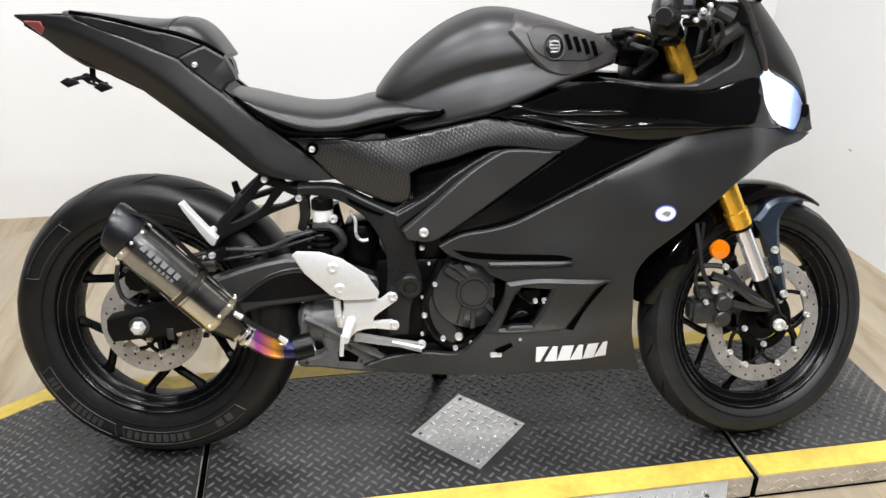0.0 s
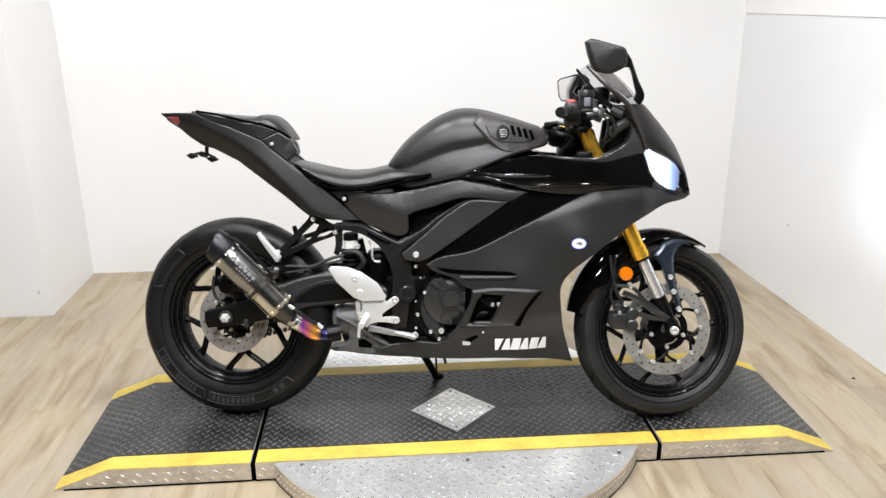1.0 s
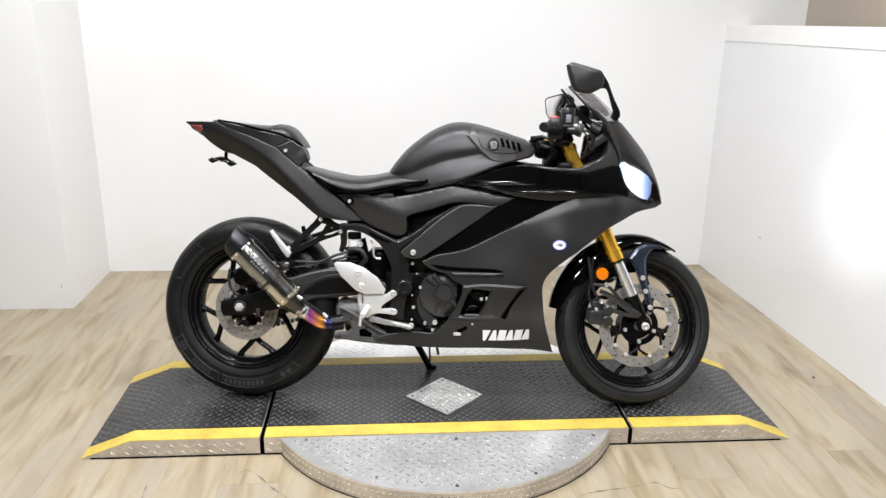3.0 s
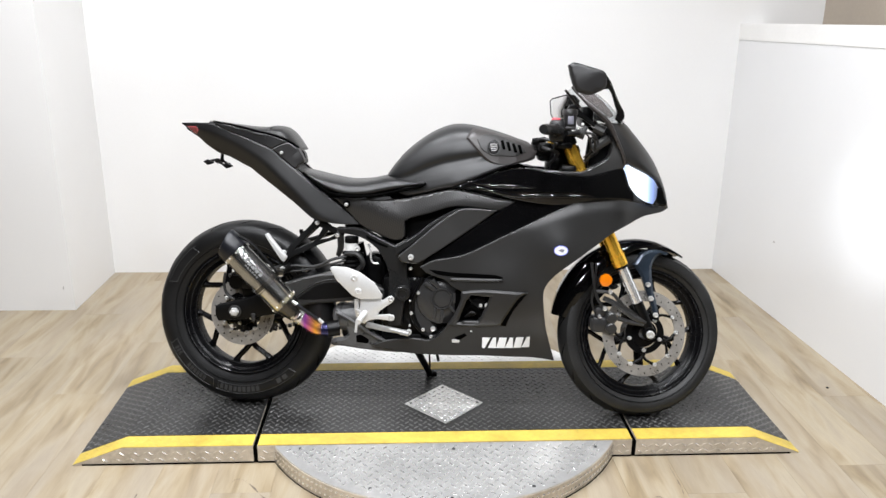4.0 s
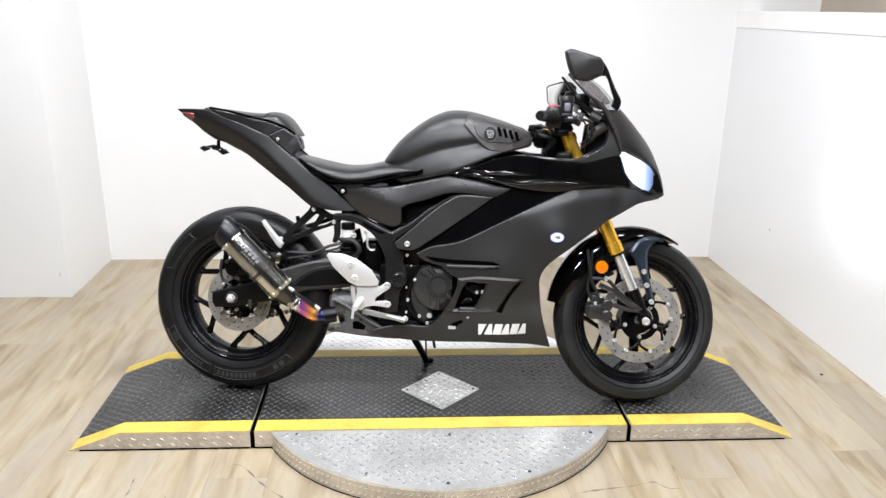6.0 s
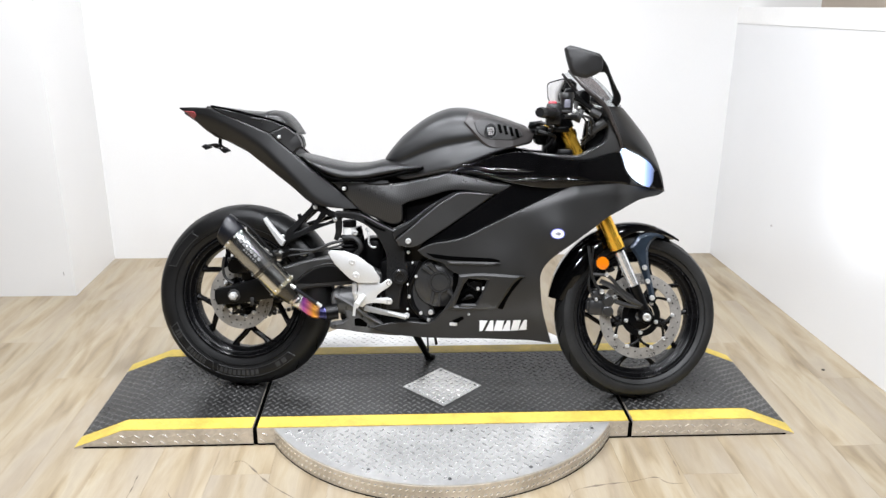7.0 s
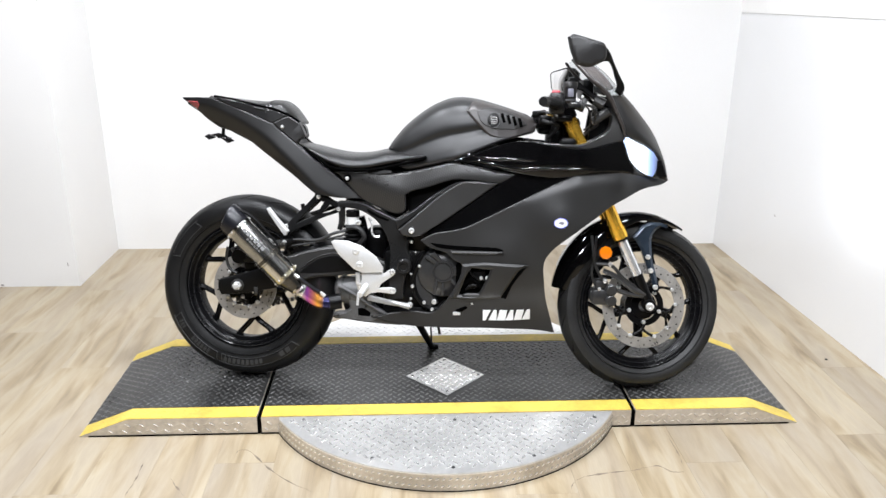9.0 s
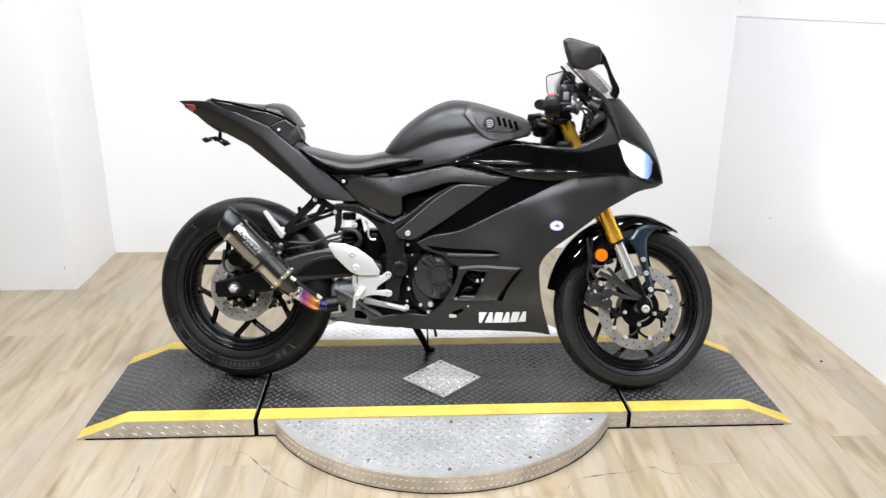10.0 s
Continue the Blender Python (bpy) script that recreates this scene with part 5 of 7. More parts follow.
SPAR_D = [(0.768, 0.691, 0.14), (0.547, 0.549, 0.145)]
pair("frame_spar", [(0.547, 0.562), (0.611, 0.600), (0.665, 0.643), (0.737, 0.686), (0.768, 0.691), (0.710, 0.659), (0.629, 0.592), (0.580, 0.556), (0.552, 0.535)], SPAR_D, FRAMEPAINT, "black frame spar", roll=0.0035, thick=0.03)
FRAME_D = [(0.355, 0.604, 0.10), (0.545, 0.547, 0.132), (0.565, 0.361, 0.14)]
pair("main_frame", [(0.351, 0.614), (0.431, 0.613), (0.485, 0.591), (0.545, 0.564), (0.615, 0.600), (0.633, 0.586), (0.586, 0.548), (0.560, 0.525), (0.586, 0.501), (0.586, 0.464), (0.598, 0.427), (0.587, 0.399), (0.575, 0.361), (0.569, 0.300), (0.528, 0.298), (0.524, 0.360), (0.527, 0.416), (0.527, 0.472), (0.514, 0.509), (0.485, 0.555), (0.431, 0.587), (0.351, 0.599)],
     FRAME_D, FRAMEPAINT, "satin black main frame with pivot plate", roll=0.0035, thick=0.04)
pivot = bmesh.new()
spin(pivot, [(0.025, -0.13), (0.025, -0.148), (0.021, -0.152), (0.014, -0.152), (0.012, -0.146), (0.0005, -0.146)], (0.574, 0, 0.411), 28, close=False)
add("pivot_cap", pivot, FRAMEPAINT, "black swingarm pivot cap")
slot = panel([(0.45, 0.596), (0.50, 0.572), (0.525, 0.563), (0.52, 0.558), (0.49, 0.568), (0.455, 0.585)], FRAME_D, lift=0.002, roll=0.001)
add("frame_groove", slot, GAPSHADE, "dark groove in the frame")

# --- engine ---
eng = bmesh.new()
box(eng, (0.50, -0.105, 0.24), (0.86, 0.12, 0.46), 0.02)
box(eng, (0.578, -0.095, 0.42), (0.90, 0.10, 0.70), 0.02)
engine = add("engine", eng, ENGINE, "black engine block")
shroud = bmesh.new()
box(shroud, (0.86, -0.13, 0.26), (1.0, 0.13, 0.70), 0.02)
box(shroud, (0.56, -0.085, 0.58), (1.0, 0.085, 0.80), 0.02)
add("radiator_shroud", shroud, PLASTIC, "black plastic behind the fairing")
clutch = bmesh.new()
spin(clutch, [(0.082, -0.10), (0.082, -0.130), (0.078, -0.137), (0.068, -0.141), (0.060, -0.148), (0.042, -0.153), (0.0005, -0.154)], (0.700, 0, 0.392), 44, close=False)
clutch = add("clutch_cover", clutch, COVERCAST, "dark grey domed clutch cover", engine)
hub = bmesh.new()
spin(hub, [(0.037, -0.148), (0.036, -0.159), (0.034, -0.162), (0.031, -0.162), (0.030, -0.158), (0.028, -0.158), (0.0265, -0.161), (0.0005, -0.163)], (0.704, 0, 0.3995), 36, close=False)
part("cover_hub", hub, COVERCAST, clutch, "round raised middle of the cover")
for outline in ([(0.642, 0.446), (0.651, 0.456), (0.686, 0.432), (0.679, 0.420)], [(0.660, 0.458), (0.676, 0.464), (0.699, 0.436), (0.690, 0.430)], [(0.732, 0.416), (0.757, 0.419), (0.767, 0.408), (0.766, 0.393), (0.733, 0.384)],
                [(0.679, 0.372), (0.689, 0.367), (0.681, 0.326), (0.670, 0.330)], [(0.699, 0.366), (0.709, 0.365), (0.707, 0.320), (0.697, 0.319)], [(0.722, 0.374), (0.730, 0.381), (0.756, 0.352), (0.748, 0.345)]):
    part("cover_rib", slab(outline, -0.159, -0.130, 0.0025, 2, 30), COVERCAST, clutch)
case = panel([(0.604, 0.396), (0.631, 0.42), (0.645, 0.36), (0.675, 0.315), (0.688, 0.285), (0.655, 0.262), (0.619, 0.290), (0.601, 0.346)], [(0.62, 0.38, 0.128), (0.66, 0.29, 0.134)], thick=0.03, roll=0.008)
part("crank_cover", case, COVERCAST, engine, "dark grey lower engine cover")
flange = bmesh.new()
tube(flange, [(0.64, -0.125, 0.46), (0.622, -0.13, 0.42), (0.604, -0.13, 0.37), (0.615, -0.13, 0.315), (0.65, -0.13, 0.275), (0.685, -0.13, 0.27), (0.712, -0.13, 0.295)], 0.009, 8)
add("cover_flange", flange, ENGINE, "", engine)
for x, z, r in ((0.613, 0.459, 0.004), (0.625, 0.413, 0.0065), (0.598, 0.386, 0.004), (0.603, 0.345, 0.0075), (0.598, 0.303, 0.005), (0.642, 0.291, 0.007), (0.675, 0.294, 0.011), (0.668, 0.268, 0.007), (0.701, 0.280, 0.0055), (0.764, 0.404, 0.005), (0.599, 0.493, 0.007)):
    b = bmesh.new()
    bolt(b, x, -0.142, z, r * 0.82)
    part("bolt", b, STEEL, engine, "bright bolt head")
for x, z, y, r in ((0.602, 0.535, -0.178, 0.0095), (0.387, 0.694, -0.127, 0.0065), (0.596, 0.283, -0.152, 0.010), (0.846, 0.388, -0.185, 0.006), (0.80, 0.30, -0.172, 0.004)):
    b = bmesh.new()
    bolt(b, x, y, z, r)
    add("bolt", b, STEEL, "bright bolt head")
collar = bmesh.new()
spin(collar, [(0.012, -0.105), (0.012, -0.123), (0.0005, -0.123)], (0.387, 0, 0.694), 20, close=False)
add("bolt_collar", collar, GAPSHADE)
slotlip = bmesh.new()
box(slotlip, (0.738, -0.174, 0.259), (0.763, -0.166, 0.270), 0.003)
add("belly_tab", slotlip, STEEL, "bright tab on the belly pan")
add("belly_slot", panel([(0.747, 0.277), (0.780, 0.292), (0.786, 0.284), (0.756, 0.264)], FAIR_D, lift=0.0025, roll=0.001, thick=0.004), GAPSHADE, "dark slot in the belly pan")
add("scoop_sill", panel([(0.766, 0.328), (0.778, 0.336), (0.828, 0.336), (0.826, 0.326), (0.772, 0.322)], FAIR_D, lift=0.008, roll=0.004), TANKPAINT, "lit lower lip of the scoop")
inner = bmesh.new()
box(inner, (0.745, -0.165, 0.32), (0.87, -0.12, 0.43), 0.01)
tube(inner, [(0.77, -0.17, 0.36), (0.80, -0.175, 0.38), (0.83, -0.172, 0.35)], 0.008, 8)
duct = add("scoop_duct", inner, GAPSHADE, "dark duct inside the scoop")
part("duct_plate", slab([(0.785, 0.345), (0.812, 0.352), (0.842, 0.398), (0.838, 0.412), (0.805, 0.405), (0.79, 0.375)], -0.172, -0.160, 0.003), ENGINE, duct, "dark plate inside the scoop")
for line in ([(0.778, 0.345), (0.800, 0.362), (0.838, 0.352)], [(0.790, 0.410), (0.812, 0.385), (0.846, 0.378)]):
    pipe = bmesh.new()
    tube(pipe, [(x, -0.174, z) for x, z in line], 0.004, 8, 3)
    part("duct_hose", pipe, ENGINE, duct)
b = bmesh.new()
bolt(b, 0.828, -0.180, 0.386, 0.0055)
part("bolt", b, STEEL, duct, "bright bolt head")
lower_core = bmesh.new()
box(lower_core, (0.50, -0.11, 0.215), (1.03, 0.11, 0.27), 0.015)
add("belly_pan", lower_core, PLASTIC, "black belly pan under the engine")

# --- swingarm, shock, rear set ---
SWING_D = [(0.13, 0.367, 0.118), (0.523, 0.39, 0.10)]
pair("swingarm", [(0.10, 0.395), (0.188, 0.430), (0.263, 0.453), (0.337, 0.463), (0.429, 0.442), (0.523, 0.409), (0.565, 0.395), (0.523, 0.367), (0.429, 0.373), (0.336, 0.365), (0.262, 0.358), (0.167, 0.330), (0.10, 0.318)], SWING_D, GREYPLASTIC, "dark grey swingarm", thick=0.035, roll=0.006)
add("swingarm_recess", panel([(0.215, 0.372), (0.25, 0.402), (0.29, 0.428), (0.345, 0.438), (0.40, 0.42), (0.43, 0.40), (0.43, 0.385), (0.34, 0.377), (0.27, 0.372)], SWING_D, lift=0.0015, roll=0.004), PLASTIC, "recess in the swingarm")
ridge = bmesh.new()
tube(ridge, [(x, -depth_at(x, z, SWING_D) - 0.001, z) for x, z in ((0.205, 0.367), (0.245, 0.404), (0.288, 0.432), (0.345, 0.443), (0.403, 0.425), (0.44, 0.402))], 0.0026, 6, 3)
add("swingarm_rib", ridge, FRAMEPAINT, "thin raised edge round the recess")
plate = slab([(-0.050, 0.346), (0.034, 0.368), (0.120, 0.397), (0.167, 0.367), (0.147, 0.324), (0.051, 0.306), (-0.042, 0.296), (-0.051, 0.319)], -0.128, -0.085, 0.004)
add("axle_plate", plate, PLASTIC, "black swingarm end around the rear axle")
nut = bmesh.new()
spin(nut, [(0.0145, -0.128), (0.0145, -0.143), (0.013, -0.145), (0.0085, -0.145), (0.0085, -0.151), (0.007, -0.152), (0.0005, -0.152)], (0.016, 0, 0.331), 6, close=False)
nut = add("axle_nut", nut, SILVER, "bright rear axle nut")
washer = bmesh.new()
spin(washer, [(0.021, -0.126), (0.021, -0.1305), (0.020, -0.132), (0.0005, -0.132)], (0.016, 0, 0.331), 28, close=False)
part("washer", washer, CASTBLACK, nut, "dark round washer")
tab = bmesh.new()
box(tab, (0.070, -0.132, 0.300), (0.084, -0.126, 0.326), 0.003)
add("adjuster_tab", tab, CASTBLACK, "small metal chain adjuster tab")
cal = bmesh.new()
box(cal, (-0.01, -0.105, 0.40), (0.075, -0.045, 0.455), 0.012)
box(cal, (0.03, -0.10, 0.37), (0.09, -0.06, 0.42), 0.01)
tube(cal, [(0.015, -0.11, 0.425), (0.015, -0.045, 0.425)], 0.024, 16, 1, True)
tube(cal, [(0.055, -0.108, 0.440), (0.055, -0.05, 0.440)], 0.014, 12, 1, True)
rear_cal = add("rear_caliper", cal, ENGINE, "black rear brake caliper")
for x, z in ((-0.004, 0.449), (0.075, 0.398), (0.055, 0.440)):
    b = bmesh.new()
    bolt(b, x, -0.111, z, 0.006)
    part("bolt", b, CASTBLACK, rear_cal)
pin = bmesh.new()
tube(pin, [(-0.022, -0.10, 0.455), (-0.028, -0.10, 0.42), (-0.02, -0.10, 0.385), (0.005, -0.10, 0.365)], 0.005, 8, 3)
part("caliper_bracket", pin, CASTBLACK, rear_cal, "dark caliper carrier arm")
chain = bmesh.new()
tube(chain, [(0.05, 0.075, 0.275), (0.2, 0.08, 0.29), (0.40, 0.082, 0.32)], 0.009, 6, 2)
tube(chain, [(0.0, 0.075, 0.40), (0.2, 0.08, 0.395), (0.40, 0.082, 0.38)], 0.009, 6, 2)
spin(chain, [(0.105, 0.07), (0.105, 0.078), (0.085, 0.078), (0.085, 0.07)], REAR_AXLE, 48)
for k in range(43):
    a = 2 * math.pi * k / 43
    box_at(chain, Matrix.Translation(at_wheel(REAR_AXLE, 0.108, a, 0.074)) @ Matrix.Rotation(-a, 4, "Y"), (0.008, 0.006, 0.008))
for k in range(22):
    f = k / 21
    for z0, z1 in ((0.205, 0.300), (0.412, 0.385)):
        box_at(chain, Matrix.Translation((0.03 + 0.36 * f, 0.074, z0 + (z1 - z0) * f)), (0.011, 0.016, 0.013))
add("drive_chain", chain, CASTBLACK, "dark drive chain and sprocket")
hug = bmesh.new()
loops = []
for i in range(13):
    a = radians(12 + 3.6 * i)
    loops.append([(REAR_AXLE[0] + r * math.cos(a), y, REAR_AXLE[2] + r * math.sin(a)) for r, y in ((0.300, -0.074), (0.316, -0.05), (0.321, 0), (0.316, 0.05), (0.300, 0.074), (0.297, 0.072), (0.313, 0.05), (0.318, 0), (0.313, -0.05), (0.297, -0.072))])
rings(hug, loops)
add("rear_hugger", hug, PLASTIC, "black rear mudguard over the tyre")
hose = bmesh.new()
tube(hose, [(0.06, -0.08, 0.44), (0.12, -0.10, 0.47), (0.20, -0.10, 0.485), (0.28, -0.10, 0.485), (0.34, -0.10, 0.51), (0.39, -0.09, 0.52)], 0.005, 8)
tube(hose, [(0.38, -0.10, 0.53), (0.42, -0.11, 0.53), (0.44, -0.11, 0.50), (0.42, -0.10, 0.475)], 0.009, 8)
tube(hose, [(0.16, -0.1, 0.46), (0.26, -0.1, 0.475), (0.38, -0.09, 0.505)], 0.0035, 8)
add("brake_hose", hose, CABLE, "black brake hoses")
shock = bmesh.new()
tube(shock, [(0.45, 0.0, 0.33), (0.40, 0.0, 0.55)], 0.026, 14, 1)
shock = add("rear_shock", shock, ENGINE, "black rear shock with coil spring")
coil = bmesh.new()
tube(coil, [(0.398 + 0.034 * math.cos(a * math.pi / 5), -0.06 + 0.034 * math.sin(a * math.pi / 5), 0.450 + 0.0014 * a) for a in range(61)], 0.0055, 6, 1)
part("spring", coil, PLASTIC, shock, "black coil spring")
res = bmesh.new()
spin_z = []
for r, z in ((0.004, 0.523), (0.021, 0.523), (0.0215, 0.563), (0.0205, 0.565), (0.004, 0.565)):
    spin_z.append([(0.398 + r * math.cos(i * math.pi / 8), -0.085 + r * math.sin(i * math.pi / 8), z) for i in range(16)])
rings(res, spin_z)
tank_small = add("brake_reservoir", res, RESERVOIR, "milky white rear brake fluid reservoir")
cap = bmesh.new()
rings(cap, [[(0.398 + r * math.cos(i * math.pi / 8), -0.085 + r * math.sin(i * math.pi / 8), z) for i in range(16)] for r, z in ((0.023, 0.565), (0.023, 0.583), (0.019, 0.586))])
part("cap", cap, ENGINE, tank_small, "black ribbed cap")
b = bmesh.new()
bolt(b, 0.421, -0.112, 0.548, 0.009)
part("bolt", b, STEEL, tank_small)
wire = bmesh.new()
tube(wire, [(0.455, -0.10, 0.562), (0.465, -0.11, 0.545), (0.466, -0.11, 0.515), (0.476, -0.11, 0.502), (0.49, -0.11, 0.503)], 0.0035, 8)
add("steel_wire", wire, STEEL, "bright bent wire bracket")
lug = bmesh.new()
box(lug, (0.435, -0.05, 0.40), (0.51, 0.05, 0.52), 0.02)
add("shock_mount", lug, ENGINE, "dark shock mount")
drop = bmesh.new()
tube(drop, [(0.36, -0.085, 0.60), (0.362, -0.085, 0.55), (0.352, -0.085, 0.52)], [0.013, 0.011, 0.008], 8, 3)
add("frame_drop", drop, FRAMEPAINT, "black frame stay")

heel = slab([(0.340, 0.490), (0.349, 0.498), (0.395, 0.496), (0.438, 0.481), (0.486, 0.447), (0.511, 0.408), (0.508, 0.397), (0.494, 0.393), (0.438, 0.392), (0.412, 0.404), (0.362, 0.452)], -0.167, -0.160, 0.003, 2, 14)
heel = add("heel_guard", heel, SILVER, "silver aluminium heel guard")
for x, z in ((0.420, 0.462), (0.432, 0.417)):
    b = bmesh.new()
    bolt(b, x, -0.168, z, 0.012, 0.004, 20)
    part("bolt", b, SILVER, heel)
arm = slab([(0.437, 0.396), (0.489, 0.400), (0.511, 0.388), (0.533, 0.404), (0.546, 0.396), (0.543, 0.383), (0.502, 0.353), (0.496, 0.340), (0.534, 0.343), (0.547, 0.332), (0.537, 0.320), (0.496, 0.325), (0.465, 0.320), (0.451, 0.308), (0.437, 0.316), (0.429, 0.342), (0.437, 0.365)], -0.158, -0.146, 0.003, 3, 40)
arm = add("footrest_bracket", arm, SILVER, "silver aluminium footrest bracket")
for x, z in ((0.538, 0.394), (0.540, 0.332)):
    b = bmesh.new()
    bolt(b, x, -0.160, z, 0.0105, 0.004, 18)
    part("bolt", b, STEEL, arm)
peg = bmesh.new()
tube(peg, [(0.452, -0.155, 0.345), (0.447, -0.19, 0.338), (0.442, -0.225, 0.331)], [0.011, 0.0105, 0.009], 10, 2)
tube(peg, [(0.438, -0.222, 0.34), (0.434, -0.226, 0.298)], 0.0045, 8, 1)
part("footpeg", peg, SILVER, arm, "silver rider footpeg with feeler")
joint = bmesh.new()
tube(joint, [(0.424, -0.15, 0.388), (0.425, -0.15, 0.35)], [0.008, 0.008], 10, 1)
tube(joint, [(0.430, -0.15, 0.355), (0.432, -0.15, 0.33)], [0.012, 0.009], 10, 1)
part("brake_rod", joint, STEEL, arm, "bright brake push rod")
pedal = slab([(0.458, 0.315), (0.529, 0.300), (0.597, 0.288), (0.593, 0.274), (0.529, 0.282), (0.454, 0.296)], -0.155, -0.143, 0.004)
pedal = add("brake_pedal", pedal, PEDALMETAL, "metal rear brake pedal")
tip = bmesh.new()
tube(tip, [(0.535, -0.158, 0.293), (0.597, -0.168, 0.281)], [0.006, 0.008], 10, 1)
part("pedal_tip", tip, PEDALMETAL, pedal, "bright pedal tip")

# passenger bracket
BRACKET = [(0.277, 0.652), (0.303, 0.640), (0.336, 0.616), (0.372, 0.606), (0.378, 0.594), (0.357, 0.580), (0.298, 0.559), (0.238, 0.530), (0.190, 0.503), (0.186, 0.462), (0.168, 0.464), (0.168, 0.512), (0.176, 0.532), (0.226, 0.584), (0.270, 0.630)]
EYES = ([(0.212, 0.541), (0.243, 0.573), (0.283, 0.615), (0.303, 0.611), (0.277, 0.571), (0.25, 0.557)], [(0.296, 0.573), (0.322, 0.603), (0.346, 0.592), (0.322, 0.578)])
stay = add("passenger_bracket", panel(BRACKET, [(0.28, 0.63, 0.092), (0.18, 0.5, 0.11)], thick=0.014, roll=0.003, holes=EYES, sharp=70), PLASTIC, "black triangular passenger footrest bracket")
add("passenger_bracket", tube(tube(bmesh.new(), [(0.286, 0.088, 0.629), (0.179, 0.105, 0.532)], 0.008, 8, 1), [(0.352, 0.088, 0.589), (0.179, 0.105, 0.530)], 0.008, 8, 1), FRAMEPAINT)
for x, z, y in ((0.286, 0.629, -0.098), (0.352, 0.589, -0.098), (0.174, 0.478, -0.12), (0.180, 0.531, -0.116)):
    b = bmesh.new()
    bolt(b, x, y, z, 0.0075)
    part("bolt", b, STEEL, stay)
ppeg = slab([(0.121, 0.590), (0.129, 0.595), (0.158, 0.558), (0.192, 0.518), (0.184, 0.503), (0.176, 0.505), (0.156, 0.533), (0.132, 0.570)], -0.135, -0.112, 0.004)
part("passenger_footpeg", ppeg, SILVER, stay, "folded silver passenger footpeg")
knob = bmesh.new()
tube(knob, [(0.168, -0.10, 0.47), (0.20, -0.10, 0.486)], [0.02, 0.012], 10, 1)
part("muffler_mount", knob, ENGINE, stay)

spare = bmesh.new()
tube(spare, [(0.182, 0.12, 0.577), (0.190, 0.12, 0.550), (0.210, 0.11, 0.538)], [0.007, 0.009, 0.010], 10, 3)
add("passenger_footpeg", spare, PLASTIC, "black folded passenger footpeg")
tab = bmesh.new()
box(tab, (0.232, -0.09, 0.462), (0.252, -0.08, 0.486), 0.002)
add("hose_clip", tab, PEDALMETAL, "grey hose clip")

# exhaust
muf = bmesh.new()
tube(muf, [(0.039, -0.178, 0.542), (0.070, -0.176, 0.509), (0.163, -0.170, 0.410), (0.195, -0.168, 0.376)], [0.043, 0.0445, 0.0445, 0.0425], 28, 1, True)
muf = add("muffler", muf, MUFFLERSKIN, "smoked metal muffler can")
muf.matrix_local = Matrix.Translation((0.0095, -0.0278, 0.0045)) @ Matrix.Scale(0.9896, 4)


def band(name, a, b, r, material, label=""):
    bm = bmesh.new()
    tube(bm, [a, b], r, 28, 1, True)
    return part(name, bm, material, muf, label)


way = (Vector((0.195, -0.168, 0.376)) - Vector((0.039, -0.178, 0.542)))


def on_axis(f):
    p = Vector((0.039, -0.178, 0.542)) + way * f
    return (p.x, p.y, p.z)


band("end_ring", on_axis(-0.005), on_axis(0.045), 0.0462, DARKSTEEL, "bright riveted end ring")
band("front_ring", on_axis(0.93), on_axis(0.985), 0.0455, WARMSTEEL, "steel riveted front ring tinted with the floor's warm reflection")
band("strap", on_axis(0.57), on_axis(0.64), 0.0470, STRAPMETAL, "dark bronze muffler strap")
for f in (0.572, 0.638):
    band("strap_edge", on_axis(f - 0.006), on_axis(f + 0.006), 0.0476, DARKSTEEL)
band("front_sleeve", on_axis(0.665), on_axis(0.93), 0.0448, DARKSTEEL, "smoked steel sleeve")
cone = bmesh.new()
tube(cone, [on_axis(0.98), on_axis(1.10), on_axis(1.22)], [0.042, 0.034, 0.025], 24, 2, True)
part("cone", cone, STRAPMETAL, muf, "bronze tapered muffler cone")
for f, r in ((1.205, 0.0272), (1.27, 0.0262)):
    band("pipe_ring", on_axis(f - 0.012), on_axis(f + 0.012), r, DARKSTEEL, "bright pipe ring")
loops = []
axis_way = way.normalized()
across = Vector((axis_way.z, 0, -axis_way.x)).normalized()
for reach, size, cut_back in ((0.0, 1.0, 0.0), (0.012, 1.03, 0.002), (0.030, 1.0, 0.010), (0.044, 0.95, 0.017), (0.047, 0.88, 0.019), (0.041, 0.80, 0.017), (0.020, 0.76, 0.0)):
    loop = []
    for k in range(28):
        a = 2 * math.pi * k / 28
        outward = -math.cos(a)
        here = Vector(on_axis(-0.003)) - axis_way * (reach + cut_back * outward * 0.75)
        loop.append(here + 0.0462 * size * (math.cos(a) * across + math.sin(a) * Vector((0, 1, 0))))
    loops.append(loop)
part("end_cap", rings(bmesh.new(), loops), CAPBLACK, muf, "black slanted muffler end cap")
shield = bmesh.new()
tube(shield, [(0.025, -0.19, 0.605), (0.09, -0.185, 0.575), (0.17, -0.175, 0.48)], [0.004, 0.006, 0.004], 8, 4)
part("heat_shield", shield, PLASTIC, muf, "black heat shield edge")
strap_bolt = bmesh.new()
box(strap_bolt, (0.158, -0.172, 0.470), (0.190, -0.150, 0.490), 0.004)
part("strap_lug", strap_bolt, STRAPMETAL, muf, "strap lug under the footrest")
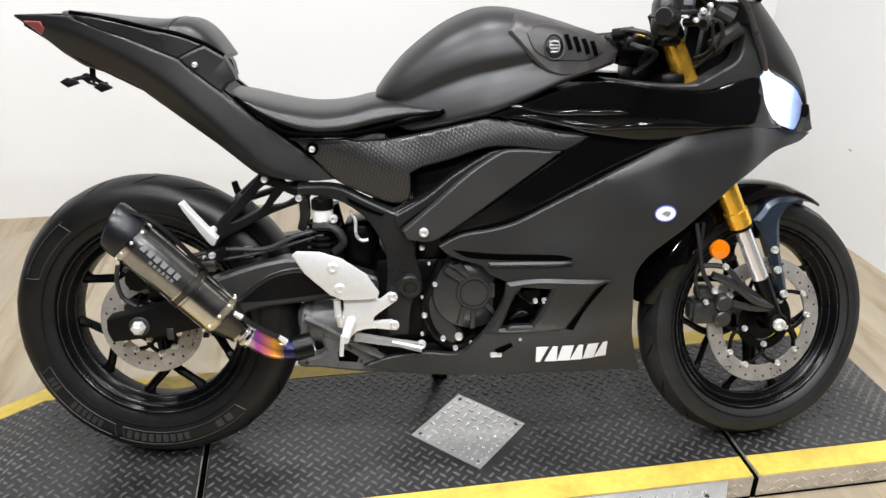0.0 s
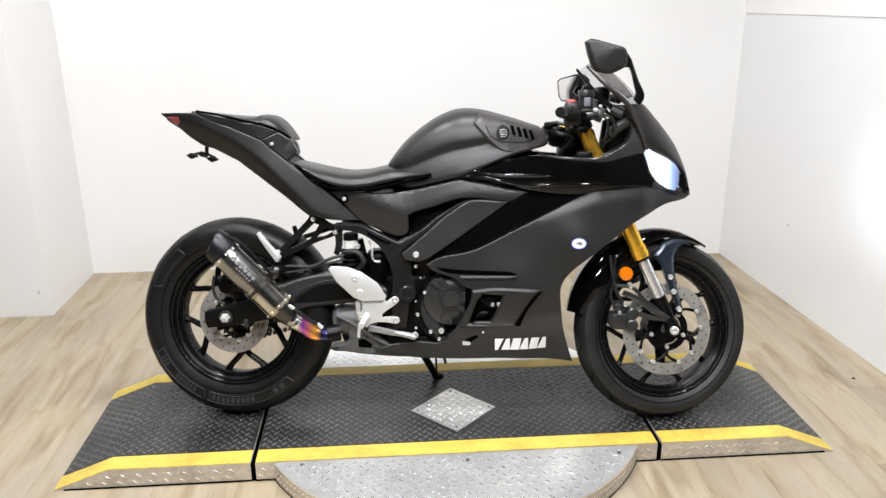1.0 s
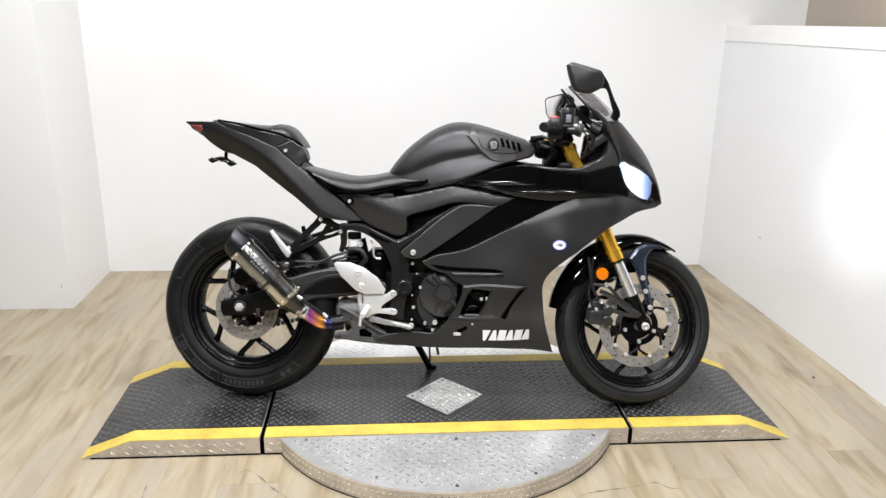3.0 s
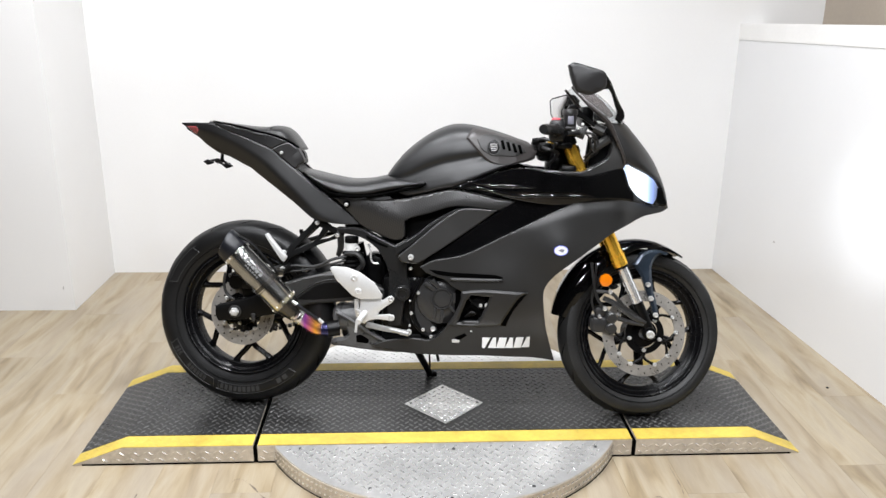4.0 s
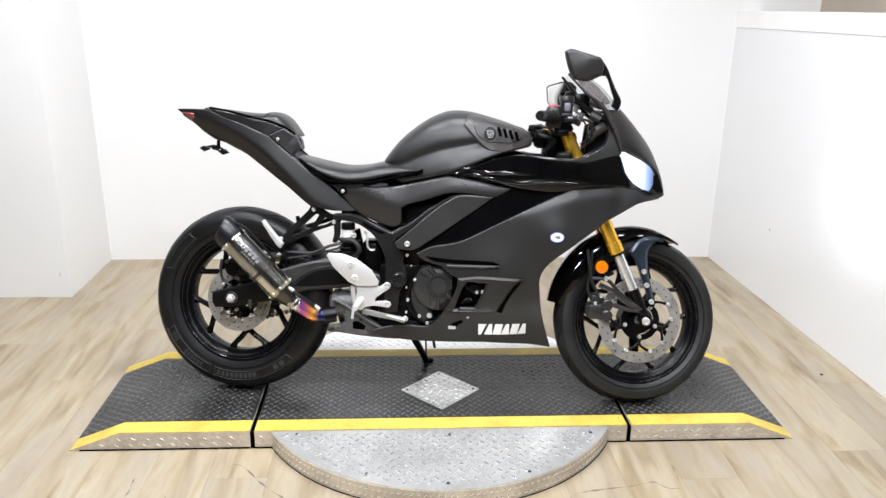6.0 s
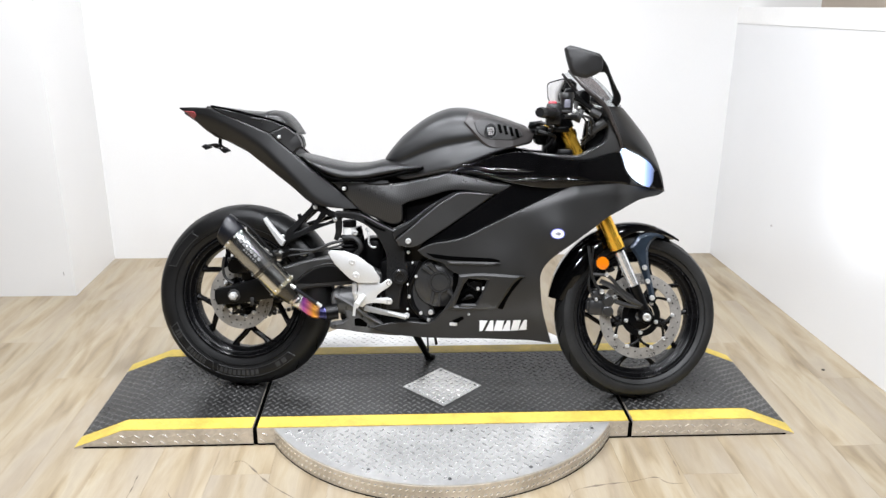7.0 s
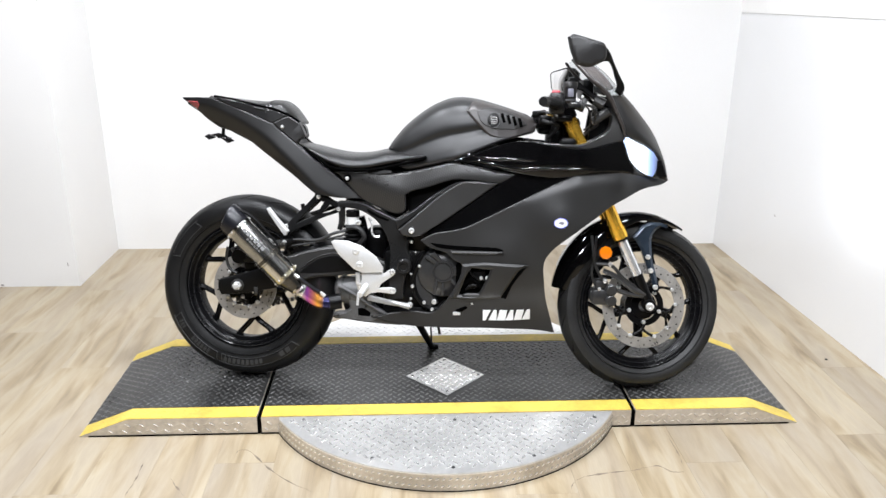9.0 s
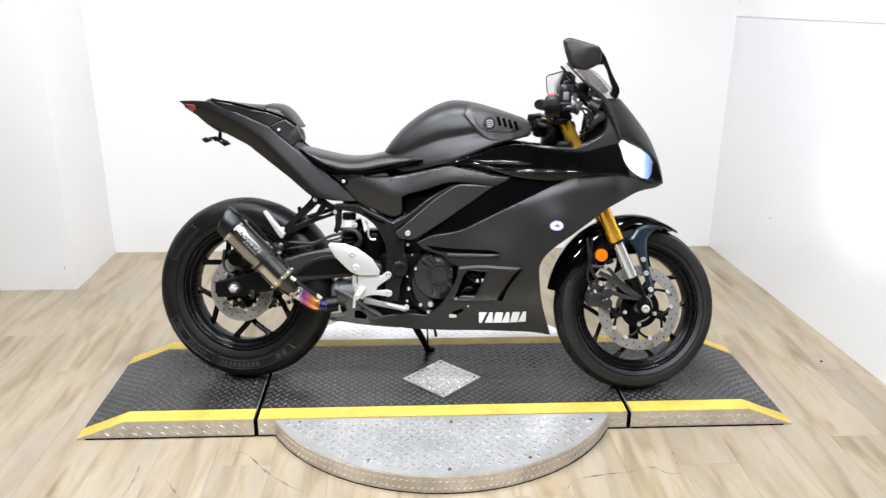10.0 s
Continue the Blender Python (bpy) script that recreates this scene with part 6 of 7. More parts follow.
for k in range(10):
    for f in (0.02, 0.957):
        b = bmesh.new()
        q = 2 * math.pi * k / 10
        sideways = Vector((way.z, 0, -way.x)).normalized()
        p = Vector(on_axis(f)) + 0.0462 * (math.cos(q) * sideways + math.sin(q) * Vector((0, 1, 0)))
        bmesh.ops.create_uvsphere(b, u_segments=8, v_segments=6, radius=0.0035, matrix=Matrix.Translation(p))
        part("rivet", b, STEEL, muf)
sideways = Vector((way.z, 0, -way.x)).normalized()
for count, first, pitch, tilt, high in ((6, 0.12, 0.070, 0.46, 0.0115), (6, 0.24, 0.044, 0.17, 0.006)):
    for k in range(count):
        b = bmesh.new()
        p = Vector(on_axis(first + pitch * k)) + 0.0448 * (math.sin(tilt) * -sideways - math.cos(tilt) * Vector((0, 1, 0)))
        box_at(b, Matrix.Translation(p) @ Matrix.Rotation(math.atan2(-way.z, way.x), 4, "Y") @ Matrix.Rotation(-tilt, 4, "X"), (0.216 * pitch * 0.72, 0.0016, high))
        part("logo_bar", b, GREYMARK, muf, "plain pale block in place of a maker's mark")
mid = bmesh.new()
tube(mid, [on_axis(1.18), (0.252, -0.160, 0.322), (0.285, -0.153, 0.297), (0.318, -0.145, 0.288), (0.35, -0.135, 0.290)], [0.0235, 0.022, 0.0215, 0.021, 0.021], 20, 5)
part("mid_pipe", mid, HEAT, muf, "heat-blued purple and orange pipe")
clamp = bmesh.new()
tube(clamp, [(0.228, -0.188, 0.387), (0.252, -0.185, 0.366), (0.312, -0.172, 0.322)], [0.0055, 0.0062, 0.0055], 10, 4)
clamp = part("clamp_spring", clamp, CAPBLACK, muf, "black sleeved clamp spring")
for a, b in (((0.222, -0.190, 0.391), (0.236, -0.188, 0.380)), ((0.303, -0.175, 0.331), (0.317, -0.172, 0.317))):
    hook = bmesh.new()
    tube(hook, [a, b], [0.0052, 0.0068], 10, 1)
    part("spring_hook", hook, STEEL, clamp, "bright spring end")
gleam = bmesh.new()
tube(gleam, [on_axis(1.24), (0.2445, -0.1625, 0.3295)], 0.0245, 20, 1, True)
part("pipe_collar", gleam, CHROME, muf, "bright steel pipe collar")
joint = bmesh.new()
tube(joint, [(0.325, -0.143, 0.288), (0.362, -0.13, 0.292)], 0.0262, 20, 1)
part("pipe_clamp", joint, ENGINE, muf, "dark pipe clamp")
EX_D = [(0.353, 0.31, 0.112), (0.546, 0.223, 0.13)]
pair("exhaust_cover", [(0.350, 0.340), (0.366, 0.333), (0.405, 0.312), (0.460, 0.276), (0.530, 0.238), (0.587, 0.217), (0.569, 0.208), (0.489, 0.211), (0.431, 0.214), (0.373, 0.220), (0.342, 0.221), (0.330, 0.228), (0.338, 0.238), (0.376, 0.246), (0.392, 0.258), (0.384, 0.282), (0.366, 0.305), (0.352, 0.322)], EX_D, STANDGREY, "worn grey exhaust and side stand cover", thick=0.03, roll=0.006, mirror=False)
add("cover_slot", panel([(0.418, 0.258), (0.436, 0.262), (0.463, 0.247), (0.459, 0.234), (0.420, 0.236)], EX_D, lift=0.001, roll=0.001), GAPSHADE, "dark opening")
for x, z in ((0.352, 0.232), (0.445, 0.268), (0.468, 0.236), (0.548, 0.219)):
    b = bmesh.new()
    bolt(b, x, -depth_at(x, z, EX_D) - 0.001, z, 0.0045, 0.004)
    add("bolt", b, CASTBLACK, "dull bolt head")
rib = bmesh.new()
tube(rib, [(0.352, -0.118, 0.335), (0.40, -0.126, 0.314), (0.46, -0.131, 0.275), (0.53, -0.134, 0.238), (0.585, -0.134, 0.217)], [0.004, 0.005, 0.005, 0.005, 0.003], 8)
add("cover_rib", rib, STANDGREY, "raised rib")
can = bmesh.new()
tube(can, [(0.344, -0.060, 0.312), (0.352, -0.062, 0.313), (0.420, -0.075, 0.306), (0.470, -0.080, 0.290)], [0.034, 0.046, 0.048, 0.040], 28, 4, True)
can = add("collector_can", can, STANDGREY, "scuffed grey exhaust collector can")
for f in (0.06, 0.35):
    hoop = bmesh.new()
    c = Vector((0.352, -0.062, 0.313)).lerp(Vector((0.470, -0.080, 0.290)), f)
    tube(hoop, [c - Vector((0.004, 0, -0.0006)), c + Vector((0.004, 0, -0.0006))], 0.0492, 28, 1, True)
    part("can_band", hoop, CASTBLACK, can, "thin grey band")
filler = bmesh.new()
box(filler, (0.36, -0.085, 0.235), (0.60, 0.06, 0.34), 0.02)
add("collector_box", filler, ENGINE, "dark exhaust collector")
stand = bmesh.new()
tube(stand, [(0.565, 0.10, 0.215), (0.592, 0.13, 0.160), (0.648, 0.190, 0.036)], [0.015, 0.0135, 0.011], 12, 2)
box(stand, (0.548, 0.085, 0.185), (0.590, 0.12, 0.235), 0.008)
stand = add("side_stand", stand, PLASTIC, "black side stand resting on the deck")
shoe = bmesh.new()
tube(shoe, [(0.636, 0.192, 0.034), (0.668, 0.204, 0.030)], [0.015, 0.012], 12, 1)
part("stand_foot", shoe, PLASTIC, stand)
coil = bmesh.new()
tube(coil, [(0.578 + 0.068 * k / 60 * 0.6 + 0.006 * math.cos(k * 1.3), 0.118 + 0.048 * k / 60 + 0.006 * math.sin(k * 1.3), 0.196 - 0.10 * k / 60) for k in range(61)], 0.0016, 5, 1)
part("stand_spring", coil, CASTBLACK, stand, "dark return spring")
stub = bmesh.new()
tube(stub, [(0.646, 0.07, 0.23), (0.650, 0.09, 0.14), (0.652, 0.10, 0.088)], 0.0032, 8, 2)
tube(stub, [(0.668, 0.07, 0.23), (0.676, 0.09, 0.15), (0.682, 0.10, 0.115)], 0.005, 8, 2)
add("drain_hose", stub, CABLE, "thin black drain hoses")

# --- front end ---
def set_over(ob, inward):
    """Move a part inwards by scaling about the camera's late eye, keeping its view."""
    k = 1 + inward / 2.56
    ob.matrix_local = Matrix.Translation((0.8306 * (1 - k), -2.6705 * (1 - k), 0.9317 * (1 - k))) @ Matrix.Scale(k, 4)


fork_way = Vector((1.386 - 1.083, 0, 0.290 - 0.918))
for s in (-1, 1):
    y = -0.110 if s < 0 else 0.075

    def fork_at(f):
        return (1.083 + fork_way.x * f, y, 0.918 + fork_way.z * f)
    bm = bmesh.new()
    tube(bm, [fork_at(0.03 if s < 0 else 0.1), fork_at(0.60)], 0.0225, 20, 1, True)
    tube(bm, [fork_at(0.60), fork_at(0.64)], 0.0245, 20, 1, True)
    fork = add("fork_leg", bm, GOLD, "gold anodised upside-down fork leg")
    for f, r, metal in ((0.595, 0.0255, GOLD), (0.622, 0.0252, GOLD), (0.645, 0.0235, ENGINE)):
        bm = bmesh.new()
        tube(bm, [fork_at(f - 0.006), fork_at(f + 0.006)], r, 20, 1, True)
        part("collar_ring", bm, metal, fork)
    bm = bmesh.new()
    tube(bm, [fork_at(0.64), fork_at(0.86)], 0.0175, 18, 1, True)
    part("slider", bm, CHROME, fork, "bright chrome fork slider")
    bm = bmesh.new()
    tube(bm, [fork_at(0.83), fork_at(0.93), fork_at(0.985)], [0.0185, 0.0165, 0.0165], 16, 2, True)
    spin(bm, [(0.020, y - 0.022), (0.022, y - 0.018), (0.022, y + 0.018), (0.008, y + 0.02), (0.008, y - 0.022)], (1.378, 0, 0.296), 24)
    part("axle_clamp", bm, ENGINE, fork, "black fork foot")
    bm = bmesh.new()
    tube(bm, [fork_at(-0.05 if s < 0 else 0.06), fork_at(0.02 if s < 0 else 0.08), fork_at(0.038 if s < 0 else 0.1)], [0.025, 0.0285, 0.0275] if s < 0 else 0.02, 18, 1, True)
    part("fork_cap", bm, ENGINE, fork)
    set_over(fork, 0.024)
axle = bmesh.new()
spin(axle, [(0.013, -0.132), (0.013, -0.142), (0.011, -0.144), (0.006, -0.144), (0.005, -0.138), (0.0005, -0.138)], (1.378, 0, 0.296), 20, close=False)
set_over(add("front_axle", axle, STEEL, "bright front axle end"), 0.026)
yoke = bmesh.new()
box(yoke, (1.07, -0.125, 0.80), (1.12, 0.125, 0.835), 0.01)
box(yoke, (1.055, -0.125, 0.885), (1.105, 0.125, 0.905), 0.008)
box(yoke, (1.03, -0.05, 0.75), (1.14, 0.05, 0.90), 0.02)
box(yoke, (1.002, -0.055, 0.842), (1.075, 0.055, 0.898), 0.012)
box(yoke, (1.040, -0.06, 0.80), (1.085, 0.09, 0.87), 0.012)
add("fork_yoke", yoke, ENGINE, "black fork yokes")
fend = bmesh.new()
loops = []
for i in range(41):
    deg = 62 + (168 - 62) * i / 40
    a = radians(deg)
    top = float(np.interp(deg, [62, 72, 82, 92, 102, 125, 150, 168], [0.295, 0.304, 0.312, 0.317, 0.319, 0.319, 0.313, 0.308]))
    t = abs(i - 20) / 20
    side_drop = float(np.interp(deg, [62, 78, 95, 112, 140, 168], [0.008, 0.020, 0.030, 0.056, 0.066, 0.048]))
    ww = 0.064 * (1 - 0.35 * max(0, t - 0.6) / 0.4)
    shape = ((top - side_drop, -1.0), (top - side_drop * 0.5, -0.94), (top - 0.003, -0.6), (top, 0), (top - 0.003, 0.6), (top - side_drop * 0.5, 0.94), (top - side_drop, 1.0), (top - side_drop - 0.003, 0.97), (top - side_drop * 0.5 - 0.003, 0.88), (top - 0.007, 0.55), (top - 0.004, 0), (top - 0.007, -0.55), (top - side_drop * 0.5 - 0.003, -0.88), (top - side_drop - 0.003, -0.97))
    loops.append([(FRONT_AXLE[0] + r * math.cos(a), FRONT_AXLE[1] + ww * y, FRONT_AXLE[2] + r * math.sin(a)) for r, y in shape])
rings(fend, loops)
fender = add("front_fender", fend, GLOSS, "gloss black front mudguard", smooth=50)
tilted(fender, FRONT_AXLE, -7, 9)
GUARD_D = [(1.33, 0.53, 0.082), (1.38, 0.556, 0.068), (1.43, 0.55, 0.055), (1.385, 0.45, 0.086), (1.40, 0.35, 0.10)]
guard = panel([(1.321, 0.514), (1.338, 0.532), (1.352, 0.551), (1.380, 0.562), (1.417, 0.559), (1.440, 0.548), (1.413, 0.545), (1.396, 0.533), (1.385, 0.511), (1.386, 0.466), (1.392, 0.431), (1.403, 0.389), (1.413, 0.335), (1.399, 0.332), (1.384, 0.389), (1.367, 0.432), (1.347, 0.480)], GUARD_D, roll=0.009, thick=0.03, step=0.015)
guard = add("fender_stay", guard, STAYGLOSS, "gloss black mudguard side stay with a bluish reflection painted in")
set_over(guard, 0.026)
for x, z in ((1.373, 0.450), (1.384, 0.405), (1.400, 0.352)):
    b = bmesh.new()
    bolt(b, x, -depth_at(x, z, GUARD_D) - 0.004, z, 0.0085)
    part("bolt", b, STEEL, guard, "bright bolt head")
calf = bmesh.new()
box(calf, (1.190, -0.118, 0.290), (1.262, -0.058, 0.345), 0.014)
box(calf, (1.200, -0.112, 0.345), (1.245, -0.07, 0.375), 0.01)
for z in (0.308, 0.344):
    spin(calf, [(0.018, -0.105), (0.018, -0.126), (0.014, -0.129), (0.0005, -0.129)], (1.254, 0, z), 20, close=False)
calf = add("front_caliper", calf, COVERCAST, "black front brake caliper")
set_over(calf, 0.02)
b = bmesh.new()
tube(b, [(1.225, -0.115, 0.408), (1.270, -0.118, 0.388), (1.321, -0.118, 0.350), (1.365, -0.112, 0.332)], [0.008, 0.009, 0.010, 0.011], 10, 4)
tube(b, [(1.275, -0.115, 0.342), (1.315, -0.115, 0.330), (1.360, -0.112, 0.325)], 0.008, 8, 4)
box(b, (1.186, -0.108, 0.300), (1.206, -0.075, 0.338), 0.006)
part("caliper_bracket", b, COVERCAST, calf, "dark grey caliper bracket")
for x, z, r in ((1.232, 0.373, 0.008), (1.215, 0.347, 0.006), (1.25, 0.352, 0.006)):
    b = bmesh.new()
    bolt(b, x, -0.122, z, r)
    part("bolt", b, STEEL, calf)
hoses = bmesh.new()
tube(hoses, [(1.185, -0.10, 0.52), (1.19, -0.118, 0.47), (1.20, -0.12, 0.42), (1.222, -0.12, 0.38)], 0.005, 8)
tube(hoses, [(1.20, -0.115, 0.43), (1.25, -0.12, 0.425), (1.29, -0.12, 0.385), (1.335, -0.115, 0.352)], 0.006, 8)
tube(hoses, [(1.20, -0.10, 0.52), (1.195, -0.11, 0.45), (1.188, -0.115, 0.40), (1.20, -0.115, 0.36)], 0.004, 8)
set_over(add("front_brake_hose", hoses, CABLE, "black front brake hoses"), 0.018)
refl = bmesh.new()
spin(refl, [(0.0208, -0.106), (0.0208, -0.114), (0.0192, -0.118), (0.012, -0.1195), (0.0005, -0.120)], (1.231, 0, 0.466), 28, close=False)
refl = add("side_reflector", refl, ORANGE, "round orange side reflector")
b = bmesh.new()
tube(b, [(1.231, -0.108, 0.466), (1.255, -0.10, 0.44), (1.27, -0.1, 0.45)], 0.008, 8, 2)
part("reflector_stem", b, PLASTIC, refl)
b = bmesh.new()
bolt(b, 1.247, -0.117, 0.428, 0.007)
part("bolt", b, STEEL, refl)

# handlebar, controls, mirrors, dash
bar = bmesh.new()
tube(bar, [(1.07, -0.10, 0.905), (1.055, -0.17, 0.925), (1.028, -0.25, 0.945)], 0.011, 10, 3)
bar = add("handlebar", bar, ENGINE, "black clip-on handlebar")
other = bmesh.new()
tube(other, [(1.07, 0.10, 0.895), (1.06, 0.17, 0.885), (1.035, 0.33, 0.872)], 0.011, 10, 3)
add("handlebar", other, ENGINE, "black clip-on handlebar")
for line in ([(1.058, -0.20, 0.940), (1.028, -0.26, 0.945), (1.002, -0.318, 0.946)], [(1.06, 0.20, 0.883), (1.05, 0.26, 0.878), (1.036, 0.318, 0.873)]):
    grip = bmesh.new()
    tube(grip, line, [0.0145, 0.0152, 0.0148], 16, 2)
    end = Vector(line[2]) + (Vector(line[2]) - Vector(line[1])).normalized() * 0.018
    grip = part("grip", grip, RUBBER, bar, "black rubber grip")
    ribs = bmesh.new()
    for k in range(9):
        c = Vector(line[0]).lerp(Vector(line[2]), 0.12 + 0.095 * k)
        d = (Vector(line[2]) - Vector(line[0])).normalized() * 0.0022
        tube(ribs, [c - d, c + d], 0.0160, 14, 1, True)
    part("grip_rib", ribs, RUBBER, grip)
    weight = bmesh.new()
    tube(weight, [line[2], end], [0.0160, 0.0135], 16, 1)
    weight = part("bar_end", weight, SWITCHBLACK, grip, "dark grey bar end weight")
switch = bmesh.new()
box(switch, (1.024, -0.215, 0.908), (1.070, -0.165, 0.976), 0.012)
switch = part("switch_housing", switch, SWITCHBLACK, bar, "black switch housing")
seam_line = bmesh.new()
box(seam_line, (1.0225, -0.2165, 0.940), (1.0715, -0.1635, 0.9425))
part("housing_seam", seam_line, GAPSHADE, switch)
for z in (0.925, 0.957):
    knob = bmesh.new()
    tube(knob, [(1.044, -0.213, z), (1.042, -0.222, z)], [0.0075, 0.006], 12, 1)
    part("switch_button", knob, WELL, switch, "dark grey push button")
red = bmesh.new()
box(red, (1.030, -0.207, 0.968), (1.056, -0.178, 0.981), 0.005)
part("kill_switch", red, REDPLASTIC, bar, "dull red engine stop switch")
lever = bmesh.new()
tube(lever, [(1.10, -0.15, 0.93), (1.115, -0.20, 0.935), (1.085, -0.28, 0.935), (1.06, -0.34, 0.935)], [0.009, 0.008, 0.006, 0.007], 10, 4)
part("brake_lever", lever, ENGINE, bar, "black brake lever")
master = bmesh.new()
box(master, (1.066, -0.19, 0.945), (1.109, -0.14, 0.955), 0.004)
rings(master, [[(1.088 + r * math.cos(i * math.pi / 8), -0.165 + r * math.sin(i * math.pi / 8), z) for i in range(16)] for r, z in ((0.012, 0.952), (0.020, 0.955), (0.0205, 0.992), (0.0225, 0.993), (0.0225, 1.002), (0.020, 1.005))])
tank_front = part("front_reservoir", master, WELL, bar, "smoky black front brake fluid reservoir")
window = bmesh.new()
box(window, (1.080, -0.1875, 0.962), (1.098, -0.183, 0.987), 0.002)
part("level_window", window, GREYDECAL, tank_front, "pale grey fluid level window")
lid = bmesh.new()
rings(lid, [[(1.088 + r * math.cos(i * math.pi / 8), -0.165 + r * math.sin(i * math.pi / 8), z) for i in range(16)] for r, z in ((0.0235, 0.991), (0.0238, 1.003), (0.021, 1.008))])
part("lid", lid, GREYPLASTIC, tank_front, "grey reservoir lid")
metal = bmesh.new()
tube(metal, [(1.105, -0.20, 0.935), (1.125, -0.205, 0.94)], 0.014, 10, 1)
tube(metal, [(1.12, -0.19, 0.92), (1.135, -0.18, 0.955)], 0.008, 10, 1)
part("lever_perch", metal, CASTBLACK, bar, "dark metal lever perch")
leads = bmesh.new()
for dx, dy, end in ((0, 0, 0.86), (0.012, -0.02, 0.84), (0.024, 0.02, 0.85)):
    tube(leads, [(1.10 + dx, -0.17 + dy, 0.94), (1.145 + dx, -0.16 + dy, 0.93), (1.16 + dx, -0.13, 0.88), (1.145, -0.09, end)], 0.003, 8)
tube(leads, [(0.985, -0.06, 0.905), (1.01, -0.10, 0.915), (1.05, -0.12, 0.90), (1.04, -0.08, 0.85)], 0.005, 8)
tube(leads, [(0.985, -0.02, 0.90), (1.02, -0.12, 0.885), (1.06, -0.11, 0.87), (1.03, -0.08, 0.83)], 0.006, 8)
for x, y, z, r in ((1.108, -0.205, 0.952, 0.006), (1.122, -0.2, 0.962, 0.005), (1.098, -0.2, 0.936, 0.005)):
    b = bmesh.new()
    bolt(b, x, y - 0.01, z, r)
    part("bolt", b, STEEL, bar, "bright bolt head")
add("control_cable", leads, CABLE, "black control cables")
lock = bmesh.new()
box(lock, (0.985, -0.06, 0.86), (1.05, 0.06, 0.90), 0.012)
box(lock, (1.0, -0.11, 0.875), (1.04, -0.06, 0.905), 0.008)
tube(lock, [(0.985, -0.07, 0.905), (1.02, -0.09, 0.912)], [0.012, 0.01], 10, 1)
add("ignition_block", lock, ENGINE, "dark ignition lock and cable guides")
goldnut = bmesh.new()
tube(goldnut, [(1.03, -0.085, 0.90), (1.045, -0.09, 0.905)], 0.007, 8, 1)
add("adjuster_nut", goldnut, GOLD, "small gold adjuster")
dash = bmesh.new()
box(dash, (1.135, -0.07, 0.955), (1.175, 0.07, 1.02), 0.012)
dash = add("instrument_panel", dash, PLASTIC, "black instrument panel behind the screen")
ducts = bmesh.new()
tube(ducts, [(1.17, -0.12, 0.955), (1.20, -0.125, 0.94)], [0.016, 0.018], 10, 1)
tube(ducts, [(1.165, -0.125, 0.885), (1.215, -0.125, 0.92)], [0.014, 0.016], 10, 1)
part("fairing_bracket", ducts, GREYPLASTIC, dash, "grey fairing brackets")
MIRROR = [(1.065, 1.132), (1.081, 1.139), (1.13, 1.126), (1.168, 1.114), (1.177, 1.095), (1.175, 1.071), (1.163, 1.06), (1.134, 1.048), (1.109, 1.051), (1.089, 1.059), (1.074, 1.094)]


def mirror_head(outline, name, label):
    """A mirror shell with its glass set into the face toward -y, about its own middle."""
    flat = [((x - 1.12) * 0.9, (z - 1.10) * 0.94) for x, z in outline]
    head = add(name, slab(flat, -0.008, 0.03, 0.006), PLASTIC, label)
    part("mirror_glass", slab([(x * 0.92, z * 0.93) for x, z in flat], -0.0105, -0.006, 0.0008), MIRRORGLASS, head, "mirror glass")
    border = bmesh.new()
    tube(border, [(x * 0.95, -0.0095, z * 0.95) for x, z in flat + flat[:1]], 0.0024, 6, 1)
    part("mirror_rim", border, PLASTIC, head, "thin black mirror rim")
    back = bmesh.new()
    rings(back, [[(x * f, y, z * f) for x, z in flat] for f, y in ((0.98, 0.03), (0.8, 0.05), (0.45, 0.06))])
    part("mirror_shell", back, PLASTIC, head, "rounded black mirror shell")
    return head


near_d = [(1.123, 1.099, 0.318), (1.065, 1.137, 0.288), (1.175, 1.09, 0.285), (1.13, 1.055, 0.296), (1.11, 1.14, 0.285), (1.15, 1.12, 0.296), (1.09, 1.08, 0.30)]
near = add("mirror", panel(MIRROR, near_d, thick=0.03, roll=0.008, step=0.012), WELL, "black rear-view mirror on a slim stem", smooth=60)
part("mirror_glass", slab([(1.12 + (x - 1.12) * 0.93, 1.10 + (z - 1.10) * 0.92) for x, z in MIRROR], -0.272, -0.264, 0.0008), MIRRORGLASS, near, "mirror glass")
stem_d = [(1.172, 1.101, 0.27), (1.249, 0.981, 0.13)]
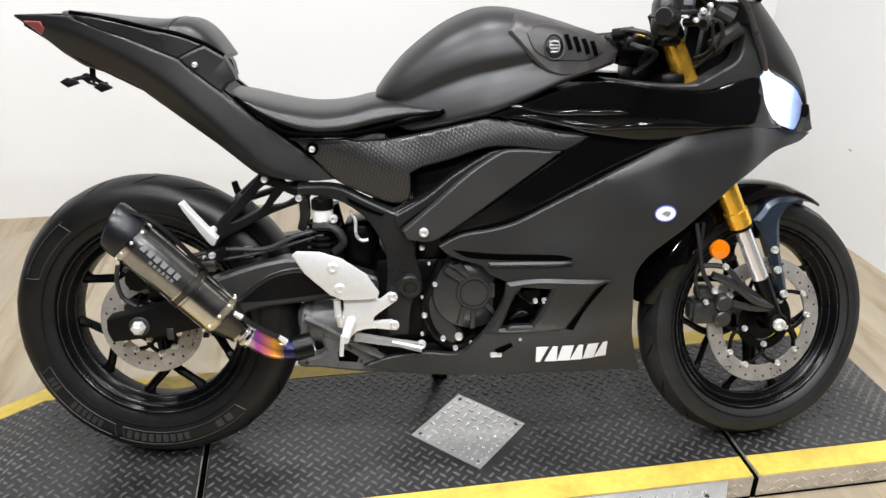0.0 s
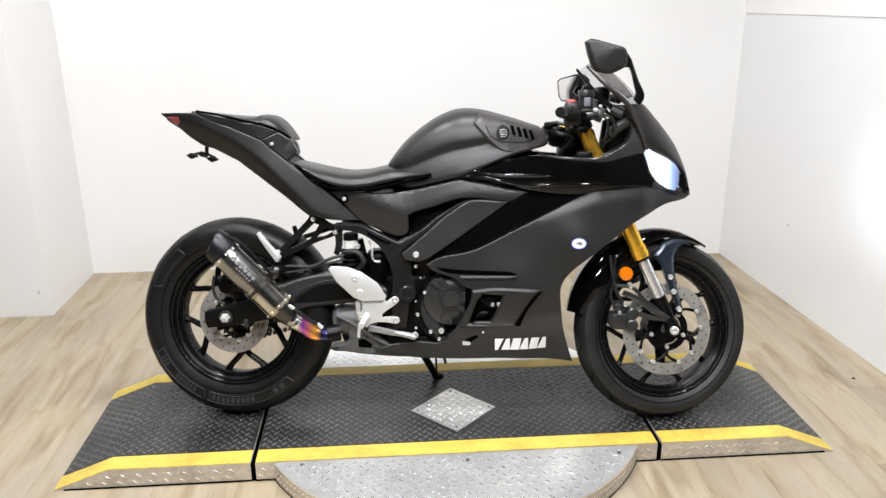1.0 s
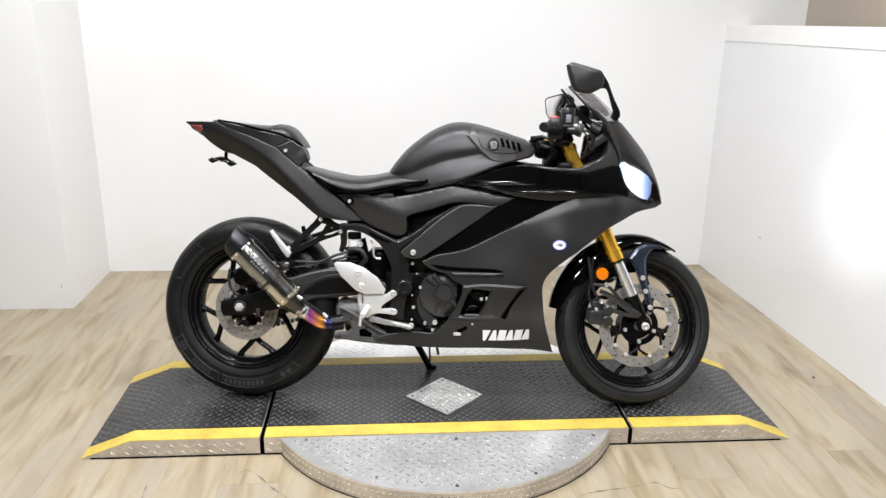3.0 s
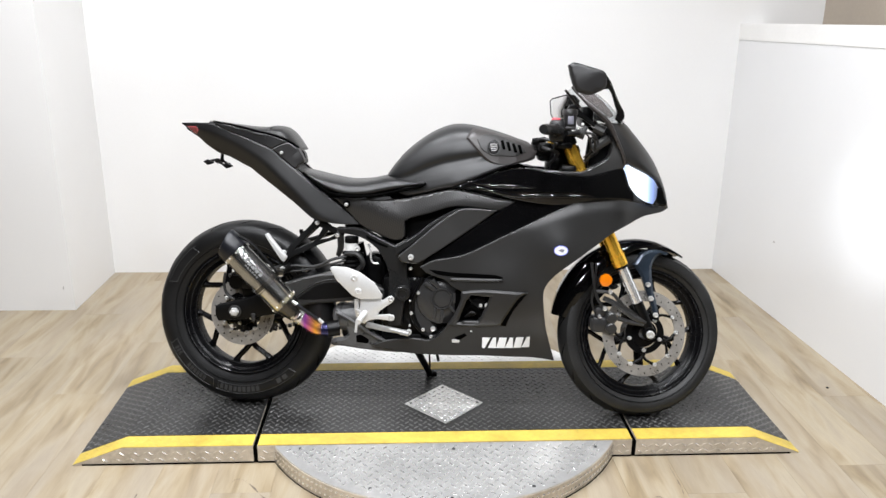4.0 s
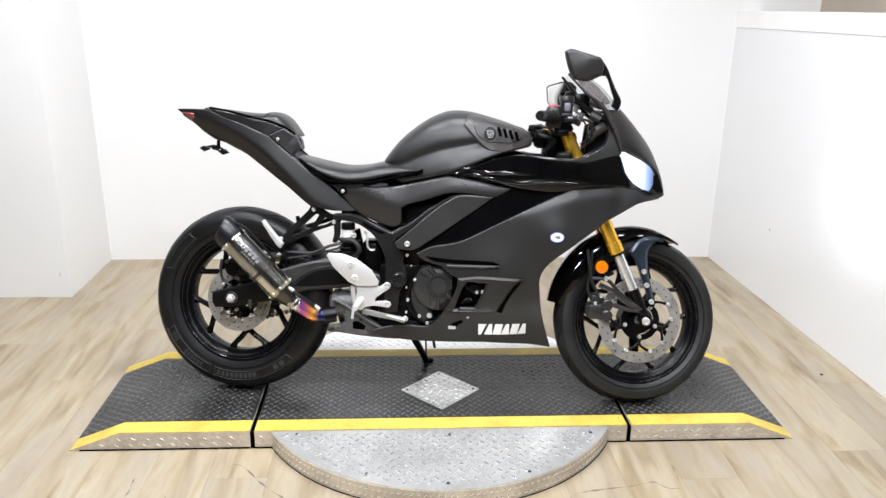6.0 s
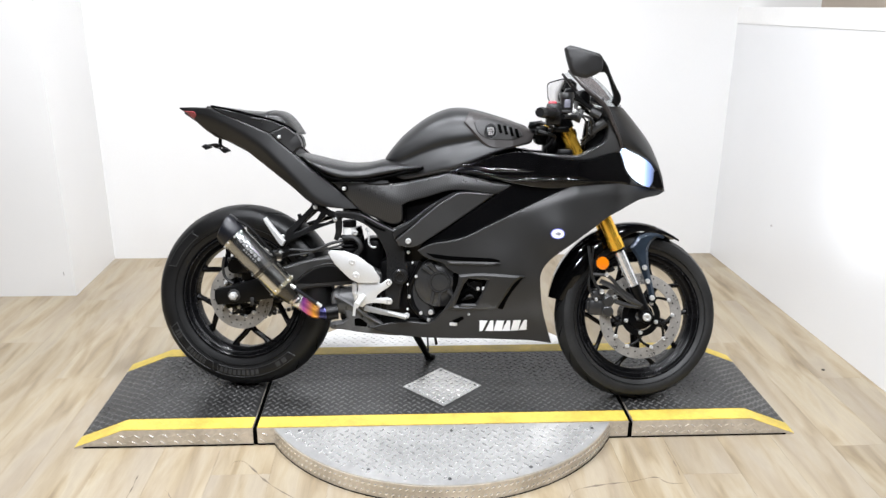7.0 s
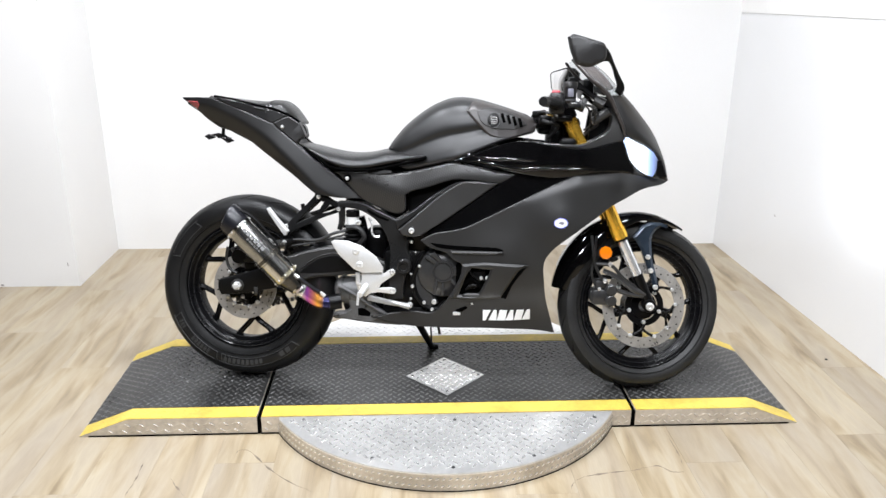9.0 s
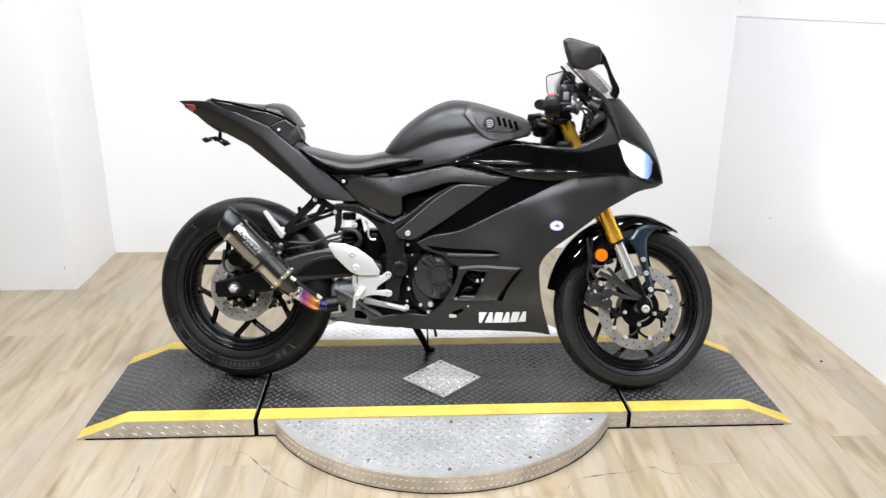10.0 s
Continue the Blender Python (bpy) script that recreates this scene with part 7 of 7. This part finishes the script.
add("mirror_stem", panel([(1.168, 1.120), (1.193, 1.089), (1.209, 1.064), (1.254, 1.007), (1.259, 0.985), (1.248, 0.966), (1.231, 0.981), (1.236, 1.003), (1.207, 1.052), (1.193, 1.067), (1.168, 1.066)], stem_d, thick=0.02, roll=0.005), PLASTIC, "black mirror stem")
far = mirror_head([(1.06, 1.125), (1.075, 1.134), (1.160, 1.147), (1.178, 1.136), (1.170, 1.062), (1.155, 1.050), (1.085, 1.052), (1.068, 1.070)], "mirror", "black rear-view mirror on a slim stem")
far.matrix_local = pose(1.104, 0.29, 1.026, 0, 0, -53)
stem = bmesh.new()
tube(stem, [(1.13, 0.27, 1.02), (1.19, 0.23, 1.0), (1.24, 0.14, 0.985)], [0.012, 0.011, 0.014], 10, 4)
add("mirror_stem", stem, PLASTIC, "black mirror stem")

# the lit headlight
beam = bpy.data.lights.new("beam", "SPOT")
beam.energy, beam.spot_size, beam.spot_blend, beam.shadow_soft_size, beam.color = 20, radians(42), 1.0, 0.03, (0.85, 0.92, 1.0)
beam = new("headlight_beam", beam)
beam.matrix_world = look((1.42, -0.30, 0.82), (2.26, 0.08, 0.66))

# --- floor planks, the last and most numerous pieces ---
floor = bpy.data.objects["floor"]
PW, PL = 0.178, 1.22
def plank_of(low, high):
    """A plank that runs from low to high along its own length."""
    bm = solid_box((-PW / 2 + 0.0002, low + 0.0002, -0.006), (PW / 2 - 0.0002, high - 0.0002, 0.0), 0.0003)
    mesh = bpy.data.meshes.new("plank")
    bm.to_mesh(mesh)
    bm.free()
    mesh.materials.append(WOOD)
    return mesh


whole = plank_of(-PL / 2, PL / 2)
for i in range(-23, 15):
    off = (i * 0.37) % 1.0
    x = 0.03 + i * PW
    far_end = BACK + 0.05 if x > LEFT - 0.1 else FRONTWALL + 0.05
    for j in range(-7, 2):
        y = (j + off) * PL
        low, high = max(-PL / 2, -7.5 - y), min(PL / 2, far_end - y)
        if high - low < 0.03:
            continue
        ob = new("plank", whole if high - low > PL - 0.001 else plank_of(low, high))
        ob.parent = floor
        ob.location = (x, y, 0.0)
